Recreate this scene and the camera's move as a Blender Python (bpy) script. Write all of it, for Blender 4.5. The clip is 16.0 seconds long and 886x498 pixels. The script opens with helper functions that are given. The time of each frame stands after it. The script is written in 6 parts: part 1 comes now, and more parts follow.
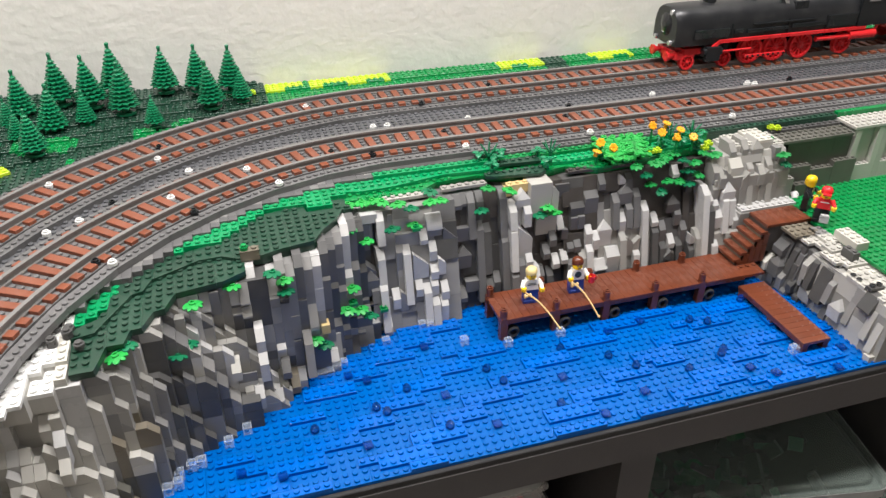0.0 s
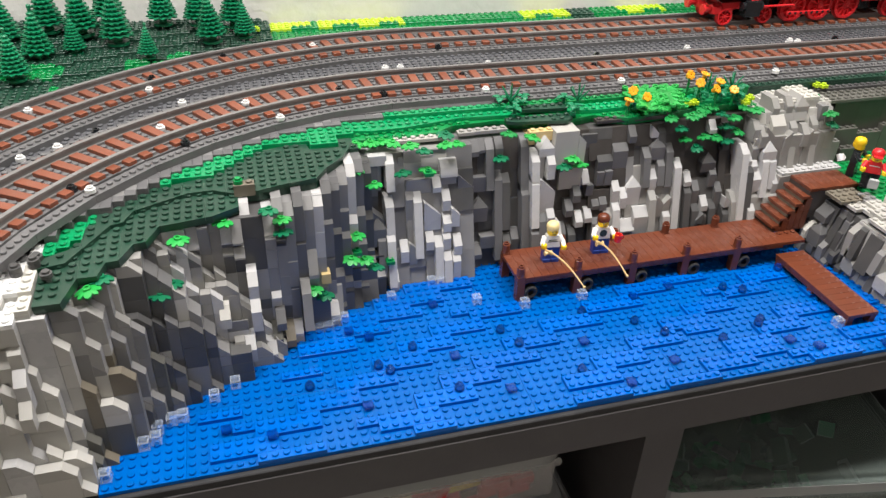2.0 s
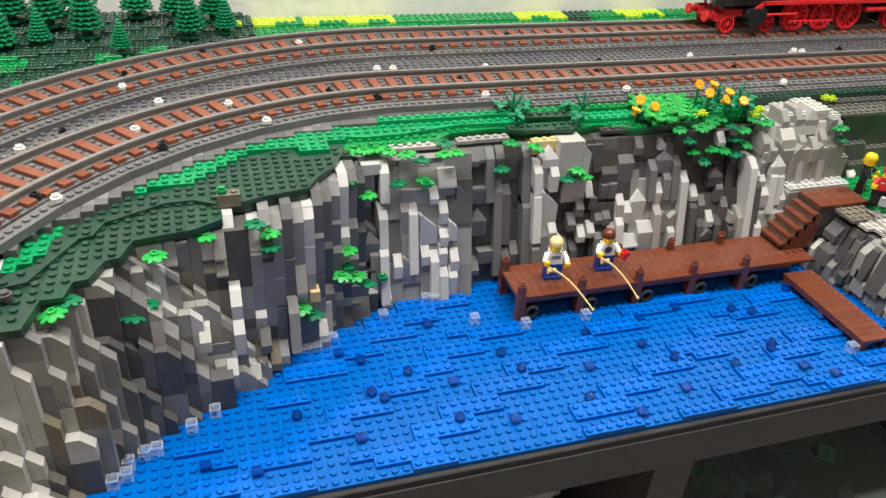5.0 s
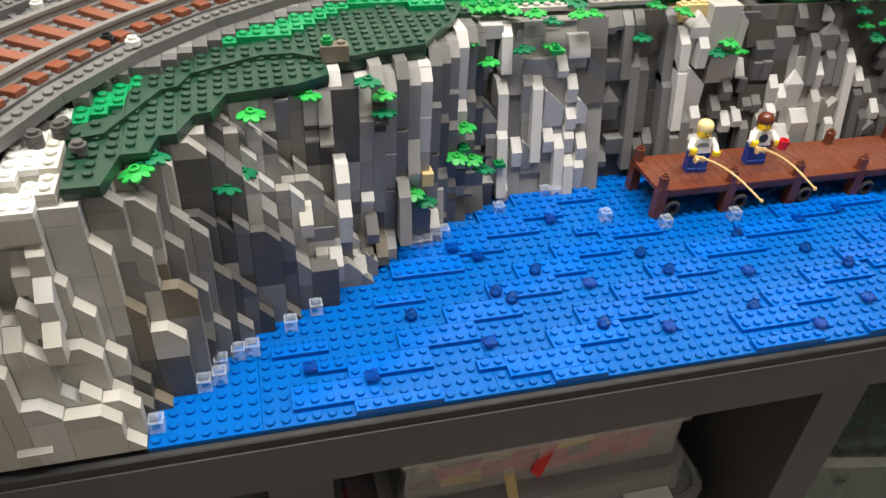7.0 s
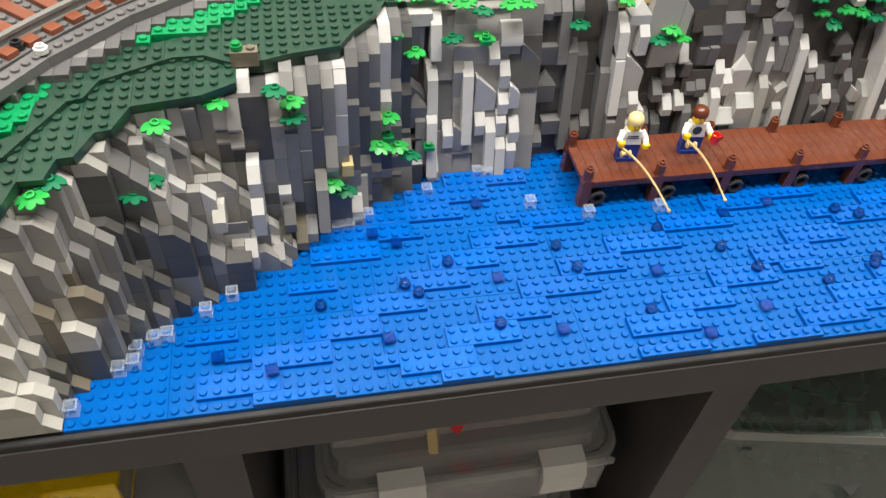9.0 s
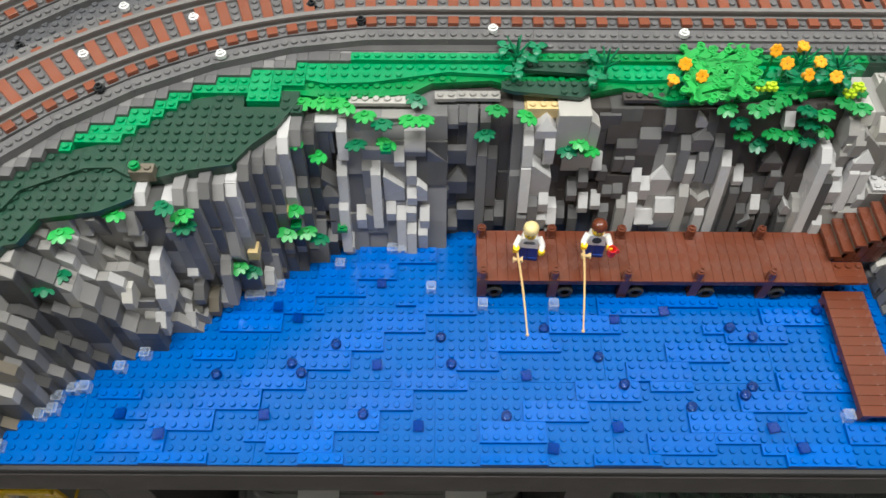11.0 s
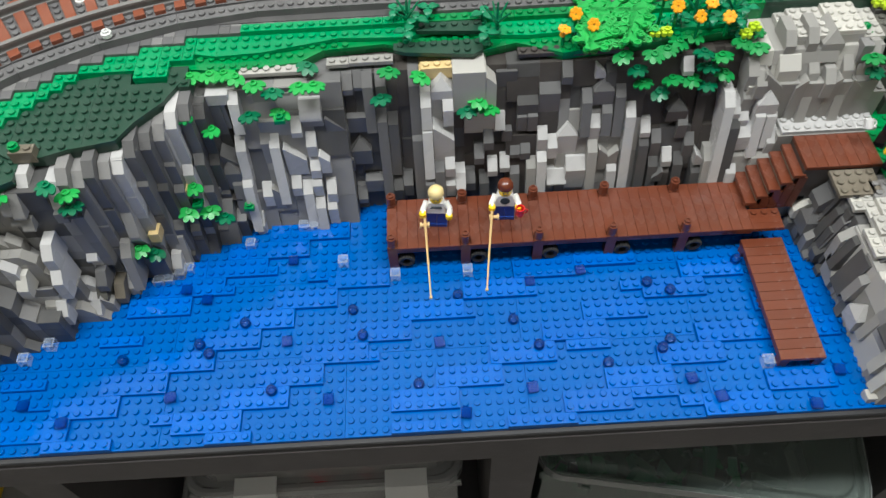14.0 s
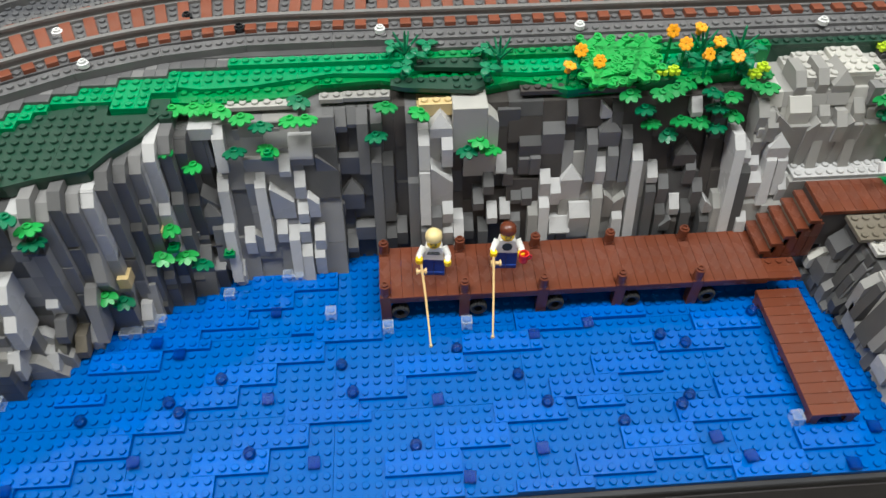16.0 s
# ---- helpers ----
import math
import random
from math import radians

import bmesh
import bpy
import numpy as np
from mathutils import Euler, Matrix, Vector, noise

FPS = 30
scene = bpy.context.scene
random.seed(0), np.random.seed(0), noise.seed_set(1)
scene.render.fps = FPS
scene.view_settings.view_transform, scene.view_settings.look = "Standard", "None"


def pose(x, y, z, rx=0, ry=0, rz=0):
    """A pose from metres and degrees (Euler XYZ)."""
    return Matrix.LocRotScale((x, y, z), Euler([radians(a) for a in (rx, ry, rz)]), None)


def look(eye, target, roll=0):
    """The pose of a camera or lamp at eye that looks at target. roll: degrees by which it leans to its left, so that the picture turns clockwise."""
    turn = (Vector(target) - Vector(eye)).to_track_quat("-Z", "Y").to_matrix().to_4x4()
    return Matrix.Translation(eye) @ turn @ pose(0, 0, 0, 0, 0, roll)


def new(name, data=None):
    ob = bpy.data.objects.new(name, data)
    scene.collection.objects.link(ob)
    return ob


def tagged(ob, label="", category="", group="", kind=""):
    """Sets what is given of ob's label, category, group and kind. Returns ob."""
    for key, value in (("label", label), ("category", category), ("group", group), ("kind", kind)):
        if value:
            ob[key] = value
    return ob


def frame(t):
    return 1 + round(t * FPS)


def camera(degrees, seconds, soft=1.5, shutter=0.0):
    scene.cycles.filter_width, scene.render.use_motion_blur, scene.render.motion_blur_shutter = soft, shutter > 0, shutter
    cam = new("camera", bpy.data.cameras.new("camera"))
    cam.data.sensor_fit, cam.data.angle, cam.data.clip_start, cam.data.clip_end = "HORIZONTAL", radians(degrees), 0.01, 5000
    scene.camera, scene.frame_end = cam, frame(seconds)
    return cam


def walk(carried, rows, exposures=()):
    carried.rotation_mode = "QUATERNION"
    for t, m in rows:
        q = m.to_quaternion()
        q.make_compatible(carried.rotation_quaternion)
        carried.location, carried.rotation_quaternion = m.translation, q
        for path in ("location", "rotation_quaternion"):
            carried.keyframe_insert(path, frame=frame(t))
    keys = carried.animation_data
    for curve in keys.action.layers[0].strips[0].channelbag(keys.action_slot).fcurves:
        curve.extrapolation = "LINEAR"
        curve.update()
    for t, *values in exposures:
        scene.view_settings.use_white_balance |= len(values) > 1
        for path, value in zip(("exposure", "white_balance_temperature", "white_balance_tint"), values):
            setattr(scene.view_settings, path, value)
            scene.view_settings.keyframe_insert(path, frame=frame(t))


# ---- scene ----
cam = camera(60.4, 16.0, soft=1.4, shutter=0.4)
PATH = [
    (0, (-0.228, -0.557, 0.478), (0.265, 1.073, -0.571), -0.1),
    (0.5, (-0.242, -0.55, 0.459), (0.234, 1.092, -0.578), 1.1),
    (1, (-0.246, -0.542, 0.431), (0.198, 1.096, -0.628), 1.7),
    (1.5, (-0.237, -0.532, 0.412), (0.208, 1.092, -0.667), 1.7),
    (2, (-0.225, -0.519, 0.415), (0.254, 1.096, -0.664), 1.9),
    (2.5, (-0.225, -0.513, 0.412), (0.276, 1.097, -0.663), 2.1),
    (3, (-0.226, -0.501, 0.422), (0.291, 1.111, -0.643), 2.4),
    (3.2, (-0.227, -0.497, 0.424), (0.294, 1.117, -0.637), 2.6),
    (5.3, (-0.238, -0.463, 0.388), (0.32, 1.125, -0.692), 4.4),
    (5.5, (-0.241, -0.458, 0.375), (0.308, 1.13, -0.71), 4.3),
    (6, (-0.262, -0.435, 0.357), (0.247, 1.141, -0.764), 4.1),
    (6.5, (-0.272, -0.418, 0.344), (0.189, 1.151, -0.808), 3.8),
    (7, (-0.276, -0.401, 0.315), (0.172, 1.124, -0.9), 3.7),
    (7.5, (-0.275, -0.386, 0.311), (0.18, 1.108, -0.938), 3.6),
    (8, (-0.26, -0.384, 0.32), (0.217, 1.081, -0.955), 3.9),
    (8.2, (-0.253, -0.385, 0.33), (0.222, 1.062, -0.965), 4.4),
    (10.3, (-0.076, -0.338, 0.506), (-0.042, 0.74, -1.178), 2.0),
    (10.5, (-0.062, -0.328, 0.516), (-0.042, 0.76, -1.163), 1.8),
    (11, (-0.028, -0.311, 0.528), (-0.024, 0.811, -1.128), 0.5),
    (11.5, (0.004, -0.304, 0.525), (0.008, 0.827, -1.125), -0.9),
    (12, (0.043, -0.315, 0.526), (0.06, 0.824, -1.118), -1.3),
    (12.5, (0.057, -0.328, 0.529), (0.092, 0.825, -1.105), -1.3),
    (13, (0.053, -0.338, 0.515), (0.078, 0.828, -1.11), -2.1),
    (13.5, (0.049, -0.339, 0.509), (0.066, 0.831, -1.113), -2.7),
    (14, (0.04, -0.335, 0.498), (0.049, 0.817, -1.137), -2.9),
    (14.5, (0.023, -0.346, 0.478), (0.032, 0.829, -1.141), -2.2),
    (15, (0.018, -0.341, 0.476), (0.053, 0.878, -1.109), -1.2),
    (15.5, (0.013, -0.34, 0.465), (0.08, 0.93, -1.079), -0.4),
    (16, (0.018, -0.335, 0.443), (0.123, 1.008, -1.035), 0.4),
]
EXPOSURES = [(0.0, -0.27, 6200, 13), (3.2, -0.25, 6200, 13), (5.3, -0.27, 6380, 10), (8.2, -0.10, 6600, 10), (10.3, -0.42, 6180, 9), (11.5, -0.62, 6020, 8), (12.5, -0.64, 5940, 7), (16.0, -0.67, 5930, 7)]
walk(cam, [(t, look(eye, target, roll)) for t, eye, target, roll in PATH], EXPOSURES)

# ---- sizes ----
U, P, B = 0.008, 0.0032, 0.0096  # stud pitch, plate height, brick height

# ---- light ----
world = bpy.data.worlds.new("room_light")
scene.world = world
world.use_nodes = True
world.node_tree.nodes["Background"].inputs[0].default_value = (1.0, 0.97, 0.93, 1)
world.node_tree.nodes["Background"].inputs[1].default_value = 0.29


def area_lamp(name, x, y, z, sx, sy, watts, colour, target):
    data = bpy.data.lights.new(name, "AREA")
    data.shape, data.size, data.size_y, data.energy, data.color = "RECTANGLE", sx, sy, watts, colour
    ob = new(name, data)
    ob.matrix_world = look((x, y, z), target)
    return tagged(ob, kind="structure")


area_lamp("ceiling_lamp_1", 0.45, -0.11, 1.60, 1.0, 0.30, 36, (1.0, 0.95, 0.88), (0.45, -0.11, 0))
area_lamp("ceiling_lamp_2", -0.65, -0.16, 1.60, 1.0, 0.30, 37, (1.0, 0.95, 0.88), (-0.65, -0.16, 0))
area_lamp("ceiling_lamp_3", 0.2, -1.45, 1.60, 1.0, 0.30, 5, (1.0, 0.95, 0.88), (0.2, -1.45, 0))

# ---- materials ----
MATS = {}


def material(name, colour, rough=0.32, spread=0.10, bump=0.06, grain=900.0, metal=0.0, clear=0.0, coat=0.0, dirt=0.12, ior=1.5, shine=0.5, alpha=1.0):
    """Moulded plastic and other plain surfaces: colour varies from piece to piece, with fine scuffs and faint dust."""
    m = bpy.data.materials.new(name)
    m.use_nodes = True
    nt = m.node_tree
    n, l = nt.nodes, nt.links
    b = n["Principled BSDF"]
    geo = n.new("ShaderNodeTexCoord")
    info = n.new("ShaderNodeObjectInfo")
    isl = n.new("ShaderNodeNewGeometry")
    add = n.new("ShaderNodeMath"); add.operation = "ADD"
    l.new(info.outputs["Random"], add.inputs[0]); l.new(isl.outputs["Random Per Island"], add.inputs[1])
    rngv = n.new("ShaderNodeMapRange")
    rngv.inputs["From Max"].default_value = 2.0
    rngv.inputs["To Min"].default_value, rngv.inputs["To Max"].default_value = 1 - spread * 1.6, 1 + spread * 1.6
    l.new(add.outputs[0], rngv.inputs["Value"])
    big = n.new("ShaderNodeTexNoise"); big.inputs["Scale"].default_value = 45.0; big.inputs["Detail"].default_value = 4
    fine = n.new("ShaderNodeTexNoise"); fine.inputs["Scale"].default_value = grain; fine.inputs["Detail"].default_value = 3
    l.new(geo.outputs["Object"], big.inputs["Vector"]); l.new(geo.outputs["Object"], fine.inputs["Vector"])
    hsv = n.new("ShaderNodeHueSaturation")
    hsv.inputs["Color"].default_value = (*colour, 1)
    l.new(rngv.outputs[0], hsv.inputs["Value"])
    dust = n.new("ShaderNodeMapRange")
    dust.inputs["From Min"].default_value, dust.inputs["From Max"].default_value = 0.45, 0.8
    dust.inputs["To Max"].default_value = dirt
    l.new(big.outputs["Fac"], dust.inputs["Value"])
    mix = n.new("ShaderNodeMix"); mix.data_type = "RGBA"
    l.new(dust.outputs[0], mix.inputs["Factor"])
    l.new(hsv.outputs[0], mix.inputs["A"])
    grey = 0.25 + 0.3 * sum(colour) / 3
    mix.inputs["B"].default_value = (grey, grey * 0.97, grey * 0.92, 1)
    l.new(mix.outputs["Result"], b.inputs["Base Color"])
    rr = n.new("ShaderNodeMapRange")
    rr.inputs["To Min"].default_value, rr.inputs["To Max"].default_value = max(0.02, rough - 0.1), rough + 0.14
    l.new(big.outputs["Fac"], rr.inputs["Value"]); l.new(rr.outputs[0], b.inputs["Roughness"])
    bp = n.new("ShaderNodeBump"); bp.inputs["Strength"].default_value = bump; bp.inputs["Distance"].default_value = 0.0004
    l.new(fine.outputs["Fac"], bp.inputs["Height"]); l.new(bp.outputs[0], b.inputs["Normal"])
    b.inputs["Metallic"].default_value, b.inputs["Transmission Weight"].default_value = metal, clear
    b.inputs["Coat Weight"].default_value, b.inputs["IOR"].default_value = coat, ior
    b.inputs["Specular IOR Level"].default_value = shine
    b.inputs["Alpha"].default_value = alpha
    MATS[name] = m
    return m


WATER = material("blue_plastic", (0.0, 0.100, 0.41), 0.17, 0.06, 0.04, dirt=0.0, shine=0.30)
WAVE = material("wave_blue_plastic", (0.0, 0.108, 0.48), 0.11, 0.10, 0.03, dirt=0.0, shine=0.38)
DEEP = material("trans_dark_blue", (0.0, 0.030, 0.23), 0.10, 0.1, 0.02, dirt=0.0, shine=0.40, alpha=0.52)
CLEAR = material("clear_plastic", (0.62, 0.74, 0.90), 0.05, 0.0, 0.01, dirt=0.0, shine=0.8, alpha=0.13)
# whitish see-through colour for the glints painted on clear plastic edges
CLEARGLINT = material("clear_edge_glint", (0.85, 0.90, 0.97), 0.08, 0.0, 0.01, dirt=0.0, shine=0.9, alpha=0.15)
LIGHT = material("light_stone_grey", (0.465, 0.460, 0.447), 0.26, 0.12, shine=0.32)
WARM = material("old_light_grey", (0.44, 0.428, 0.39), 0.36, 0.12, shine=0.32)
CREAM = material("pale_cream_grey", (0.54, 0.525, 0.47), 0.34, 0.08)
OLDWARM = material("brown_grey_plastic", (0.16, 0.14, 0.105), 0.36, 0.12, shine=0.32)
MID = material("medium_grey", (0.215, 0.211, 0.204), 0.33, 0.14, shine=0.32)
SLATE = material("slate_grey_plastic", (0.130, 0.129, 0.127), 0.33, 0.14, shine=0.32)
DARK = material("dark_stone_grey", (0.078, 0.077, 0.075), 0.32, 0.14, shine=0.32)
OLD = material("old_dark_grey", (0.056, 0.050, 0.045), 0.34, 0.14, shine=0.32)
PALE = material("pale_warm_grey", (0.29, 0.283, 0.262), 0.36, 0.12, shine=0.32)
OLIVE = material("olive_grey_plastic", (0.105, 0.103, 0.088), 0.36, 0.12, shine=0.32)
WHITE = material("white_plastic", (0.72, 0.72, 0.7), 0.3, 0.05)
TAN = material("tan_plastic", (0.62, 0.47, 0.22), 0.33, 0.06)
BROWN = material("reddish_brown_plastic", (0.142, 0.039, 0.018), 0.24, 0.09)
RUST = material("rust_tile", (0.21, 0.062, 0.03), 0.34, 0.12)
GREEN = material("green_plastic", (0.003, 0.21, 0.050), 0.26, 0.12, dirt=0.05)
GRASS = material("bright_green_plastic", (0.003, 0.26, 0.088), 0.28, 0.10, dirt=0.05)
LEAFM = material("leaf_mid_green", (0.012, 0.24, 0.05), 0.28, 0.12, dirt=0.03, shine=0.45)
LEAFD = material("leaf_deep_green", (0.003, 0.150, 0.060), 0.28, 0.12, dirt=0.03, shine=0.45)
LEAFG = material("leaf_bright_green", (0.022, 0.36, 0.06), 0.28, 0.08, dirt=0.03)
PINEG = material("leaf_green", (0.006, 0.18, 0.075), 0.34, 0.14, dirt=0.05)
DKGRN = material("dark_green_plastic", (0.014, 0.052, 0.031), 0.3, 0.14, dirt=0.05)
CASING = material("worn_black_plastic", (0.014, 0.015, 0.017), 0.30, 0.10, dirt=0.08)
LIME = material("lime_plastic", (0.46, 0.62, 0.02), 0.3, 0.06, dirt=0.03)
BALLAST = material("ballast_grey", (0.118, 0.117, 0.117), 0.4, 0.14, dirt=0.2)
BED = material("dark_ballast_grey", (0.088, 0.090, 0.096), 0.4, 0.14, dirt=0.16)
RAIL = material("rail_grey", (0.178, 0.172, 0.164), 0.36, 0.06)
BLACK = material("black_plastic", (0.013, 0.015, 0.017), 0.13, 0.05, dirt=0.03)
RUBBER = material("black_rubber", (0.006, 0.006, 0.0065), 0.65, 0.05, dirt=0.1)
RED = material("red_plastic", (0.68, 0.022, 0.026), 0.25, 0.05, dirt=0.03)
YELLOW = material("yellow_plastic", (0.85, 0.56, 0.01), 0.26, 0.03, dirt=0.0)
ORANGE = material("orange_plastic", (0.85, 0.36, 0.01), 0.3, 0.05, dirt=0.0)
BLUE = material("trouser_blue", (0.008, 0.05, 0.32), 0.28, 0.03, dirt=0.0)
BLOND = material("tan_hair", (0.78, 0.62, 0.28), 0.35, 0.03, dirt=0.0)
HAIR = material("brown_hair", (0.12, 0.03, 0.012), 0.22, 0.03, dirt=0.0)
SHIRT = material("shirt_white", (0.86, 0.85, 0.80), 0.35, 0.02, dirt=0.0)
RODM = material("rod_tan", (0.66, 0.46, 0.2), 0.35, 0.03, dirt=0.0)
CHROME = material("silver_plastic", (0.6, 0.6, 0.62), 0.2, 0.02, metal=0.8)
PRINT = material("dark_print", (0.03, 0.05, 0.045), 0.4, 0.02, dirt=0.0)
EDGING = material("black_edging", (0.022, 0.022, 0.023), 0.5, 0.04, 0.2, 260, dirt=0.05)
SHELF = material("black_brown_wood", (0.074, 0.069, 0.070), 0.42, 0.05, 0.25, 260, dirt=0.06)
BOXPL = material("box_clear_plastic", (0.58, 0.58, 0.57), 0.16, 0.02, dirt=0.05, alpha=0.42)
BOXSMOKE = material("box_smoky_plastic", (0.24, 0.29, 0.26), 0.12, 0.02, dirt=0.05, alpha=0.50)
BOXTHIN = material("box_thin_plastic", (0.62, 0.60, 0.58), 0.16, 0.02, dirt=0.05, alpha=0.32)
TILEB = material("trans_blue_tile", (0.0, 0.040, 0.30), 0.05, 0.1, 0.0, dirt=0.0, shine=0.6, alpha=0.55)
BOXRIM = material("box_rim_plastic", (0.42, 0.43, 0.42), 0.14, 0.02, dirt=0.05, alpha=0.6)
BOXSOLID = material("box_grey_plastic", (0.42, 0.43, 0.43), 0.3, 0.04, dirt=0.1)
PLASTER = material("cream_plaster", (0.74, 0.722, 0.672), 0.85, 0.0, 1.0, 95, dirt=0.12)
PLASTER.node_tree.nodes["Bump"].inputs["Distance"].default_value = 0.0012
CEIL = material("ceiling_paint", (0.48, 0.47, 0.45), 0.9, 0.0, 0.3, 60)
SIDEWALL = material("side_wall_paint", (0.42, 0.40, 0.36), 0.85, 0.0, 0.5, 95, dirt=0.12)
CARPET = material("floor_covering", (0.20, 0.185, 0.17), 0.8, 0.0, 0.6, 200)


# ---- mesh helpers ----
class Geo:
    """Collects faces for one mesh, with a material for each."""

    def __init__(self):
        self.v, self.f, self.mi, self.mats, self.sm = [], [], [], [], []

    def slot(self, m):
        if m not in self.mats:
            self.mats.append(m)
        return self.mats.index(m)

    def add(self, verts, faces, m, mtx=None, smooth=False):
        o, s = len(self.v), self.slot(m)
        self.v += [tuple(mtx @ Vector(p)) if mtx else tuple(p) for p in verts]
        self.f += [tuple(o + i for i in f) for f in faces]
        self.mi += [s] * len(faces)
        self.sm += [smooth] * len(faces)

    def box(self, x0, y0, z0, x1, y1, z1, m, mtx=None, ch=0.0):
        c = ch
        v = [(x0, y0, z0), (x1, y0, z0), (x1, y1, z0), (x0, y1, z0)]
        if c:
            v += [(x0, y0, z1 - c), (x1, y0, z1 - c), (x1, y1, z1 - c), (x0, y1, z1 - c)]
            v += [(x0 + c, y0 + c, z1), (x1 - c, y0 + c, z1), (x1 - c, y1 - c, z1), (x0 + c, y1 - c, z1)]
            f = [(3, 2, 1, 0), (8, 9, 10, 11)]
            for k in (0, 4):
                f += [(k + i, k + (i + 1) % 4, k + 4 + (i + 1) % 4, k + 4 + i) for i in range(4)]
        else:
            v += [(x0, y0, z1), (x1, y0, z1), (x1, y1, z1), (x0, y1, z1)]
            f = [(3, 2, 1, 0), (4, 5, 6, 7)] + [(i, (i + 1) % 4, 4 + (i + 1) % 4, 4 + i) for i in range(4)]
        self.add(v, f, m, mtx)

    def tube(self, rings, m, mtx=None, n=12, caps=(True, True), smooth=True):
        """A body of turning about z: rings of (radius, height)."""
        v, f = [], []
        for r, z in rings:
            v += [(r * math.cos(2 * math.pi * i / n), r * math.sin(2 * math.pi * i / n), z) for i in range(n)]
        for k in range(len(rings) - 1):
            f += [(k * n + i, k * n + (i + 1) % n, (k + 1) * n + (i + 1) % n, (k + 1) * n + i) for i in range(n)]
        self.add(v, f, m, mtx, smooth)
        if caps[0]:
            self.add(v[:n], [tuple(range(n))[::-1]], m, mtx)
        if caps[1]:
            self.add(v[-n:], [tuple(range(n))], m, mtx)

    def stud(self, x, y, z, m, r=0.00242, h=0.0017, n=10):
        self.tube([(r, z), (r, z + h * 0.82), (r * 0.88, z + h)], m, Matrix.Translation((x, y, 0)), n, (False, True), False)

    def prism(self, profile, x0, x1, m, mtx=None):
        """A side profile of (y, z), counter-clockwise seen from +x, drawn out from x0 to x1."""
        k = len(profile)
        v = [(x0, y, z) for y, z in profile] + [(x1, y, z) for y, z in profile]
        f = [tuple(range(k))[::-1], tuple(range(k, 2 * k))]
        f += [(i, (i + 1) % k, k + (i + 1) % k, k + i) for i in range(k)]
        self.add(v, f, m, mtx)

    def plan(self, outline, z0, z1, m, mtx=None):
        """A flat outline of (x, y), counter-clockwise, with thickness."""
        k = len(outline)
        v = [(x, y, z0) for x, y in outline] + [(x, y, z1) for x, y in outline]
        f = [tuple(range(k))[::-1], tuple(range(k, 2 * k))]
        f += [(i, (i + 1) % k, k + (i + 1) % k, k + i) for i in range(k)]
        self.add(v, f, m, mtx)

    def mesh(self, name):
        me = bpy.data.meshes.new(name)
        me.from_pydata(self.v, [], self.f)
        for m in self.mats:
            me.materials.append(m)
        me.polygons.foreach_set("material_index", self.mi)
        me.polygons.foreach_set("use_smooth", self.sm)
        me.update()
        if any(self.sm):
            me.set_sharp_from_angle(angle=radians(38))
        return me


def place(ob, loc=(0, 0, 0), rot=(0, 0, 0)):
    ob.matrix_basis = pose(*loc, *rot)
    return ob


def part(name, me, parent, loc=(0, 0, 0), rot=(0, 0, 0), label=""):
    """One mesh as a part of a thing, or of another part."""
    ob = new(name, me.mesh(name) if isinstance(me, Geo) else me)
    ob.parent = parent
    place(ob, loc, rot)
    return tagged(ob, label)


def thing(name, label, category, loc=(0, 0, 0), rot=(0, 0, 0), group="", kind="", me=None):
    ob = new(name, me.mesh(name) if isinstance(me, Geo) else me)
    place(ob, loc, rot)
    return tagged(ob, label, category, group, kind)


CACHE = {}
GAP = 0.00007


def plate_mesh(w, d, h, m, studs=True, name="plate"):
    """A plate, tile or brick of w x d studs, its lower front left corner at the origin."""
    key = ("plate", w, d, round(h, 5), m.name, studs)
    if key not in CACHE:
        g = Geo()
        g.box(GAP, GAP, 0, w * U - GAP, d * U - GAP, h, m, ch=0.00022)
        if studs:
            for i in range(int(w)):
                for j in range(int(d)):
                    g.stud((i + 0.5) * U, (j + 0.5) * U, h, m)
        CACHE[key] = g.mesh(name)
    return CACHE[key]


def slope_mesh(w, d, h, back, m, top_studs=False, turned=False):
    """A slope brick whose front (-y) face leans back by `back` studs; turned: it leans out instead."""
    key = ("slope", w, d, round(h, 5), round(back, 3), m.name, top_studs, turned)
    if key not in CACHE:
        g, a, b, lip = Geo(), GAP, d * U - GAP, min(0.0016, h * 0.3)
        if turned:
            prof = [(a + back * U, 0), (b, 0), (b, h), (a, h), (a, h - lip)]
        elif back > 0:
            prof = [(a, 0), (b, 0), (b, h), (a + back * U, h), (a, lip)]
        else:
            c = 0.00022
            prof = [(a, 0), (b, 0), (b, h), (a + c, h), (a, h - c)]
        g.prism(prof, GAP, w * U - GAP, m)
        if top_studs:
            for i in range(int(w)):
                for j in range(int(max(back, 0)), int(d)):
                    g.stud((i + 0.5) * U, (j + 0.5) * U, h, m)
        CACHE[key] = g.mesh("slope")
    return CACHE[key]


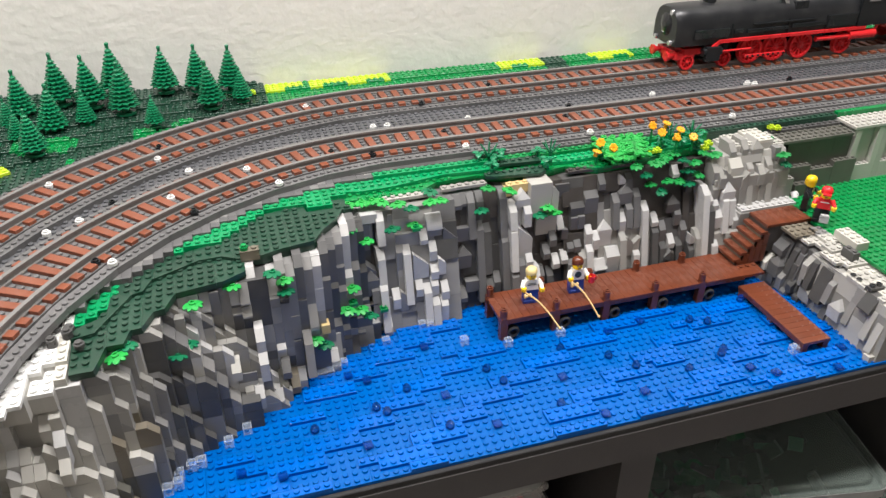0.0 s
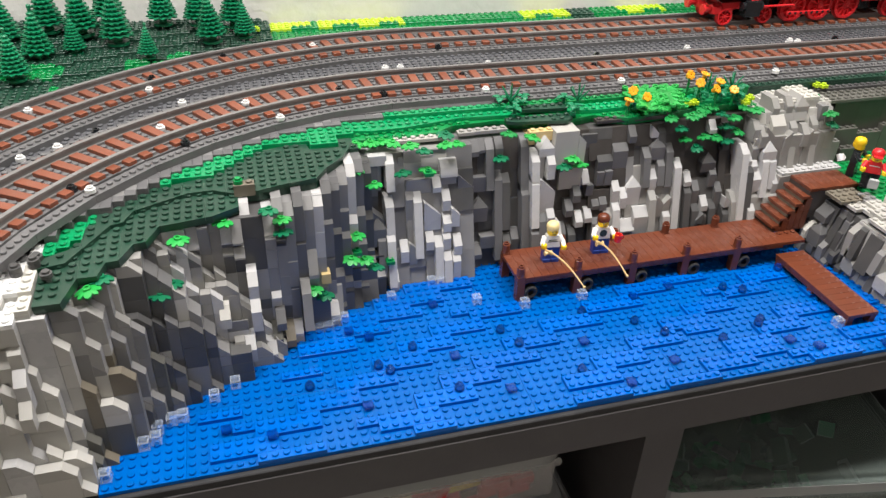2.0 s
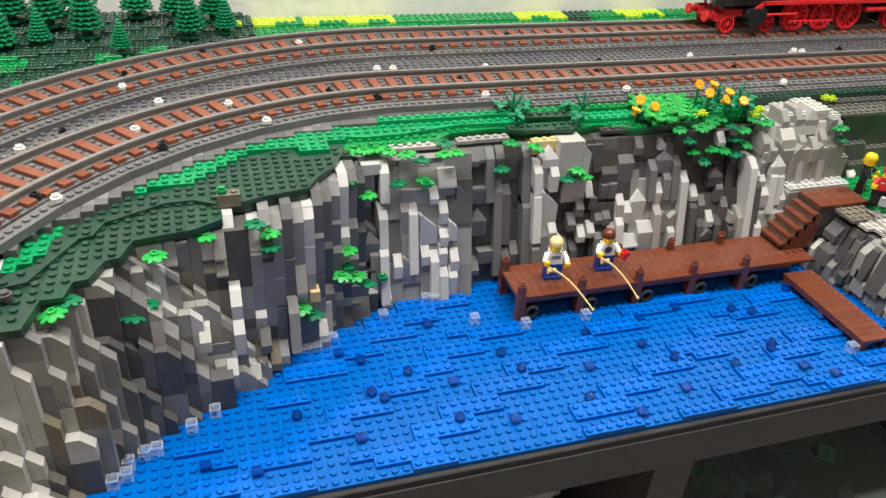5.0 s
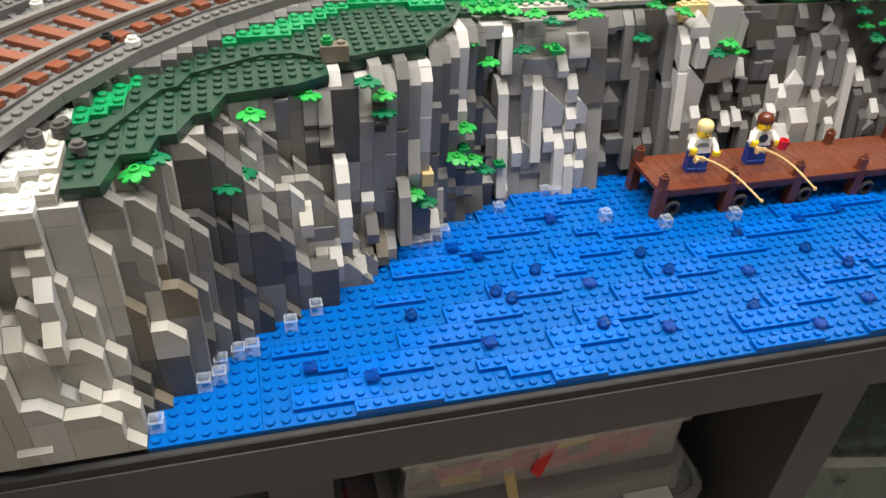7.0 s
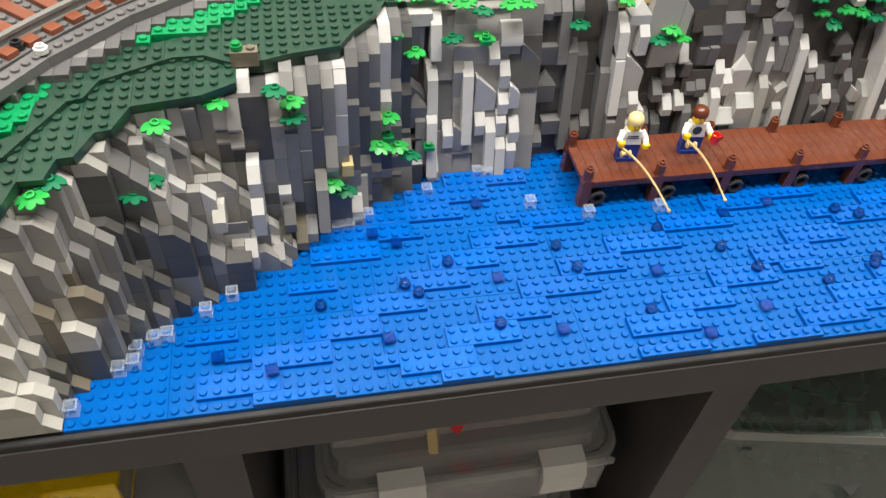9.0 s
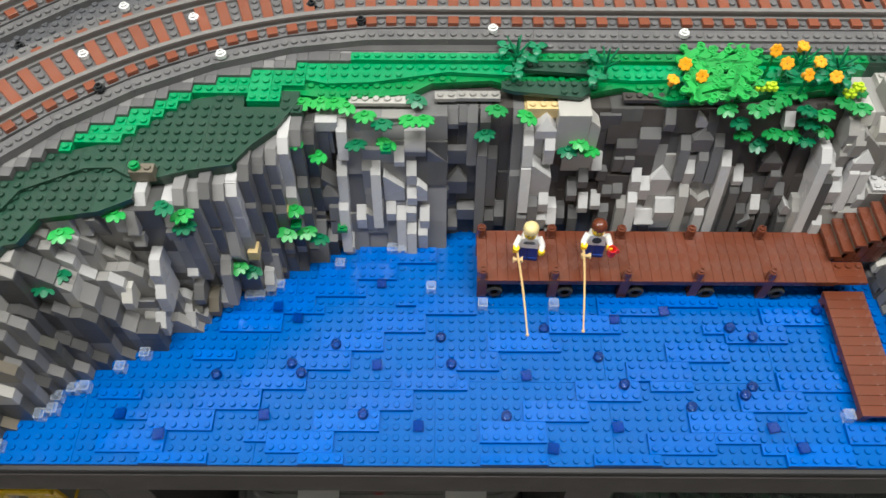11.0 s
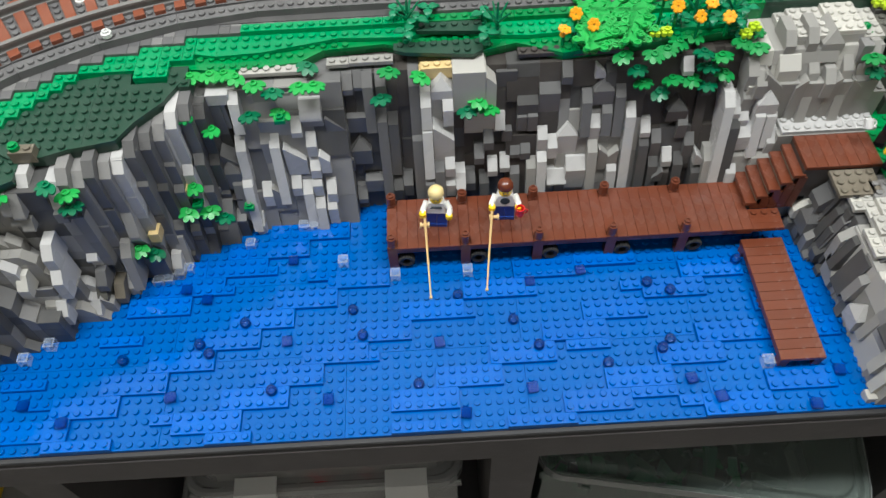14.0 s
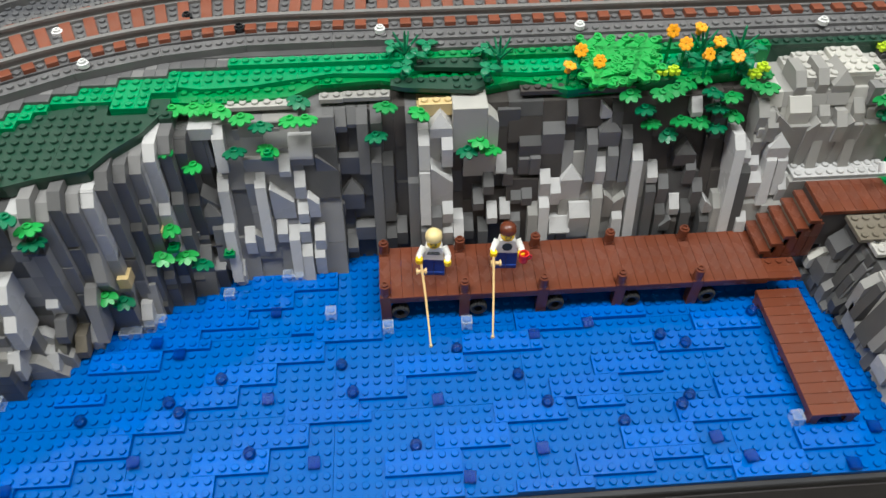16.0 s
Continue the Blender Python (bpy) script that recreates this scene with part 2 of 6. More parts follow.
def lay(parent, cells, sizes, h, studs=True, name="plate", seed=1):
    """Covers cells {(i, j): (material, top)} with plates of the given sizes, each a part."""
    r, left, made = random.Random(seed), set(cells), []
    for c in sorted(cells, key=lambda q: (q[1], q[0])):
        if c not in left:
            continue
        opts = list(sizes)
        r.shuffle(opts)
        opts.sort(key=lambda s: -s[0] * s[1] if r.random() < 0.8 else 0)
        for w, d in opts + [(1, 1)]:
            block = [(c[0] + i, c[1] + j) for i in range(w) for j in range(d)]
            if all(q in left and cells[q] == cells[c] for q in block):
                m, top = cells[c]
                left -= set(block)
                made.append(part(name, plate_mesh(w, d, h, m, studs), parent, (c[0] * U, c[1] * U, top - h)))
                break
    return made


def interp(x, pts):
    """Piecewise straight line through points (x, value)."""
    if x <= pts[0][0]:
        return pts[0][1]
    for (xa, va), (xb, vb) in zip(pts, pts[1:]):
        if x <= xb:
            return va + (vb - va) * (x - xa) / (xb - xa)
    return pts[-1][1]


# ---- room ----
def room():
    g = Geo(); g.box(-1.9, 0.404, -0.8, 2.3, 0.50, 1.70, PLASTER)
    thing("wall_back", "cream wall with rough trowelled plaster", "wall", me=g, kind="structure")
    for nm, q in (("wall_left", (-2.0, -2.3, -0.8, -1.9, 0.50, 1.70)), ("wall_right", (2.3, -2.3, -0.8, 2.4, 0.50, 1.70)),
                  ("wall_front", (-1.9, -2.3, -0.8, 2.3, -2.2, 1.70))):
        g = Geo(); g.box(*q, SIDEWALL)
        thing(nm, "plain cream plastered wall", "wall", me=g, kind="structure")
    g = Geo(); g.box(-2.0, -2.3, 1.70, 2.4, 0.50, 1.78, CEIL)
    thing("ceiling", "plain white painted ceiling", "ceiling", me=g, kind="structure")
    g = Geo(); g.box(-2.0, -2.3, -0.88, 2.4, 0.50, -0.8, CARPET)
    thing("floor", "plain grey-brown floor", "floor", me=g, kind="structure")


room()

# ---- layout: plan in studs ----
FRONT = -17.2                        # front edge of the water
CX1, YT1, R1 = -7.0, 22.7, 49.8   # front track: where its straight begins, its y, the curve's radius
CX2, YT2, R2 = -3.5, 39.3, 64.1   # rear track
BALLAST_Z = 0.1440
BASE_LINE = [(-60, -17), (-43.2, -17.0), (-42, -14), (-39.3, -12.2), (-38, -10), (-36, -8.8), (-34, -7.3), (-30, -5.5), (-26.4, -3.8), (-25.5, -0.5), (-23.5, 0.5),
             (-19, 2.0), (-14, 4.5), (-13, 6.6), (-8, 6.6), (-4.4, 7.6), (-3.4, 8.4), (12, 8.4), (15, 7.7), (30, 7.6), (36, 7.2)]
LIP_LINE = [(-60, -14), (-46, -13), (-43.6, -11.2), (-41, -8), (-36, -2), (-29.4, 1.1), (-22, 4.4), (-16.6, 9.0), (-11, 10.2), (-5, 10.2), (-4, 11.5), (1.5, 11.5), (4, 11.2), (13, 11.3), (24, 11.5), (31, 12), (37, 12)]

# ---- cabinet and table ----
def cabinet():
    c = thing("shelf_cabinet", "black-brown wooden open shelf unit carrying the pond", "cabinet", (0, 0, 0))
    g = Geo(); g.box(-0.72, FRONT * U - 0.004, -0.0450, 0.70, 0.40, -0.0102, SHELF, ch=0.0006)
    part("top_board", g, c)
    g = Geo(); g.box(-0.72, FRONT * U - 0.0034, -0.0098, 0.70, 0.40, -0.0036, EDGING, ch=0.0008)
    part("cover_board", g, c, label="thin black board laid on the shelf unit")
    for x in (-0.29, 0.07, 0.43):
        g = Geo(); g.box(x, FRONT * U + 0.002, -0.80, x + 0.036, 0.38, -0.0452, SHELF, ch=0.0008)
        part("upright", g, c)
    for x0, x1 in ((-0.2536, 0.0698), (0.1064, 0.4298), (-0.6, -0.2904), (0.4664, 0.70)):
        g = Geo(); g.box(x0, FRONT * U + 0.002, -0.42, x1, 0.38, -0.384, SHELF)
        part("shelf", g, c)
        g = Geo(); g.box(x0, 0.37, -0.80, x1, 0.379, -0.0454, SHELF)
        part("back_panel", g, c)


def storage_box(label, x, y, z, w, d, h, colours, lid=True, latch=0, BOXPL=BOXPL, clip=WHITE, turn=0, packed=False, lift=0.030):
    b = thing("storage_box", label, "box", (x, y, z), (0, 0, turn), group="storage boxes in the cabinet")
    t = 0.002
    g = Geo(); g.box(0, 0, 0, w, d, t, BOXPL)
    part("bottom", g, b)
    for q in ((0, 0, t, w, t, h), (0, d - t, t, w, d, h), (0, t, t, t, d - t, h), (w - t, t, t, w, d - t, h)):
        g = Geo(); g.box(*q, BOXPL)
        part("side_panel", g, b)
    for y0, y1 in ((-0.004, -0.0002), (d + 0.0002, d + 0.004)):
        g = Geo(); g.box(-0.004, y0, h - 0.008, w + 0.004, y1, h, BOXPL, ch=0.001)
        part("rim", g, b)
    if lid:
        k, c = [], 0.022
        for cx, cy, a0 in ((w + 0.006 - c, d + 0.006 - c, 0), (-0.006 + c, d + 0.006 - c, 90), (-0.006 + c, -0.006 + c, 180), (w + 0.006 - c, -0.006 + c, 270)):
            k += [(cx + c * math.cos(radians(a0 + q)), cy + c * math.sin(radians(a0 + q))) for q in (0, 22, 45, 68, 90)]
        n = len(k)

        def ring(f):
            return [(px + (w / 2 - px) * f, py + (d / 2 - py) * f) for px, py in k]

        # a rounded tray lid: outer rim, a groove, and a raised middle
        g = Geo()
        steps = ((0.0, 0.0004), (0.0, 0.012), (0.012, 0.0135), (0.035, 0.0135), (0.05, 0.010), (0.085, 0.010), (0.10, lift), (0.13, lift + 0.002))
        v = [(px, py, h + z) for f, z in steps for px, py in ring(f)]
        fc = [(u * n + q, u * n + (q + 1) % n, (u + 1) * n + (q + 1) % n, (u + 1) * n + q) for u in range(len(steps) - 1) for q in range(n)]
        fc.append(tuple((len(steps) - 1) * n + q for q in range(n)))
        g.add(v, fc, BOXPL)
        part("lid", g, b)
        g = Geo()
        v = [(px, py, h + z) for f, z in ((-0.006, 0.0), (-0.006, 0.0125), (-0.001, 0.0125), (-0.001, 0.0)) for px, py in ring(f)]
        g.add(v, [(u * n + q, u * n + (q + 1) % n, (u + 1) % 4 * n + (q + 1) % n, (u + 1) % 4 * n + q) for u in range(4) for q in range(n)], BOXRIM)
        part("lid_rim", g, b)
    for i in range(latch):
        g = Geo()
        g.prism([(-0.0095, -0.020), (-0.0075, -0.021), (0.0, 0.012), (0.014, 0.0145), (0.014, 0.017), (-0.002, 0.0150), (-0.0095, 0.004)], -0.0195, 0.0195, clip)
        part("latch", g, b, (w * (0.25 + 0.56 * i), -0.0072, h))
    if colours:
        r, g = random.Random(int(w * 1000)), Geo()
        for i in range(170):
            s = r.choice(((2, 1), (2, 2), (4, 1), (4, 2), (3, 1)))
            m = pose(r.uniform(0.02, w - 0.03), r.uniform(0.012, d - 0.03), r.uniform(0.006, h - 0.014), r.uniform(-50, 50), r.uniform(-50, 50), r.uniform(0, 360))
            g.box(0, 0, 0, s[0] * U, s[1] * U, B, r.choice(colours), m)
        if packed:
            for j in range(3):
                x = 0.004 + 0.003 * j
                while x < w - 0.035:
                    n = r.choice((2, 3, 4))
                    g.box(0, 0, 0, n * U - 0.0004, U, B, r.choice(colours), pose(x, 0.0035 + r.uniform(0, 0.003), 0.004 + 0.0108 * j, 0, r.uniform(-4, 4), r.uniform(0, 8)))
                    x += n * U + 0.001
        tagged(part("loose_bricks", g, b, label="jumble of loose toy bricks"), kind="stuff")
    return b


cabinet()

# ---- pond ----
def pond():
    w = thing("water", "studded bright blue toy plates laid as pond water", "water", kind="structure")
    for x0, x1 in ((-43, -36), (-36, -20), (-20, -4), (-4, 12), (12, 28), (28, 44)):
        for y0, y1 in ((-17, -9), (-9, -1), (-1, 11)):
            part("base_plate", plate_mesh(x1 - x0, y1 - y0, P, WATER), w, (x0 * U, y0 * U - 0.0014, -P))
    # rows of wave plates, stepping down towards the front left
    r, taken = random.Random(3), set()

    def plate(i, j, a, d, m=WAVE, z=0.0):
        block = {(i + p, j + q) for p in range(a) for q in range(d)}
        if block & taken or j < -17 or j + d > 9 or i < -47 or i + a > 41:
            return
        if any(j + q > interp(i + p, BASE_LINE) - 0.2 for p in range(a) for q in range(d)):
            return
        if -1 <= j < 6 and 0 <= i + a and i < 1:
            return
        taken.update(block)
        part("wave_plate", plate_mesh(a, d, P, m), w, (i * U, j * U - 0.0014, z + 0.00004))

    # right-hand front corners of the plates, six studs long and two deep
    corners = [(7, -6), (2, -8), (-2, -10), (-6, -12), (-9, -14), (-13, -16), (-4, 4), (-8, 2), (-12, 0), (-16, -2), (-19, -4), (-23, -6), (-27, -8), (-31, -10), (-34, -12),
               (0, -2), (-5, -4), (-9, -6), (-12, -8), (-16, -10), (-20, -12), (-24, -14), (-28, -16), (18, -2), (13, -4), (30, -5), (24, -7), (20, -9), (15, -11), (10, -13), (6, -15)]
    corners += [(34, -3), (34, -10), (30, -12), (25, -14), (21, -16), (39, -15), (33, -17), (0, 6), (24, -1), (-37, -14), (40, -7), (41, -10)]
    for x, y in corners:
        plate(x - 6, y, 6, 2)
    # between the outermost row and the rocks the plates lie edge to edge
    for x, y in corners[6:15]:
        for k in range(x - 10, -48, -4):
            plate(k, y, 4, 2)
        for k in range(x - 8, -48, -2):
            plate(k, y, 2, 2)
    for x, y in corners:
        q = r.random()
        if q < 0.22:
            plate(x - 8, y + 1, 2, 1)
        elif q < 0.40:
            plate(x, y, 1, 1)
        elif q < 0.52:
            plate(x - 4, y - 1, 4, 1)
    for i, j, a in ((-30, -17, 6), (-16, -17, 4), (0, -17, 6), (10, -17, 6), (24, -17, 5), (-44, -17, 6)):
        plate(i, j, a, 1)

    # dark see-through round bricks and square tiles scattered in the water
    g = Geo(); g.tube([(0.0034, 0), (0.0040, 0.0006), (0.0040, 0.0040), (0.0034, 0.0048), (0.0025, 0.0050), (0.0025, 0.0066), (0.0020, 0.0068)], DEEP, None, 14)
    dot = g.mesh("bubble")
    g = Geo(); g.box(-0.0038, -0.0038, 0, 0.0038, 0.0038, 0.0032, TILEB, None, 0.0002)
    sq = g.mesh("bubble")
    dots = [(-2.5, -7.5), (-24.5, -8.5), (-3.5, -4.5), (2.5, -12.5), (-10.5, -12.5), (6.5, -3.5), (-13.5, -5.5), (-17.5, -7.5), (-16.5, -8.5), (11.5, -6.5), (13.5, -9.5), (19.5, -11.5), (25.5, -9.5), (24.5, -10.5), (26.5, -4.5), (24.5, -3.5), (33.5, -1.5)]
    squares = [(-17.5, -2.5), (-9.5, 1.5), (4.5, -8.5), (-5.5, -13.5), (-19.5, -12.5), (-9.5, -7.5), (-19.5, -1.5), (-28.5, -14.5), (18.5, -1.5), (13.5, -2.5), (6.5, -15.5), (12.5, -13.5), (28.5, -15.5), (36.5, -16.5), (39.5, -13.5), (-32.5, -12.5), (26.5, -13.5)]
    for q, me in ((dots, dot), (squares, sq)):
        for x, y in q:
            z = P if any((int(math.floor(x)), int(math.floor(y))) == c for c in taken) else 0
            flat = me is sq
            tilt = (r.uniform(-5, 5), r.uniform(-5, 5), r.uniform(-8, 8)) if flat else (0, 0, 0)
            part("see_through_tile" if flat else "see_through_stud", me, w, (x * U, y * U - 0.0014, z + (0.0019 if flat else 0.0002)), tilt, "glossy blue see-through tile" if flat else "dark blue see-through stud")
    # clear foam pieces along the rock foot
    g = Geo(); g.box(-0.0037, -0.0037, 0, 0.0037, 0.0037, 0.0078, CLEAR, None, 0.0004); g.stud(0, 0, 0.0078, CLEAR)
    # thin pale bars on top and upright edges, standing in for bright edge glints
    for a in range(4):
        q = pose(0, 0, 0, 0, 0, 90 * a)
        g.box(-0.0038, -0.0038, 0.0070, 0.0038, -0.0029, 0.0079, CLEARGLINT, q)
        g.box(-0.0038, -0.0038, 0, -0.0030, -0.0030, 0.0070, CLEARGLINT, q)
    foam = g.mesh("foam")
    for x, y in ((-42.4, -15.8), (-39.5, -12.9), (-38.5, -12.4), (-38.4, -11.2), (-37.2, -10.4), (-36.2, -10.2), (-33.4, -8.2), (-31.4, -6.8), (-22.4, -0.4), (-21.4, -0.3), (-20.4, 0.4), (-19.6, 0.8), (-13.8, 3.4), (-8.6, 5.3), (-7.6, 5.3), (-6.4, 6.3), (-5.4, 6.9), (-4.5, 0.7), (0.6, -1.2), (7.6, -1.2), (33.4, -12.6)):
        part("foam_piece", foam, w, (x * U, y * U, 0.0017), label="clear see-through foam piece")


pond()


# ---- rock faces ----
def tone(x, z, r, zones):
    """The grey of a stone piece: patches of lighter and darker bricks across the face."""
    pick = [(LIGHT, 1.0), (MID, 1.0), (DARK, 1.0)]
    for xa, xb, za, zb, mix in zones:
        if xa <= x < xb and za <= max(z, 0) < zb:
            pick = mix
    total = sum(k for _, k in pick)
    a = r.random() * total
    for m, k in pick:
        a -= k
        if a <= 0:
            return m
    return pick[-1][0]


L_MIX = [(LIGHT, 5), (MID, 1.5), (WARM, 1)]
D_MIX = [(DARK, 4), (OLD, 4), (MID, 0.4)]
O_MIX = [(OLD, 6), (DARK, 1)]
M_MIX = [(MID, 3), (DARK, 2), (LIGHT, 2), (WARM, 1)]


def rock(parent, x0, x1, foot, lip, z0, top, zones, seed, to_world=None, nubs=0.25, depth=6, tall=(1, 2, 3, 3), wide=0.22, wander=0.35):
    """Columns of bricks and slopes from z0 up to top(x), whose front goes back from foot(x) to lip(x)."""
    r, x = random.Random(seed), x0
    tw = to_world or (lambda px, py: (px, py, 0))

    def put(me, px, py, z, name="slope_brick"):
        wx, wy, rot = tw(px, py)
        part(name, me, parent, (wx * U, wy * U, z), (0, 0, rot))

    while x < x1:
        w = r.choice((2, 2, 3)) if r.random() < wide else 1
        w = min(w, x1 - x)
        xm = x + w / 2
        zt, z = top(xm), z0
        fy, ly = foot(xm), lip(xm)
        y = round(fy)
        run = None
        while z < zt - 0.004:
            rows_left = max(1, round((zt - z) / B))
            k = min(r.choice(tall), rows_left)
            q = min(1.0, (z + k * B - z0) / max(0.01, zt - z0))
            want = fy + (ly - fy) * q + r.choice((0, 0, 0, 1, -1)) * (r.random() < wander)
            step = max(-1, min(2, round(want) - y))
            if run is None or r.random() < 0.6:
                run = tone(xm, z, r, zones)
            if step < 0:
                put(slope_mesh(w, depth, k * B, 1, run, turned=True), x, y - 1, z)
            else:
                put(slope_mesh(w, depth, k * B, step, run), x, y, z)
            if r.random() < nubs and step >= 0:
                kk = r.choice((1, 1, 2))
                m = tone(xm, z, r, zones) if r.random() < 0.6 else r.choice((LIGHT, MID, DARK))
                put(slope_mesh(1, 1.4, B * kk * 0.98, r.choice((0, 0.9, 0.45)), m), x + r.choice((0, 0.02)), y - r.choice((0.5, 0.9)), z + r.uniform(0, max(0.0, (k - kk) * B)), "jutting_stone")
            y += step
            z += k * B
        x += w


def sheer_wall(parent, x0, x1, front, lean, low, high, zones, seed, wide=(1, 2, 2, 3), tall=(2, 3, 3, 4), sunk=(0, 0, 0, 0.25, 0.45), to_world=None):
    """A steep face of tall slope bricks set edge to edge; front depth in studs at row 0, lean in studs a row."""
    r, x = random.Random(seed), x0
    while x < x1:
        w, z = min(r.choice(wide), x1 - x), low
        while z < high - 0.05:
            h = min(r.choice(tall), high - z)
            m = tone(x + w / 2, z * B, r, zones)
            key = ("steep", m.name, w, round(h, 2), lean)
            if key not in CACHE:
                g = Geo()
                g.prism([(0, 0), (5 * U, 0), (5 * U, h * B - 0.0001), (lean * h * U + 0.0003, h * B - 0.0001), (lean * h * U, h * B - 0.0005)], GAP, w * U - GAP, m)
                CACHE[key] = g.mesh("slope")
            y = front + lean * z + r.choice(sunk)
            wx, wy, rot = to_world(x, y) if to_world else (x, y, 0)
            part("slope_brick", CACHE[key], parent, (wx * U, wy * U, z * B), (0, 0, rot))
            z += h
        x += w


def east_steps(parent, v0, v1, base, edge, top, end, zones, seed, kinds="ttttttbr", caps=(1, 1, 2), jump=(1, 1, 2), wide=0.2, tall=(1, 2, 3, 3), rows=()):
    """Rows of bricks, one behind another, that climb away from the water towards -x in steps with slanted caps."""
    r, v = random.Random(seed), v0

    def grey(x, z):
        for va, vb, za, zb, mix in rows:
            if va <= v < vb and za <= z < zb:
                return tone(x, z, r, [(-99, 99, -1, 9, mix)])
        return tone(x, z, r, zones)

    while v < v1:
        w = 2 if r.random() < wide and v + 2 <= v1 else 1
        vm = v + w / 2
        full, x = round(top(vm) / B), round(2 * base(vm)) / 2
        start, edge_x, low, shift = x, edge(vm), 0, r.uniform(-0.4, 0.5)
        while x > end(vm):
            k = r.choice(jump)
            if x - k <= edge_x + 0.5:
                high = full
            else:
                high = min(full - 1, round(full * (start - x + k + shift) / max(2.0, start - edge_x) + r.uniform(-1.1, 1.1)))
            if x < edge_x:
                k, high = r.choice((1, 2, 2, 3)), full - r.choice((0, 0, 1, 1, 2))
            high = max(high, 1, low) if x >= edge_x else max(high, 1)
            if high > 0:
                m = grey(x, 0.5 * (low + high) * B)
                cap = min(r.choice(caps), max(1, high - low), high)
                z, body = max(0, low - 8), high - cap
                while z < body:
                    q = min(r.choice(tall), body - z)
                    part("brick", stone_mesh("b", m, w, q, k), parent, (x * U, v * U, z * B), (0, 0, 90))
                    if r.random() < 0.35:
                        m = grey(x, z * B)
                    z += q
                part("slope_brick", stone_mesh(r.choice(kinds) if high < full else r.choice("bt"), m, w, cap, k), parent, (x * U, v * U, body * B + 0.0001), (0, 0, 90))
                # a shorter column in front of a tall riser
                if high - low > 3 and x < start and r.random() < 0.55:
                    mid = low + r.randint(1, high - low - 2)
                    z, n = max(0, low - 2), grey(x, mid * B)
                    part("brick", stone_mesh("b", n, 1, mid - 1 - z, 1), parent, ((x + 0.93) * U, (v + 0.02) * U, z * B), (0, 0, 90))
                    part("slope_brick", stone_mesh(r.choice("tttrlb"), n, 1, 1, 1), parent, ((x + 0.93) * U, (v + 0.02) * U, (mid - 1) * B + 0.0001), (0, 0, 90))
                low = max(low, high)
            x -= k
        v += w


def stone_mesh(kind, m, w, h, deep=3.0):
    """A jutting stone: b block, s steep slope, t slanted cap, c wedge, p peaked, v leaning column with a slanted cap, r and l tops falling to one side, y round log."""
    key = ("stone", kind, m.name, w, round(h, 2), deep)
    if key in CACHE:
        return CACHE[key]
    g, a, D = Geo(), 2.5 * GAP, deep * U - GAP
    W, H = w * U - a, h * B - 0.0001
    if kind == "b":
        g.box(a, a, 0, W, D, H, m, ch=0.00025)
    elif kind == "s":
        k = min(0.85 * U, 0.42 * H)
        g.prism([(a, 0), (D, 0), (D, H), (a + k + 0.3 * U, H), (a + k, H - 0.0006), (a, 0.0012)], a, W, m)
    elif kind == "c":
        g.prism([(a, 0), (D, 0), (D, H), (a + 0.95 * U, H), (a, min(0.0016, 0.3 * H))], a, W, m)
    elif kind == "t":
        g.prism([(a, 0), (D, 0), (D, H), (a + 0.98 * U, H), (a, max(0.0014, H - 1.05 * U))], a, W, m)
    elif kind == "v":
        k = 0.26 * h * U
        D += k
        e = max(0.0014, H - 0.95 * U)
        g.prism([(a, 0), (D, 0), (D, H), (a + k + 0.85 * U, H), (a + k * e / H, e)], a, W, m)
    elif kind == "y":
        q = [(a + 0.5 * U - 0.5 * U * math.cos(math.pi * i / 10), H * math.sin(math.pi * i / 20)) for i in range(11)]
        g.prism([(a, 0), (D, 0), (D, H)] + q[::-1], a, W, m)
    elif kind == "p":
        t = min(0.62 * w * U, 0.6 * H)
        b = H - t
        g.box(a, a, 0, W, D, b, m)
        v = [(a, a, b), (W, a, b), (W, D, b), (a, D, b), (0.5 * W, 0.62 * U, H), (0.5 * W, D, H)]
        g.add(v, [(0, 1, 4), (1, 2, 5, 4), (3, 0, 4, 5), (2, 3, 5)], m)
    else:
        t = min(0.8 * H, 0.85 * w * U)
        v = [(a, 0), (W, 0), (W, H - t), (a + 0.12 * U, H), (a, H)]
        if kind == "l":
            v = [(W - x + a, z) for x, z in v][::-1]
        n = len(v)
        pts = [(x, a, z) for x, z in v] + [(x, D, z) for x, z in v]
        g.add(pts, [tuple(range(n)), tuple(range(n, 2 * n))[::-1]] + [((i + 1) % n, i, n + i, n + (i + 1) % n) for i in range(n)], m)
    CACHE[key] = g.mesh("stone")
    return CACHE[key]


def face_y(x, z):
    """The cliff's mean front at a place along it and a height, in studs."""
    f, l = interp(x, BASE_LINE), interp(x, LIP_LINE)
    return f + (l - f) * min(max(z / 0.125, 0), 1)


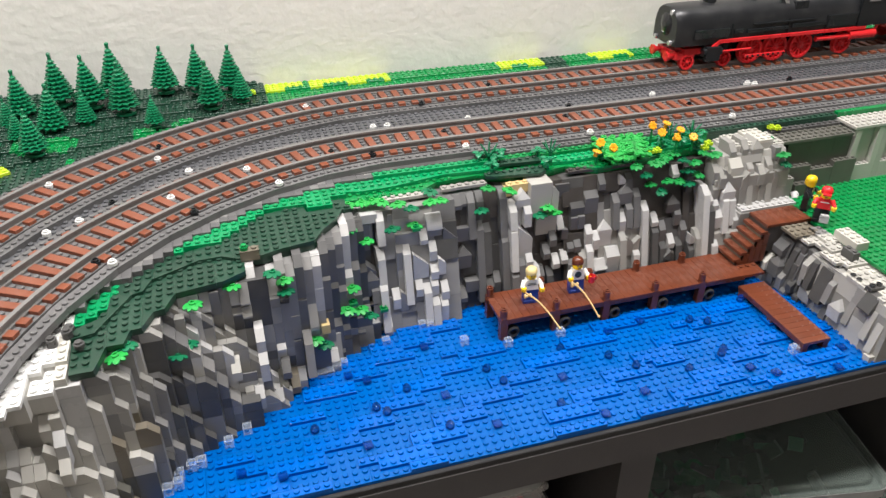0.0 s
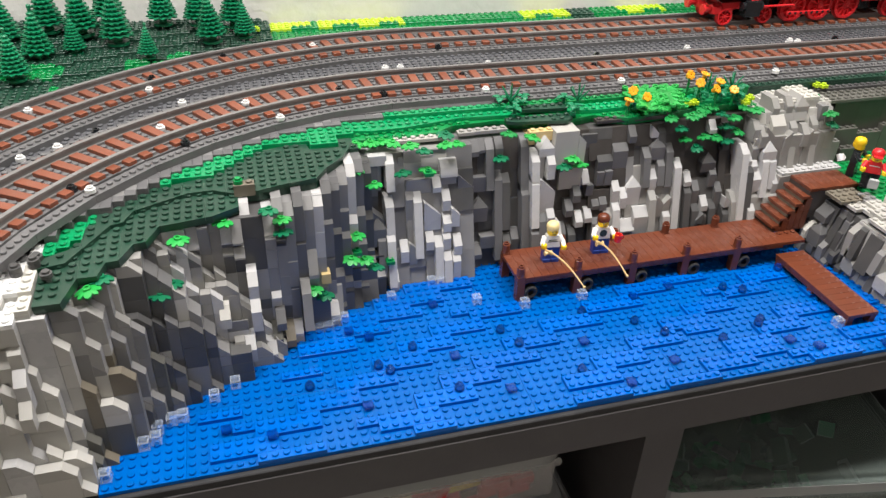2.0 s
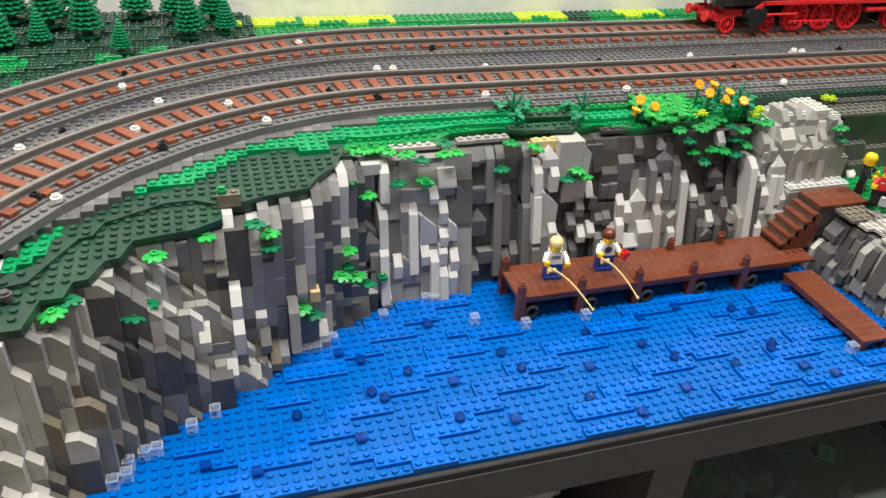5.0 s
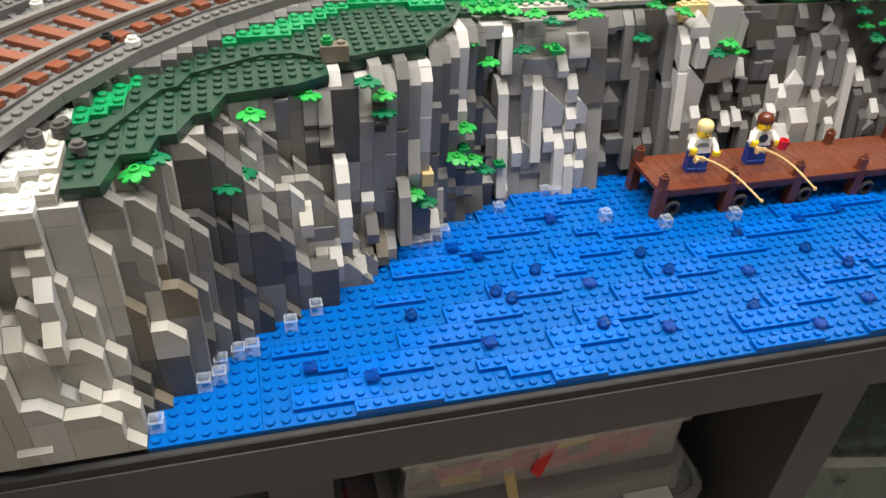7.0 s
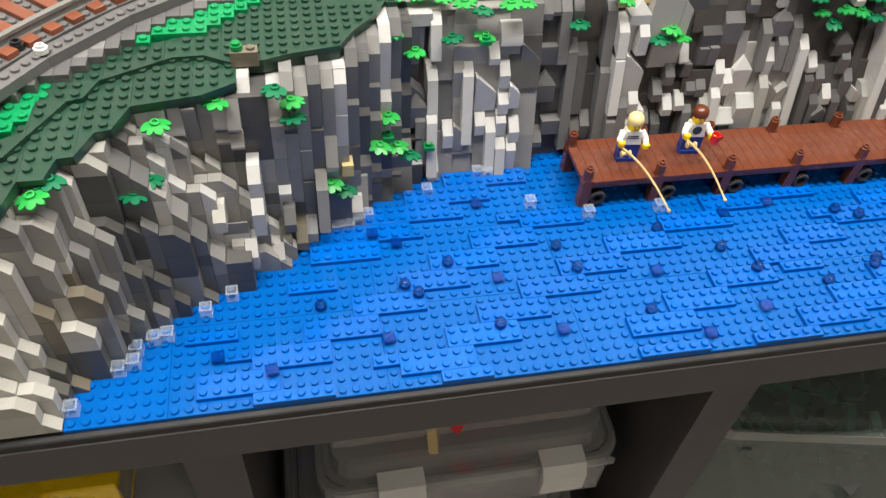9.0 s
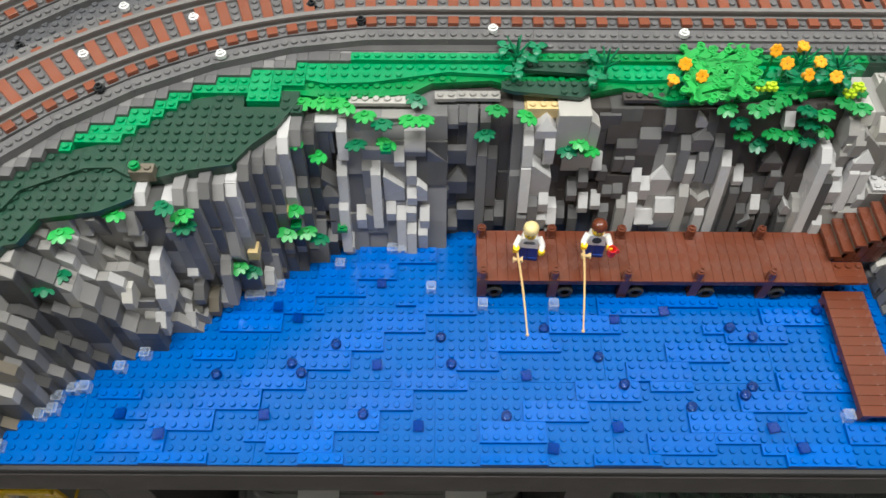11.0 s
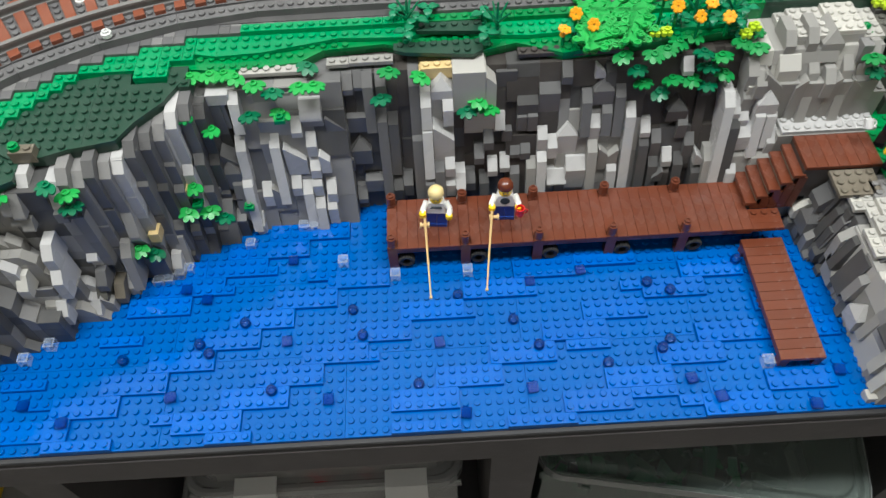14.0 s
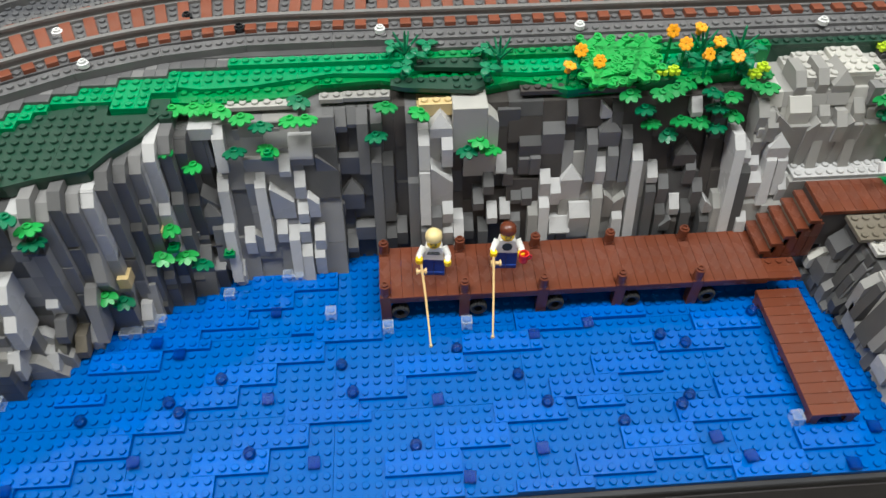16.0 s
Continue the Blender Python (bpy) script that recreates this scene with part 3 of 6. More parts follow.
def cliffs():
    kinds = dict(category="rock", group="brick-built cliff")
    foot = lambda x: interp(x, BASE_LINE)
    lip = lambda x: interp(x, LIP_LINE)
    flat = lambda x: 0.1248
    west = thing("rock_headland", "pale grey brick-built rock headland beside the pond", **kinds)
    row_top = [(-17.2, 0.048), (-16, 0.066), (-15, 0.082), (-14, 0.100), (-13, 0.1248), (-12, 0.1248)]
    low_base = [(-17.2, -43.2), (-15, -42.6), (-14, -42), (-12.2, -39.3), (-10, -38), (-8.8, -36), (-7.3, -34), (-5.5, -30), (-3.8, -26.6), (-0.5, -25.5), (0.5, -23.5), (2, -19), (4.5, -14.5), (6.6, -13.6), (10, -13)]
    high_edge = [(-17.2, -50), (-15, -48.5), (-13, -46), (-11.2, -43.6), (-8, -41), (-2, -36), (1.1, -29.2), (4.4, -22), (9, -16.6)]
    bx, ex = lambda v: interp(v, low_base), lambda v: interp(v, high_edge)
    east_steps(west, -17.2, -13.2, bx, ex, lambda v: interp(v - 0.5, row_top), lambda v: -64, [(-90, 0, 0, 1, [(WARM, 8), (LIGHT, 1.5), (MID, 0.4)]), (-42.6, -38, 0, 0.06, [(DARK, 2), (OLIVE, 3), (OLDWARM, 3), (WARM, 2)])], 14, kinds="tttttttb", caps=(1, 1, 2), jump=(1, 1, 2, 3), wide=0.0, tall=(3, 4, 5))
    east_steps(west, -13.2, -12.2, bx, ex, lambda v: 0.1248, lambda v: -64, [(-90, 0, 0, 1, [(WARM, 8), (LIGHT, 1.5), (MID, 0.4)]), (-42.6, -38, 0, 0.06, [(DARK, 2), (OLIVE, 3), (OLDWARM, 3), (WARM, 2)])], 12)
    r = random.Random(77)
    for n in range(4):
        v = -17.2 + n
        full = round(interp(v, row_top) / B)
        for x in range(-62, -44):
            if x < ex(v + 0.5) + 2 and r.random() < 0.5:
                h = r.choice((2, 2, 3))
                part("slope_brick", stone_mesh(r.choice("tttttr"), r.choice((WARM, WARM, LIGHT)), 1, h, 1), west, (x * U, (v - 0.07) * U, (full - 1) * B))
        for x in range(-62, -46, 2):
            if n == 0 and r.random() < 0.55 and full > 3:
                part("slope_brick", stone_mesh("t", WARM, r.choice((1, 1, 2)), 1, 0.99), west, (x * U, (v - 0.3) * U, r.randint(1, full - 2) * B))
    a = thing("rock_cliff", "grey brick-built cliff of slopes rising from the water", **kinds)
    east_steps(a, -12.2, -1.2, bx, ex, flat, lambda v: ex(v) - 3.5, [
        (-60, -20, 0, 1, M_MIX + D_MIX), (-46, -36, 0, 0.06, [(DARK, 3), (OLIVE, 3), (MID, 4), (OLDWARM, 2), (WARM, 2)]), (-46, -36, 0.06, 1, [(MID, 4), (DARK, 2), (WARM, 2), (LIGHT, 1)]),
        (-36, -27, 0.02, 0.09, [(LIGHT, 5), (MID, 4), (DARK, 1), (WARM, 2)]), (-33, -26, 0, 0.035, L_MIX), (-38, -27, 0.088, 1, [(MID, 4), (LIGHT, 3), (WARM, 3), (DARK, 1)])], 5, rows=[
        (-12.3, -9.6, 0.042, 1, [(PALE, 4), (WARM, 3), (MID, 2)]), (-12.3, -9.6, 0, 1, [(DARK, 2), (OLIVE, 3), (OLDWARM, 2), (MID, 4)]), (-9.6, -8.9, 0.05, 1, [(MID, 3), (PALE, 4)]),
        (-8.9, -7.6, 0.045, 1, [(WARM, 3), (LIGHT, 2), (PALE, 2)]), (-8.9, -7.6, 0, 0.045, [(DARK, 2), (SLATE, 3), (MID, 1)]), (-7.6, -6, 0.06, 1, [(WARM, 3), (PALE, 3)]),
        (-7.6, -5.6, 0, 0.06, [(SLATE, 3), (DARK, 2), (MID, 2)]), (-5.6, -1.2, 0, 0.068, [(LIGHT, 4), (MID, 1), (PALE, 3)]), (-6, -3, 0.065, 1, [(SLATE, 1), (MID, 2), (PALE, 4), (LIGHT, 2)]), (-3, -1.2, 0.065, 1, [(DARK, 1), (SLATE, 2), (MID, 3), (PALE, 3)])])
    b = thing("rock_cliff", "dark and light grey brick-built cliff above the pond", **kinds)
    # upright flutes above, a spreading foot below
    crest = lambda x: interp(x, [(-37, -1.2), (-29, -0.6), (-25, -0.3), (-21.4, 1.2), (-19.5, 3.5), (-17.3, 5.6), (-15, 7.6), (-13, 9.6)])
    waist = lambda x: max(crest(x) - 0.8, -1.2)
    greys = [(-30, -13, 0, 1, [(SLATE, 2), (MID, 3), (PALE, 1)]), (-30, -25, 0.03, 1, [(OLIVE, 2), (DARK, 2), (MID, 2)]), (-30, -26, 0, 0.03, [(MID, 2), (LIGHT, 2)]),
        (-25, -24, 0.03, 1, [(SLATE, 1), (MID, 1)]), (-24, -22.4, 0.03, 1, [(MID, 2), (PALE, 1), (SLATE, 1)]), (-22.4, -21, 0.042, 1, [(LIGHT, 1)]), (-21, -19, 0.05, 1, [(SLATE, 2), (MID, 2)]),
        (-19, -18, 0.075, 1, [(LIGHT, 1)]), (-18, -13, 0.0, 0.09, [(DARK, 3), (SLATE, 2), (OLD, 1)]), (-18, -13, 0.09, 1, [(SLATE, 2), (MID, 2)]), (-25, -20.4, 0, 0.04, [(MID, 3), (PALE, 2), (SLATE, 1)]), (-20.4, -16, 0, 0.045, [(DARK, 2), (SLATE, 2)])]
    rock(b, -37, -25, waist, crest, 0.0374, flat, [(-40, -20, 0, 1, [(OLIVE, 1), (DARK, 1), (SLATE, 2), (MID, 3), (PALE, 3), (LIGHT, 1)])], 8, nubs=0.45, tall=(1, 2, 3), wander=0.4, wide=0.2)
    rock(b, -25, -13, lambda x: waist(x) + 1, lambda x: crest(x) + 1, 0.0374, flat, greys, 9, nubs=0.0, tall=(2, 3, 3, 3), wander=0.2, wide=0.0)
    r = random.Random(19)
    columns = [(-26, OLIVE), (-25, MID), (-24, SLATE), (-23, MID), (-22, LIGHT), (-21, SLATE), (-20, DARK), (-19, SLATE), (-18, LIGHT), (-17, SLATE), (-16, DARK)]
    for x, m in columns:
        y, foot_y, top_row = crest(x + 0.5), foot(x + 0.5), 13.0 + r.choice((0.0, 0.3, 0.6))
        row = top_row
        while row > 1.0:
            low = max(0.0, row - r.choice((3.4, 4.2, 5.0)))
            g = m if r.random() < 0.75 else (MID if m in (SLATE, OLIVE) else SLATE if m is DARK else PALE)
            part("fluted_brick", stone_mesh("t", g, 1, row - low, 4.0), b, (x * U, (y + r.uniform(0, 0.06)) * U, low * B + 0.0001))
            y -= r.choice((0.3, 0.5, 0.7)) if y > foot_y + 0.6 else 0.0
            row = low + r.choice((0.6, 0.9))
            if low == 0.0:
                break
    rock(b, -29, -13, lambda x: -1.2 if x < -26 else foot(x) + 0.5, lambda x: max(waist(x), foot(x) + 0.6), -0.001, lambda x: 0.0374, greys, 10, nubs=0.1, tall=(1, 2), wander=0.3, wide=0.3)
    c = thing("rock_cliff", "pale grey brick-built cliff with steep fluted slopes", **kinds)
    sheer_wall(c, -13, -3, 5.7, 0.30, -0.1, 13, [(-13, -3, 0, 1, [(MID, 5), (SLATE, 1)]), (-13, -7, 0.08, 1, [(PALE, 2), (OLIVE, 1), (MID, 2)]), (-5, -3, 0.03, 1, [(DARK, 2), (SLATE, 2)])], 21)
    d = thing("rock_cliff", "dark grey brick-built cliff behind the pier", **kinds)
    sheer_wall(d, -3, 12, 7.6, 0.26, -0.1, 13, [(-3, 14, 0, 1, [(DARK, 2), (OLD, 3)])], 31)
    e = thing("rock_cliff", "near-black and pale grey brick-built cliff behind the pier", **kinds)
    sheer_wall(e, 12, 31, 7.0, 0.30, -0.1, 13, [(12, 37, 0, 1, O_MIX), (14, 24, 0.0, 0.060, [(PALE, 3), (MID, 1)])], 41)
    sheer_wall(e, 31, 34, 6.6, 0.36, -0.1, 13, [(31, 37, 0, 1, O_MIX)], 43)
    sheer_wall(e, 34, 38, 6.0, 0.27, -0.1, 7, [(31, 40, 0, 1, [(MID, 1), (LIGHT, 2), (PALE, 2)])], 42)
    homes = ((-43, west), (-26, a), (-13, b), (-3, c), (14, d), (99, e))

    # mean fronts of the stones, in studs of depth at the foot and per brick row
    FACES = {"c": (5.5, 0.30), "d": (7.4, 0.25), "l": (6.0, 0.27), "e": (6.8, 0.30), "n": (5.8, 0.27)}

    def s(sheet, kind, m, x, low, high, w=1, back=0.0):
        """A stone of one of the faces, from one brick row to another."""
        home = next(o for edge, o in homes if x < edge)
        y0, lean = FACES[sheet]
        h = high - low
        y = y0 + lean * (low if kind == "v" else high) + back - (0.55 if kind in "bv" else 0.85)
        part("jutting_stone", stone_mesh(kind, m, w, h), home, (x * U, (y + 0.012 * (int(4 * x + 3 * low) % 7)) * U, low * B + 0.0001))

    # foot of the headland
    def w(kind, m, x, y, low, high, w=1):
        part("jutting_stone", stone_mesh(kind, m, w, high - low), b if x > -27 else a, (x * U, y * U, low * B + 0.0001))

    w("b", TAN, -21.7, 0.7, 4.6, 5.6)
    w("b", TAN, -18.9, 3.9, 6.4, 7.4)
    w("t", LIGHT, -21.0, 0.4, 0.0, 2.1)
    w("t", LIGHT, -25.1, -1.4, 0.0, 1.8)
    w("t", LIGHT, -28.0, -4.1, 0.0, 1.8)
    w("v", PALE, -20.4, 1.3, 0.0, 4.2)
    w("v", MID, -24.0, -2.2, 1.6, 5.8)
    w("r", SLATE, -23.0, 0.0, 0.0, 4.4, 2)
    w("b", OLDWARM, -25.4, 0.0, 7.8, 9.2)
    w("t", SLATE, -26.8, -2.7, 2.4, 4.0)
    w("t", OLIVE, -27.3, -3.1, 1.0, 2.6)
    w("t", OLDWARM, -26.0, -2.6, 0.4, 2.0)
    w("t", LIGHT, -29.1, -3.5, 6.4, 8.6)
    w("t", LIGHT, -29.1, -4.4, 3.8, 6.6)
    w("t", LIGHT, -30.0, -5.4, 1.4, 3.5)
    w("t", LIGHT, -29.1, -0.7, 12.2, 13.6)
    w("t", WARM, -32.0, -4.9, 4.8, 6.6)
    w("v", PALE, -31.0, -5.5, 0.0, 4.0)
    # pale fluted face
    s("c", "b", LIGHT, -16, 12.0, 13.0, 3, 0.1)
    s("c", "v", LIGHT, -13.2, 9.6, 13.0, 1, 0.1)
    s("c", "b", MID, -14.6, 9.4, 12.0, 1, 0.5)
    s("c", "b", SLATE, -15.8, 10.0, 12.0, 1, 0.4)
    s("c", "r", LIGHT, -17.4, 9.6, 11.2, 2, -0.2)
    s("c", "t", MID, -16.6, 6.8, 8.6, 1, -0.3)
    s("c", "r", SLATE, -15.6, 6.6, 8.4, 2, 0.1)
    s("c", "p", SLATE, -15.5, 4.5, 7.4, 2, -0.2)
    s("c", "v", SLATE, -14.6, 1.6, 6.0, 1, 0.0)
    s("c", "b", MID, -16.8, 2.6, 5.1, 1, -0.2)
    s("c", "v", LIGHT, -13.5, 5.0, 9.1)
    s("c", "v", LIGHT, -13.6, 0.6, 6.0, 1, -0.3)
    s("c", "t", LIGHT, -13.4, 0.0, 2.0, 1, -0.2)
    s("c", "b", PALE, -11, 9.0, 10.5, 3, 0.2)
    s("c", "b", PALE, -11.6, 10.6, 12.4, 4, 0.9)
    s("c", "t", LIGHT, -8.0, 9.2, 10.6, 1, -0.2)
    s("c", "y", LIGHT, -7.0, 10.5, 12.0, 2, -0.2)
    s("c", "b", PALE, -7.0, 8.4, 10.5, 2, 0.4)
    s("c", "t", MID, -11.1, 5.6, 9.6, 1, 0.1)
    s("c", "v", LIGHT, -10.3, 3.0, 9.3)
    s("c", "r", LIGHT, -9.1, 5.4, 8.4, 2)
    s("c", "t", LIGHT, -9.0, 3.6, 5.4)
    s("c", "v", LIGHT, -8.0, 0.0, 4.8)
    s("c", "t", LIGHT, -7.0, 3.4, 5.5)
    s("c", "v", LIGHT, -7.0, 0.0, 3.4, 1, -0.1)
    s("c", "t", LIGHT, -6.9, 5.2, 7.0)
    s("c", "t", LIGHT, -6.9, 7.2, 9.2)
    s("c", "r", LIGHT, -5.9, 5.6, 7.6)
    s("c", "t", LIGHT, -5.7, 2.8, 4.7)
    s("c", "t", LIGHT, -5.9, 0.4, 3.2, 1, -0.1)
    s("c", "t", LIGHT, -12.0, 2.6, 4.7, 1, 0.1)
    s("c", "r", PALE, -11.0, 2.2, 4.6, 1, 0.2)
    s("c", "r", SLATE, -4.9, 7.6, 10.4, 2, 0.6)
    # dark face behind the end of the pier
    s("d", "b", SLATE, -4, 12.0, 13.0)
    s("d", "t", SLATE, -3, 11.6, 13.0)
    s("d", "t", SLATE, -2, 11.8, 13.0, 1, 0.2)
    s("d", "v", SLATE, -1.2, 8.2, 13.0, 1, -0.1)
    s("d", "t", SLATE, 0, 11.2, 13.0, 1, 0.2)
    s("d", "b", SLATE, -3, 8.0, 9.6, 2)
    s("d", "p", SLATE, -4.8, 4.6, 6.9, 2, -0.2)
    s("d", "p", SLATE, -3, 5.0, 7.6, 2)
    s("d", "v", SLATE, -4.8, 1.6, 5.0, 1, -0.1)
    s("d", "b", SLATE, -2, 2.2, 3.6, 2, -0.1)
    s("d", "r", SLATE, -4, 2.0, 3.4, 1, -0.2)
    s("d", "t", SLATE, -2.9, 1.4, 2.8, 1, -0.2)
    s("d", "v", SLATE, -0.2, 1.0, 9.9, 1, -0.1)
    s("d", "v", DARK, 0.8, 4.0, 9.6)
    s("d", "t", DARK, 0.8, 1.4, 3.6, 1, -0.3)
    s("d", "t", SLATE, 1.8, 1.8, 4.0, 1, -0.3)
    s("d", "v", SLATE, 3, 7.8, 13.0, 1, -0.2)
    s("d", "v", SLATE, 3, 0.4, 8.4, 1, -0.7)
    # pale stones that stand out beside the toy figures
    s("l", "v", LIGHT, 4, 9.0, 11.8)
    s("l", "t", LIGHT, 6, 9.0, 11.5)
    s("l", "b", LIGHT, 5, 8.6, 11.4, 1, 0.8)
    s("l", "p", LIGHT, 5, 11.2, 13.1, 2, 0.3)
    s("l", "v", LIGHT, 4, 4.4, 9.6)
    s("l", "v", SLATE, 4, 0.4, 4.6)
    s("l", "r", LIGHT, 5, 5.6, 9.3, 2)
    s("l", "v", SLATE, 5, 0.4, 5.8, 1, 0.1)
    s("l", "t", LIGHT, 6, 4.4, 6.2)
    s("l", "t", LIGHT, 6, 2.2, 4.4, 1, 0.2)
    s("l", "c", LIGHT, 7, 3.0, 4.4)
    s("l", "c", PALE, 7, 1.8, 3.0, 1, 0.2)
    s("l", "b", WARM, 7, 9.7, 13.6, 3, 0.1)
    s("l", "b", WARM, 8, 7.3, 9.7, 3, 1.1)
    s("l", "r", WARM, 10, 9.7, 13.0, 1, 0.5)
    s("l", "b", OLD, 7, 7.6, 9.7, 1, 1.5)
    s("d", "t", SLATE, 9.8, 6.0, 7.7, 1, -0.2)
    s("d", "t", SLATE, 8.9, 4.6, 6.2, 1, -0.1)
    s("d", "c", LIGHT, 10.9, 7.8, 9.1, 1, -0.2)
    s("d", "t", LIGHT, 10.2, 3.4, 4.9, 1, -0.2)
    s("d", "t", LIGHT, 11.4, 3.8, 5.2, 1, -0.2)
    s("d", "t", SLATE, 8, 2.0, 3.8, 1, -0.2)
    s("d", "v", DARK, 9.4, 0.6, 3.4)
    s("e", "b", TAN, 4, 12.0, 13.0, 3, 0.4)
    s("e", "b", DARK, 11, 9.7, 12.6, 2, 0.4)
    s("e", "b", SLATE, 11.6, 6.4, 7.6, 1, 0.3)
    s("e", "v", SLATE, 12.4, 1.0, 4.4, 1, 0.3)
    # dark and pale face behind the pier
    s("e", "t", SLATE, 15, 8.6, 11.6, 2, 0.2)
    s("e", "t", DARK, 13, 8.8, 10.7, 2, 0.3)
    s("e", "b", SLATE, 13, 7.3, 8.8, 1, 0.2)
    s("e", "b", SLATE, 14, 7.3, 8.9, 1, 0.1)
    s("e", "t", SLATE, 12.4, 5.0, 6.3, 1, 0.3)
    s("e", "t", SLATE, 13.4, 4.8, 6.4, 1, 0.2)
    s("e", "t", SLATE, 17, 11.4, 13.0)
    s("e", "r", LIGHT, 20, 11.7, 12.9, 1, 0.2)
    s("e", "v", DARK, 21, 10.8, 13.0, 1, 0.2)
    s("e", "p", SLATE, 20, 9.4, 11.8, 2)
    s("e", "v", SLATE, 19, 6.8, 10.7)
    s("e", "v", SLATE, 21, 6.8, 9.7)
    s("e", "v", SLATE, 22.1, 6.6, 11.0, 1, 0.1)
    s("e", "t", LIGHT, 15, 5.6, 7.7)
    s("e", "t", LIGHT, 16, 4.8, 6.9)
    s("e", "p", LIGHT, 16.9, 3.8, 8.0, 2, 0.1)
    s("e", "t", LIGHT, 20, 6.0, 8.5, 1, 0.1)
    s("e", "v", PALE, 19.9, 0.0, 6.4, 1, -0.1)
    s("e", "v", LIGHT, 23.2, 0.4, 9.4)
    s("e", "v", LIGHT, 15, 1.0, 5.7)
    s("e", "t", LIGHT, 17.9, 1.8, 4.8, 2, -0.2)
    s("e", "v", LIGHT, 22, 0.6, 4.4, 1, -0.1)
    s("e", "r", PALE, 21, 3.4, 5.8)
    s("e", "l", PALE, 22, 3.4, 5.6, 1, 0.1)
    s("e", "c", LIGHT, 16.1, 2.4, 3.6, 2, -0.1)
    s("e", "v", PALE, 14, 0.4, 5.0, 1, 0.1)
    s("e", "t", LIGHT, 24.9, 6.4, 7.8)
    s("e", "v", DARK, 24.9, 0.4, 6.6, 1, 0.1)
    s("e", "t", SLATE, 26.1, 4.4, 6.8)
    s("e", "v", DARK, 26.1, 0.4, 4.6)
    s("e", "p", DARK, 27.2, 7.6, 9.7, 2)
    s("e", "t", SLATE, 28.4, 6.0, 8.3)
    s("e", "l", SLATE, 26.6, 2.4, 3.6, 1, -0.3)
    s("e", "t", LIGHT, 27.4, 3.6, 5.1, 1, -0.1)
    s("e", "v", OLD, 27.4, 0.4, 3.8, 1, 0.1)
    s("e", "v", DARK, 28.6, 1.0, 4.6)
    s("e", "t", SLATE, 29.4, 3.0, 6.4, 1, 0.1)
    s("e", "r", LIGHT, 30.5, 3.9, 5.1, 1, -0.4)
    s("e", "v", DARK, 30.4, 0.4, 4.0, 1, -0.4)
    s("e", "t", DARK, 30.2, 9.6, 12.4, 1)
    s("e", "t", LIGHT, 28, 11.6, 12.9)
    # pale columns beside the stairs
    s("n", "v", LIGHT, 32, 0.4, 10.5)
    s("n", "v", PALE, 31.3, 0.4, 5.4, 1, 0.3)
    s("n", "t", LIGHT, 32.9, 8.2, 9.6, 1, 0.5)
    s("n", "v", DARK, 33, 0.8, 8.5, 1, 0.1)
    s("n", "t", LIGHT, 33.8, 7.2, 9.0, 1, 0.5)
    s("n", "t", LIGHT, 33.8, 5.4, 7.7, 2, 0.1)
    s("n", "v", LIGHT, 33.6, 0.6, 4.4, 1, -0.2)
    s("n", "v", PALE, 34, 0.6, 5.6, 2, 0.4)
    s("n", "p", LIGHT, 35.1, 8.6, 10.7, 2)
    s("n", "v", LIGHT, 35.2, 4.8, 9.4, 1, 0.1)
    s("n", "v", LIGHT, 36.3, 5.6, 9.3, 1, 0.2)
    s("n", "t", LIGHT, 36.9, 4.9, 7.1)
    s("n", "v", PALE, 35.8, 0.6, 5.6, 2)
    f = thing("rock_outcrop", "pale grey brick-built rock outcrop with jutting stones", **kinds)
    pale = [(0, 90, 0, 1, [(PALE, 5), (WARM, 1)])]
    sheer_wall(f, 34, 46, 8.75, 0.0, 7, 11, pale, 51, wide=(2, 2, 3), tall=(2, 4), sunk=(0, 0, 0.1))
    sheer_wall(f, 34, 46, 4.9, 0.42, 11, 13.2, pale, 52, wide=(2, 2, 3), tall=(1.1, 2.2), sunk=(0, 0, 0.2))

    def o(kind, m, x, low, high, w=1, back=0.0):
        y = 8.1 if kind == "v" else 8.1 + 0.8 * max(0.0, high - 11.8)
        part("jutting_stone", stone_mesh(kind, m, w, high - low, 3.0), f, (x * U, (y + back) * U, low * B + 0.0001))

    o("t", PALE, 36.8, 12.6, 14.5)
    o("t", PALE, 38.8, 12.8, 14.6)
    o("p", PALE, 40.2, 12.2, 14.6, 2)
    o("t", WARM, 36.5, 10.4, 12.9, 2, 0.2)
    o("v", PALE, 39.4, 7.2, 12.4)
    o("l", PALE, 38.4, 7.2, 11.4, 1, 0.5)
    o("t", PALE, 40.9, 9.6, 11.9, 1, 0.3)
    o("l", PALE, 41.5, 7.2, 11.4, 1, 0.5)
    o("v", PALE, 42.5, 7.2, 12.5)
    o("r", PALE, 43.5, 7.2, 11.2, 1, 0.5)
    o("r", PALE, 35.2, 9.6, 12.2, 2, 0.2)
    o("t", PALE, 33.7, 10.6, 12.8)
    o("t", PALE, 34.5, 10.0, 12.2, 1, -0.1)
    o("t", PALE, 33.8, 8.4, 10.8, 1, 0.4)
    o("t", PALE, 44.5, 11.6, 13.6)
    o("b", MID, 43.7, 12.0, 13.6, 1, 0.3)

    # bank beside the low dock, facing the water
    g = thing("rock_bank", "pale and dark grey brick-built rock bank beside the dock", **kinds)
    bank = lambda u, v: (v, -u, -90)
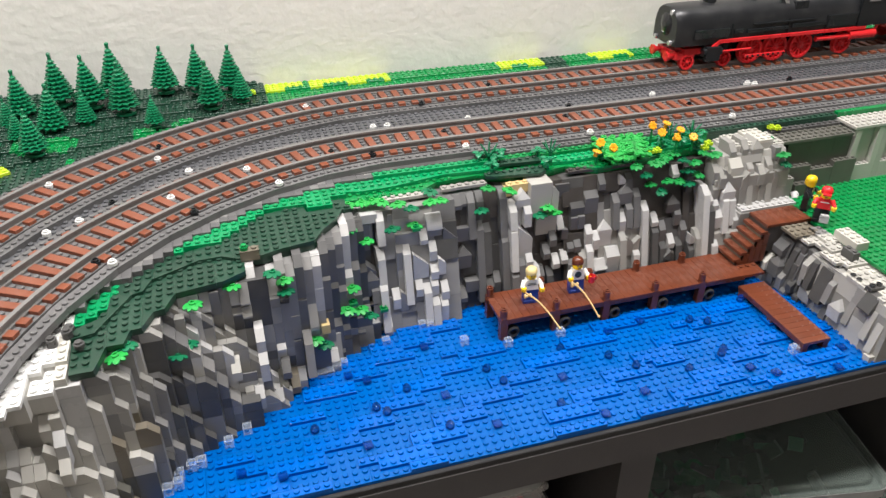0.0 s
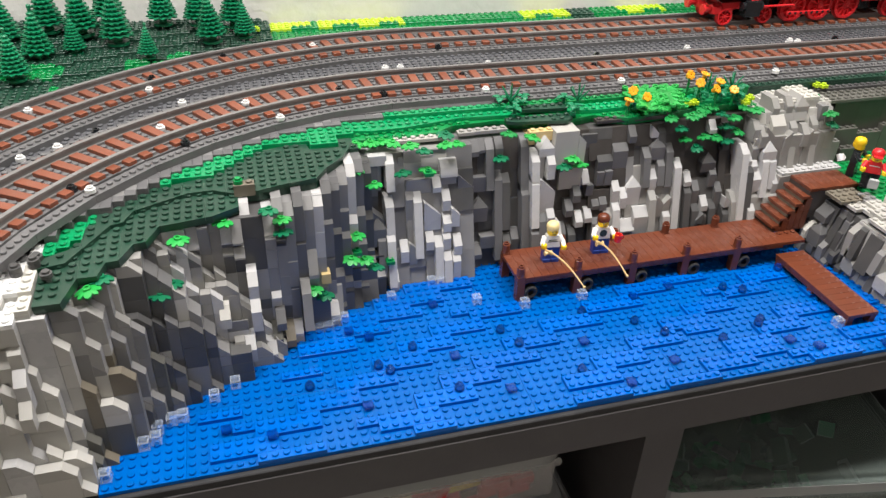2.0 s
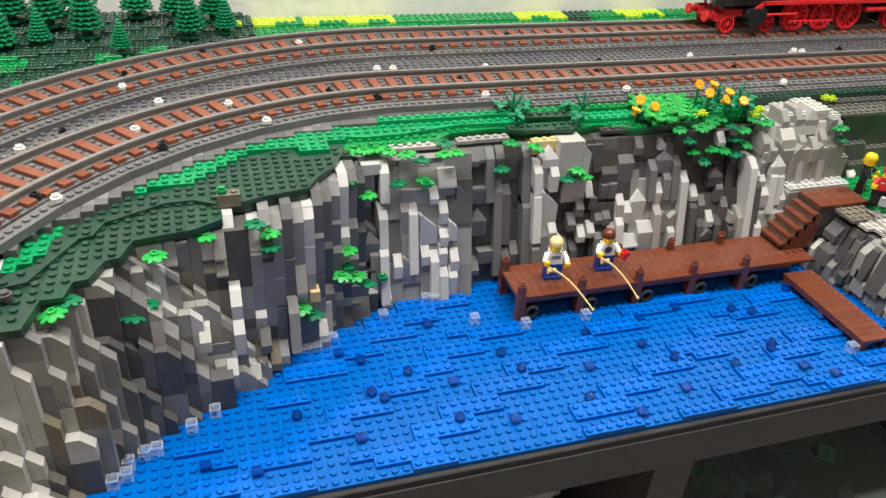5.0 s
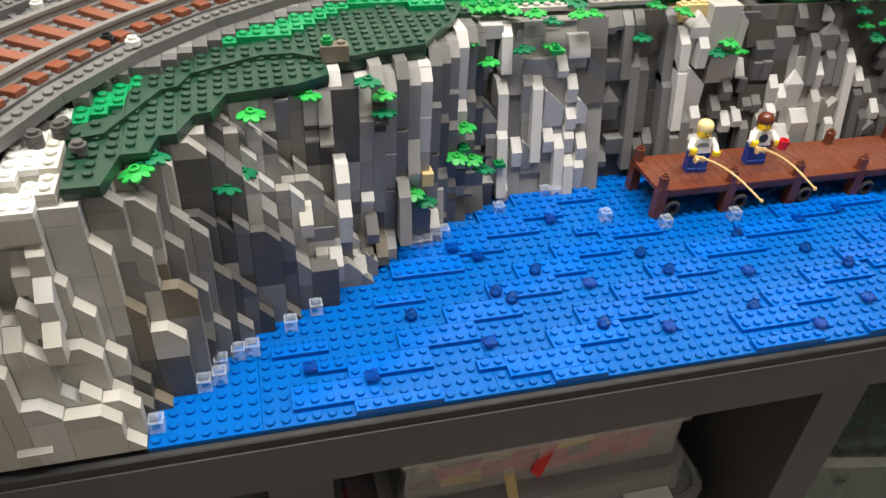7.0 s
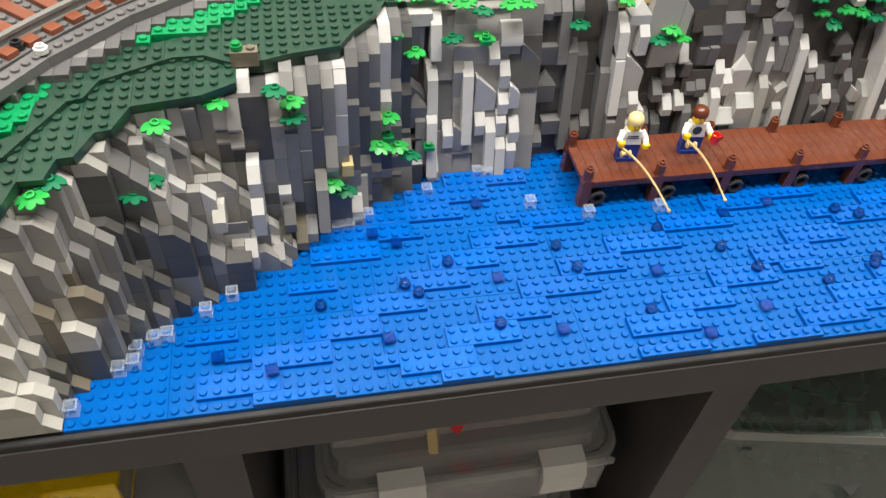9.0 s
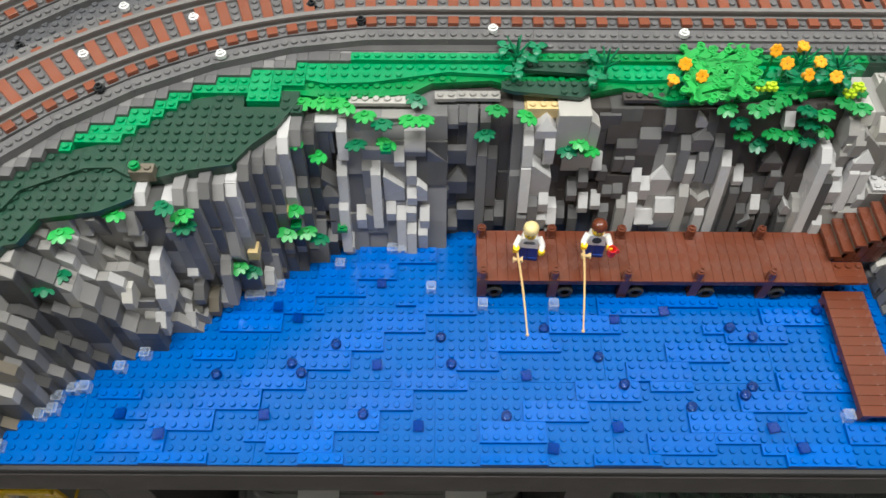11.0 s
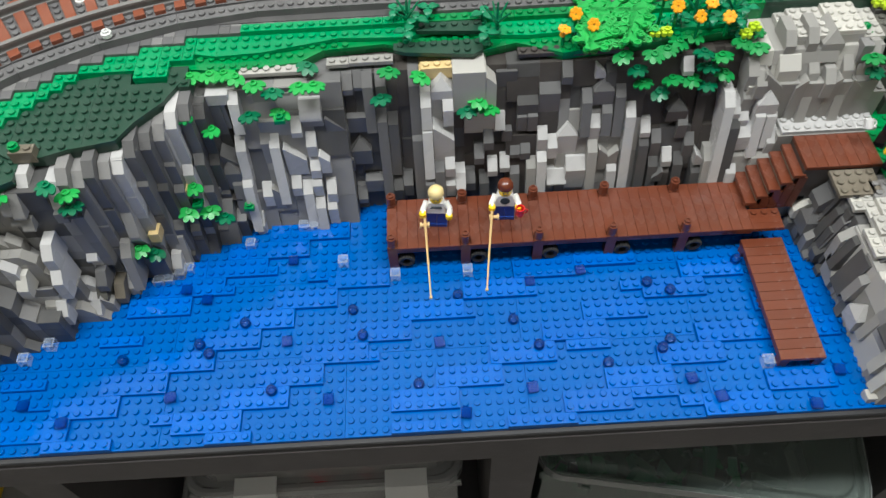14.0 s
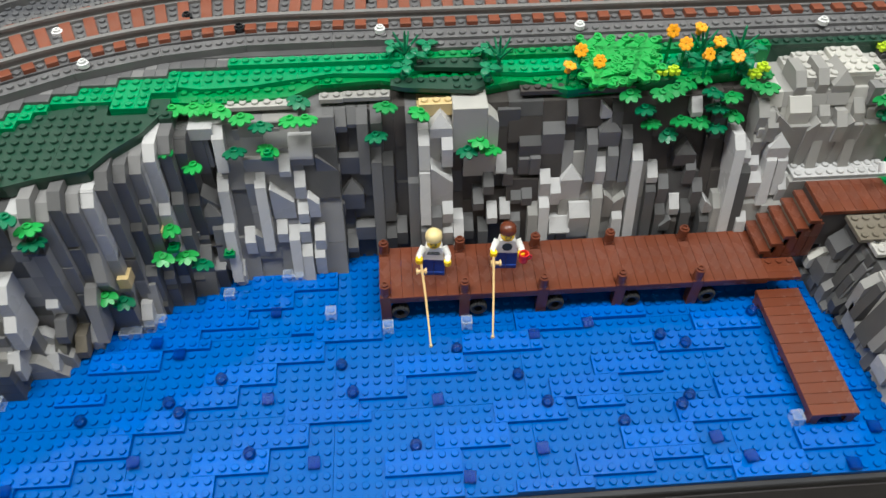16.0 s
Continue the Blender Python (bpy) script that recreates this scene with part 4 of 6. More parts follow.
    sheer_wall(g, -7, 0, 40.0, 0.28, -0.1, 5.9, [(-9, 9, 0, 1, [(DARK, 2), (SLATE, 3), (OLIVE, 2), (MID, 2)])], 61, wide=(1, 1, 2), tall=(1, 2, 2), sunk=(-0.6, -0.3, 0, 0, 0.3), to_world=bank)
    sheer_wall(g, 0, 3, 40.9, 0.18, -0.1, 6, [(-9, 9, 0, 1, [(DARK, 3), (SLATE, 3), (OLIVE, 1)])], 64, wide=(1, 1, 2), tall=(1, 2, 3), sunk=(-0.4, 0, 0, 0.3), to_world=bank)
    sheer_wall(g, 3, 17, 41.5, 0.09, -0.1, 6, [(2, 17, 0, 1, [(PALE, 5), (WARM, 2), (MID, 1)]), (9, 17, 0, 1, [(WARM, 3), (PALE, 3)])], 63, wide=(2, 3, 3), tall=(2, 3, 4), sunk=(0, 0, 0.1), to_world=bank)
    rock(g, 42, 47, lambda x: -17, lambda x: -15.4, -0.001, lambda x: 0.0576, [(0, 90, 0, 1, [(WARM, 3), (PALE, 2)])], 62, nubs=0.15, depth=3, tall=(2, 3), wide=0.5, wander=0.6)

    def k(kind, m, u, low, high, w=1, x=41.0):
        part("jutting_stone", stone_mesh(kind, m, w, high - low), g, (x * U, -u * U, low * B + 0.0001), (0, 0, -90))

    k("b", LIGHT, -4.6, 0.0, 1.4, 1, 38.6)
    k("t", CREAM, -2.9, 1.6, 3.4, 1, 39.5)
    k("p", SLATE, -1.9, 1.4, 4.0, 2, 39.9)
    k("t", DARK, -3.6, 3.4, 5.0, 1, 40.2)
    k("t", SLATE, -2.4, 4.0, 5.6, 2, 40.4)
    k("t", SLATE, -1.4, 0.4, 2.2, 1, 39.9)
    k("t", MID, 0.0, 0.2, 2.6, 1, 40.1)
    k("t", SLATE, 0.9, 0.0, 1.2, 1, 40.2)
    k("t", DARK, 1.6, 0.6, 2.4, 1, 40.5)
    k("t", DARK, 2.8, 0.0, 1.4, 1, 40.8)
    k("t", OLIVE, -4.8, 1.4, 3.4, 1, 39.4)
    k("v", DARK, 0.2, 1.8, 6.0, 1, 40.6)
    k("v", SLATE, 1.2, 1.2, 5.9, 1, 40.7)
    k("t", PALE, 2.8, 2.0, 5.6, 1, 41.0)
    k("v", DARK, 3.8, 2.2, 6.2, 1, 40.8)
    k("v", DARK, 5.2, 1.6, 6.3, 2, 40.9)
    k("r", PALE, 3.4, 0.6, 3.0, 2, 41.0)
    k("v", MID, 7.2, 2.2, 5.2, 1, 40.9)
    k("p", LIGHT, 8.6, 1.2, 3.6, 2, 41.0)
    k("v", SLATE, 7.4, 0.2, 3.0, 1, 41.1)
    k("c", DARK, 12.4, 4.4, 6.2, 2, 41.1)
    k("v", PALE, 10.8, 1.6, 5.4, 1, 41.2)
    k("v", WARM, 14.0, 1.6, 5.6, 1, 41.0)
    k("v", WARM, 15.3, 0.8, 5.4, 1, 41.0)
    k("b", WARM, 15.8, 0.0, 0.7, 1, 40.7)

    # what fills the hill behind the faces
    h = Geo()
    for i in range(-78, 37):
        for k in range(4):
            fy = max(face_y(i + 0.5, 0.031 * (k + 1)) + 2.5, -14)
            h.box(i * U, fy * U, -0.001 + 0.0305 * k, (i + 1) * U, 20 * U, -0.001 + 0.0305 * (k + 1), DARK)
    h.box(37 * U, 10.6 * U, 0.062, 46 * U, 20 * U, 0.1228, PALE)
    h.box(46 * U, -14 * U, -0.001, 47.5 * U, 8 * U, 0.0566, MID)
    h.box(43.2 * U, -15.9 * U, -0.001, 45.9 * U, 3 * U, 0.0566, PALE)
    tagged(thing("hill_core", "plain grey brick filling inside the hill", "rock", me=h), kind="structure")


# ---- ground above the cliff ----
def arc_dist(x, y, cx, yt, r):
    """Signed distance from a track's centre line; positive outside its curve, which is away from the pond."""
    return y - yt if x > cx else math.hypot(x - cx, y - (yt - r)) - r


def inside(x, y, poly):
    hit = False
    for (xa, ya), (xb, yb) in zip(poly, poly[1:] + poly[:1]):
        if (ya > y) != (yb > y) and x < xa + (y - ya) * (xb - xa) / (yb - ya):
            hit = not hit
    return hit


def clip(poly, x, keep_right):
    """The part of an outline on one side of the line at x."""
    out = []
    for p, q in zip(poly, poly[1:] + poly[:1]):
        inp, inq = (p[0] >= x) == keep_right, (q[0] >= x) == keep_right
        if inp:
            out.append(p)
        if inp != inq:
            out.append((x, p[1] + (q[1] - p[1]) * (x - p[0]) / (q[0] - p[0])))
    return out


def wedge_plates(parent, poly, top, m, cuts):
    """Angled plates that together fill an outline in studs, cut at the given lines, with studs where they fit."""
    edges = [-99, *cuts, 99]
    for xa, xb in zip(edges, edges[1:]):
        q = clip(clip(poly, xa + 0.01, True), xb - 0.01, False)
        if len(q) < 3:
            continue
        g = Geo()
        g.plan([(x * U, y * U) for x, y in q], top - P, top, m)
        for i in range(-60, 50):
            for j in range(-20, 30):
                x, y = i + 0.5, j + 0.5
                if all(inside(x + dx, y + dy, q) for dx, dy in ((0.3, 0.3), (-0.3, 0.3), (0.3, -0.3), (-0.3, -0.3))):
                    g.stud(x * U, y * U, top, m)
        part("wedge_plate", g, parent)


LOWER = [(-44.8, -12.7), (-42.8, -12.7), (-42, -9.5), (-40.5, -9.5), (-40, -7.6), (-39, -7.5), (-38, -5.2), (-37, -5), (-36, -2.6), (-31.4, -1.8), (-29, -0.5), (-29, 2.6), (-34, 3.4), (-39, 1.2), (-41.5, -1.5), (-43.2, -5), (-45, -7)]
UPPER = [(-45.0, -8.1), (-43, -7.6), (-42, -5.8), (-40, -2.2), (-39, -1.9), (-38.2, 0), (-33.5, 2.4), (-31.2, 2.5), (-29.5, 1.5), (-27, 1.5), (-25, 2.2), (-21.3, 2.9), (-20, 5), (-18, 7.2), (-16.4, 10.4), (-16.4, 11.6), (-18, 11.6), (-18, 9.6),
         (-21.2, 9.6), (-21.4, 11.4), (-26.4, 10.4), (-31, 5.6), (-35, 4.4), (-38, 4.0), (-40.3, 2.0), (-41.2, 0), (-42, -2.4), (-42.2, -5.2), (-45, -6.6)]
BANK_A = [(-26, 10.4), (-21.4, 11.4), (-16.4, 11.4), (-13.4, 11.0), (-9.8, 11.2), (-6.5, 11.6), (-4.5, 13.0), (1, 13.4), (4, 12.4), (9, 11.6), (13, 12.6), (17, 10.9), (22.4, 11.4), (34, 12.6), (34, 14), (14, 13.9), (9, 14.2), (3, 14.4), (-3, 14.8), (-10, 13.4), (-14, 13.2), (-19, 14.6), (-23, 13.2)]
BANK_B = [(-23, 12.6), (-19, 13.6), (-14, 12.4), (-10, 12.6), (-3, 14.0), (3, 13.6), (6, 14.4), (10, 13.4), (14, 13.0), (20, 13.3), (26, 12.6), (34, 13.2), (34, 16.4), (-10, 16.4), (-17, 15.7), (-22, 14.6)]


def ground():
    base = Geo()
    base.box(-0.70, 0.13, -0.003, 0.95, 0.403, 0.1405, DARK)
    base.box(-0.70, -0.088, -0.003, -0.384, 0.13, 0.118, DARK)
    base.box(0.368, 0.09, -0.003, 0.9, 0.13, 0.0605, DARK)
    base.box(0.376, -0.139, -0.003, 0.9, 0.09, 0.0605, DARK)
    thing("layout_base", "plain dark base under the railway", "base", me=base, kind="structure")

    bed = thing("ballast_bed", "dark grey studded plates under and between the tracks", "ballast", kind="structure")
    gap, step, grass, wood, pale, under = {}, {}, {}, {}, {}, Geo()
    for i in range(-85, 112):
        for j in range(-17, 51):
            x, y = i + 0.5, j + 0.5
            d1, d2 = arc_dist(x, y, CX1, YT1, R1), arc_dist(x, y, CX2, YT2, R2)
            if d1 > 5.6 and d2 < -5.4:
                gap[i, j] = (BED, BALLAST_Z - P)
            elif -6.9 < d1 <= -4.8:
                if (x < -41 and d1 < -5.7 and y < 2) or (x < -45.2 and y < 2):
                    if x < -45.2:
                        pale[i, j] = (WHITE, 0.1344)
                    else:
                        grass[i, j] = (GRASS, 0.1344)
                elif x < 2:
                    step[i, j] = (MID if (i * 7 + j * 3) % 11 < 2 else SLATE if (i * 5 + j) % 7 < 2 else BALLAST, BALLAST_Z - 0.0042)
                else:
                    gap[i, j] = (BALLAST, BALLAST_Z - 0.0004)
            elif d2 > 5.2 and y < 50.4 and x > -76:
                if x > -22:
                    wood[i, j] = (LIME if y > 47.6 + 0.8 * math.sin(x) and any(a < x < b for a, b in ((-22, -16.4), (-15, -2), (16.5, 24.6), (33.6, 41.8))) else DKGRN if 25 < x < 29 else GREEN, 0.1456 + (P if y > 47 else 0))
                else:
                    t = noise.noise(Vector((x * 0.13, y * 0.13, 3)))
                    wood[i, j] = (GREEN if t > 0.27 else DKGRN, 0.1456 + P * int(max(0, (y - 30 - 0.4 * x - 18) * 0.28)))
            elif d1 <= -4.8 and y > lipf(x) - 0.2 and -46 < x < 58:
                if x < -16:
                    rear = d1 > -11.5
                    if not inside(x, y, LOWER) and not inside(x, y, UPPER):
                        grass[i, j] = (GRASS if rear or x < -40 else DKGRN, 0.1376 if rear and x > -40 else 0.1344)
                elif y > 15.0:
                    grass[i, j] = (GRASS if x < 3 else GREEN if x < 36 else DKGRN, 0.1408)
            if -45.2 < x < -41.5 and -9 < y < 0 and (i, j) not in step and (i, j) not in pale and not inside(x, y, LOWER) and not inside(x, y, UPPER):
                grass[i, j] = (GRASS, 0.1344)
            elif x < -43 and -17 <= y and d1 < -6.5 and (i, j) not in step and not inside(x, y, LOWER) and not inside(x, y, UPPER) and y > (-13.6 if x < -46 else -12.8) and (x < -45 or y < -9):
                pale[i, j] = (WHITE if x < -46 else CREAM if x < -45 else OLDWARM, 0.1344 if y > -11 else 0.1280 if x < -46 else 0.1312)
                grass.pop((i, j), None)
    lay(bed, {k: v for k, v in gap.items() if -66 < k[0] < 100}, [(12, 2), (10, 1), (16, 2), (8, 2), (6, 2), (4, 2), (6, 1), (2, 2)], P, seed=2)
    lay(bed, step, [(2, 1), (1, 2), (3, 1), (4, 1), (2, 2)], P, False, "edge_tile", 3)
    for q in (gap, step):
        for (i, j), (m, z) in q.items():
            under.box(i * U, j * U, 0.118, (i + 1) * U, (j + 1) * U, z - P - 0.0001, BALLAST)
    tagged(part("filling", under, bed), kind="stuff")
    lawn = thing("grass_bank", "green angled studded plates between cliff edge and track", "grass", kind="structure")
    lay(lawn, grass, [(6, 2), (8, 2), (4, 2), (2, 4), (6, 1), (4, 1), (2, 2)], P, seed=4)
    wedge_plates(lawn, BANK_A, 0.1328, GREEN, (-18, -12, -4, 4, 12, 18, 26))
    wedge_plates(lawn, BANK_B, 0.1366, GRASS, (-14, -6, 2))
    for poly, top in (([(1.9, 12.0), (3.0, 11.6), (9.0, 10.9), (9.9, 11.5), (9.9, 12.9), (1.9, 12.9)], 0.1361), ([(4.0, 13.9), (10.0, 13.4), (10.0, 15.0), (4.0, 15.0)], 0.1398)):
        wedge_plates(lawn, poly, top, DKGRN, ())
    for x, y, w, d, m in ((-12, 10.6, 6, 1, WARM), (-4.2, 11.2, 2, 1, PALE), (-2.2, 11.3, 4, 1, PALE), (13, 11.2, 4, 1, OLD), (18, 11.1, 5, 1, OLD)):
        part("edge_plate", plate_mesh(w, d, P, m), lawn, (x * U, y * U, 0.1280))
    part("edge_plate", plate_mesh(3, 1, B, TAN), lawn, (4.2 * U, 10.3 * U, 0.1195))
    moor = thing("heath_ledge", "dark green angled studded plates along the cliff edge", "grass", kind="structure")
    wedge_plates(moor, LOWER, 0.1316, DKGRN, (-42, -39, -36, -32))
    wedge_plates(moor, UPPER, 0.1348, DKGRN, (-42, -38, -34, -30, -24))
    part("block", plate_mesh(2, 1, B, OLDWARM), moor, (-29.3 * U, 1.3 * U, 0.1318))
    g = Geo(); g.tube([(0.0036, 0), (0.0036, 0.003), (0.0024, 0.003), (0.0024, 0.0048)], GREEN, None, 12)
    part("round_plate", g, moor, (-28.8 * U, 1.8 * U, 0.1415))
    g = Geo()
    for (i, j), (m, z) in grass.items():
        g.box(i * U, j * U, 0.112, (i + 1) * U, (j + 1) * U, z - P - 0.0001, m)
    for poly, m, z in ((BANK_A, GREEN, 0.1295), (LOWER, DKGRN, 0.1282), (UPPER, DKGRN, 0.1314)):
        g.plan([(x * U, (y + 0.15) * U) for x, y in poly], 0.1252, z, m)
    g.plan([(x * U, (y + 0.15) * U) for x, y in BANK_B], 0.1252, 0.1333, GREEN)
    tagged(part("filling", g, lawn), kind="stuff")
    floor = thing("forest_floor", "dark green studded plates under the pine trees", "grass", kind="structure")
    lay(floor, {k: v for k, v in wood.items() if k[0] > -72}, [(8, 2), (6, 4), (8, 4), (6, 2), (4, 2)], P, seed=8)
    g = Geo()
    for (i, j), (m, z) in wood.items():
        g.box(i * U, j * U, 0.139, (i + 1) * U, (j + 1) * U, z - P - 0.0001, m)
    tagged(part("filling", g, floor), kind="stuff")
    shelf = thing("pale_ledge", "white and pale grey studded plates on the headland", "ledge", kind="structure")
    lay(shelf, {k: v for k, v in pale.items() if k[0] > -72}, [(4, 2), (2, 2), (2, 4), (6, 2), (2, 1)], P, seed=10)
    g = Geo()
    for (i, j), (m, z) in pale.items():
        if j > -16:
            g.box(i * U, j * U, 0.112, (i + 1) * U, (j + 1) * U, z - P - 0.0001, WARM)
    tagged(part("filling", g, shelf), kind="stuff")


def lipf(x):
    return interp(x, LIP_LINE)


cliffs()
ground()


# ---- railway ----
def along(s, off, cx, yt, r):
    """Place and turning at s studs along a track, measured from the start of its straight, off studs to the rear."""
    if s >= 0:
        return cx + s, yt + off, 0.0
    a = -s / r
    return cx - (r + off) * math.sin(a), yt - r + (r + off) * math.cos(a), math.degrees(a)


def track(name, cx, yt, r, s0, s1, seed):
    t = thing("railway_track", "toy railway track with dark grey rails and rust-brown ties", "track", group="railway tracks")
    z = BALLAST_Z
    long, short = plate_mesh(1, 4, P, RUST, False), plate_mesh(1, 1, P, RUST, False)
    studs, rr = Geo(), random.Random(seed)
    n = int((s1 - s0) / 2)
    for k in range(n):
        s = s0 + 2 * k
        for me, o0 in ((long, -2.0), (short, -4.0), (short, 3.0)):
            x, y, a = along(s, o0, cx, yt, r)
            part("tie", me, t, (x * U, y * U, z + P), (0, 0, a))
        for o in (-4.5 + 1, -1.5, -0.5, 0.5, 1.5, 3.5):
            x, y, a = along(s + 1.5, o, cx, yt, r)
            studs.stud(x * U, y * U, z + P, BALLAST)
    s = s0
    while s < s1:
        for o in (-5.0, 5.0):
            x, y, a = along(s + 0.5, o, cx, yt, r)
            studs.stud(x * U, y * U, z + 0.0020, BALLAST)
        s += 1.0

    def strip(g, a0, a1, z0, z1, m, step=2.0, joint=0.0):
        q = s0
        while q < s1 - 0.01:
            e = min(q + step, s1)
            pts = []
            for o in (a0, a1):
                for p in (q, e - joint):
                    x, y, _ = along(p, o, cx, yt, r)
                    pts.append((x * U, y * U))
            g.plan([pts[0], pts[1], pts[3], pts[2]], z0, z1, m)
            q = e

    strip(studs, -4.1, 4.1, z - 0.004, z + P - 0.0001, BALLAST, 4.0, 0.03)
    strip(studs, -5.6, -4.15, z - 0.004, z + 0.0020, BALLAST, 8.0, 0.03)
    strip(studs, 4.15, 5.6, z - 0.004, z + 0.0020, BALLAST, 8.0, 0.03)
    tagged(part("ballast_studs", studs, t, label="dark grey studded ballast plates"), kind="stuff")
    def ribbon(a0, a1, z0, z1):
        """One unbroken bar that follows the track."""
        g, v, f, q = Geo(), [], [], s0
        while q <= s1 + 0.01:
            for o in (a0, a1):
                x, y, _ = along(q, o, cx, yt, r)
                v += [(x * U, y * U, z0), (x * U, y * U, z1)]
            q += 2.0
        k = len(v) // 4
        for i in range(k - 1):
            c, e = 4 * i, 4 * i + 4
            f += [(c, e, e + 1, c + 1), (c + 1, e + 1, e + 3, c + 3), (c + 3, e + 3, e + 2, c + 2), (c + 2, e + 2, e, c)]
        f += [(0, 1, 3, 2), (4 * k - 4, 4 * k - 2, 4 * k - 1, 4 * k - 3)]
        g.add(v, f, RAIL)
        return g

    for o in (-2.52, 2.52):
        rail = part("rail", ribbon(o - 0.42, o + 0.42, z + P, z + P + 0.0022), t)
        part("rail_web", ribbon(o - 0.14, o + 0.14, z + P + 0.0022, z + P + 0.0058), rail)
        part("rail_head", ribbon(o - 0.24, o + 0.24, z + P + 0.0058, z + P + 0.0078), rail)
    return t


track("front", CX1, YT1, R1, -76, 106, 1)
track("rear", CX2, YT2, R2, -90, 108, 2)


# ---- pier, dock and stairs ----
DECK, LOW, LAND, LAWN = 0.0256, 0.0128, 0.0704, 0.0672


def pier():
    p = thing("wooden_pier", "reddish-brown plank pier on posts over the water", "pier")
    plank, short = plate_mesh(1, 6, P, BROWN, False, "plank"), plate_mesh(1, 4, P, BROWN, False, "plank")
    for i in range(35):
        post = i % 7 == 0
        part("plank", short if post and i < 29 else plank, p, (i * U, (1 if post and i < 29 else 0) * U, DECK - P))
    for i in range(3):
        part("plank", plate_mesh(3, 1, P, BROWN, i == 0, "plank"), p, ((35 + 0) * U, (1.4 - i * 0.7) * U, DECK - P - 0.0002 * i))
    g = Geo(); g.box(0, 0.0006, 0, 35 * U, 0.0075, P * 0.98, BROWN, ch=0.0002)
    for y in (0, 5):
        part("beam", g.mesh("beam"), p, (0, y * U, DECK - 2 * P))
    g = Geo()
    g.box(-0.0037, -0.0037, 0.0, 0.0037, 0.0037, DECK, BROWN)
    leg = g.mesh("post_leg")
    g = Geo(); g.tube([(0.0037, 0), (0.0037, B - 0.0002), (0.0035, B), (0.0025, B), (0.0025, B + 0.0017), (0.0015, B + 0.0017), (0.0015, B + 0.0004)], BROWN, None, 14)
    top = g.mesh("post_cap")
    g = Geo()
    m = pose(0, 0, 0, 90, 0, 0)
    v, n = [], 72
    rings = [(0.0030, 0.0062), (0.0030, 0.0008), (0.0052, 0), (0.0063, 0.0008), (0.0066, 0.0016), (0.0066, 0.0034), (0.0066, 0.0054), (0.0063, 0.0062), (0.0052, 0.0070)]
    for q, (rad, h) in enumerate(rings):
        for i in range(n):
            a = 2 * math.pi * (i + (1.0 if 3 < q < 6 else 0.0)) / n
            d = rad - (0.0006 if 3 <= q <= 7 and i % 4 > 1 else 0.0)
            v.append((d * math.cos(a), d * math.sin(a), h))
    k = len(rings)
    g.add(v, [(q * n + i, q * n + (i + 1) % n, (q + 1) % k * n + (i + 1) % n, (q + 1) % k * n + i) for q in range(k) for i in range(n)], RUBBER, m)
    tyre = g.mesh("tyre")
    for i in range(5):
        for y in (0.5, 5.5):
            q = part("post", leg, p, ((7 * i + 0.5) * U, y * U, 0.0002))
            part("post_cap", top, q, (0, 0, DECK))
        part("tyre", tyre, p, ((7 * i + 1.75) * U, 0.75 * U, 0.0088), (0, 0, 0), "black rubber tyre hung as a fender")


def low_dock():
    d = thing("low_dock", "narrow reddish-brown plank dock just above the water", "dock")
    plank = plate_mesh(4, 1, P, BROWN, False, "plank")
    for j in range(13):
        part("plank", plank, d, (34.2 * U, (-13 + j) * U, LOW - P))
    for x in (34.3, 37.3):
        g = Geo(); g.box(0, 0, 0, 0.0066, 12.9 * U, P, BROWN, ch=0.0002)
        part("beam", g, d, (x * U, -12.95 * U, LOW - 2 * P - 0.0001))
        for y in (-12.9, -7, -1):
            g = Geo(); g.box(0, 0, 0, 0.0066, 0.0066, LOW - 2 * P - 0.0003, BROWN)
            part("post", g, d, (x * U, y * U, 0.0002))


def stairs():
    s = thing("stairs", "reddish-brown open stairs climbing from pier to lawn", "stairs")
    n = 5
    rise = (LAND - DECK) / (n + 1)
    tread = plate_mesh(1.1, 4, P, BROWN, False, "tread")
    for k in range(n):
        part("tread", tread, s, ((34.6 + 0.86 * k) * U, 2.4 * U, DECK + rise * (k + 1) - P))
    for y in (2.42, 6.2):
        g = Geo()
        for k in range(n):
            x = 35.2 + 0.86 * k
            g.box(x * U, 0, DECK + 0.0002, (x + 0.8) * U, 0.0016, DECK + rise * (k + 1) - P - 0.0001, BROWN)
        part("side", g, s, (0, y * U, 0))
    # near-black sheet added under the treads to darken the shaded gap there
    g = Geo(); g.box(34.9 * U, 2.5 * U, DECK + 0.0002, 38.6 * U, 6.2 * U, DECK + 0.002, OLD)
    part("stair_shade_sheet", g, s)
    for k in range(n - 1):
        g = Geo(); g.box((35.62 + 0.86 * k) * U, 2.6 * U, DECK + rise * (k + 1) + 0.0002, (35.78 + 0.86 * k) * U, 6.1 * U, DECK + rise * (k + 2) - P - 0.0003, OLDWARM)
        part("riser", g, s)
    for i in range(7):
        part("landing_plank", plate_mesh(1, 4, P, BROWN, False, "plank"), s, ((38.9 + i) * U, 2.5 * U, LAND - P))
    g = Geo(); g.box(0, 0, 0, 7 * U, 3.9 * U, 0.030, OLD)
    part("landing_frame", g, s, (38.9 * U, 2.55 * U, LAND - P - 0.0302))


pier()
low_dock()
stairs()


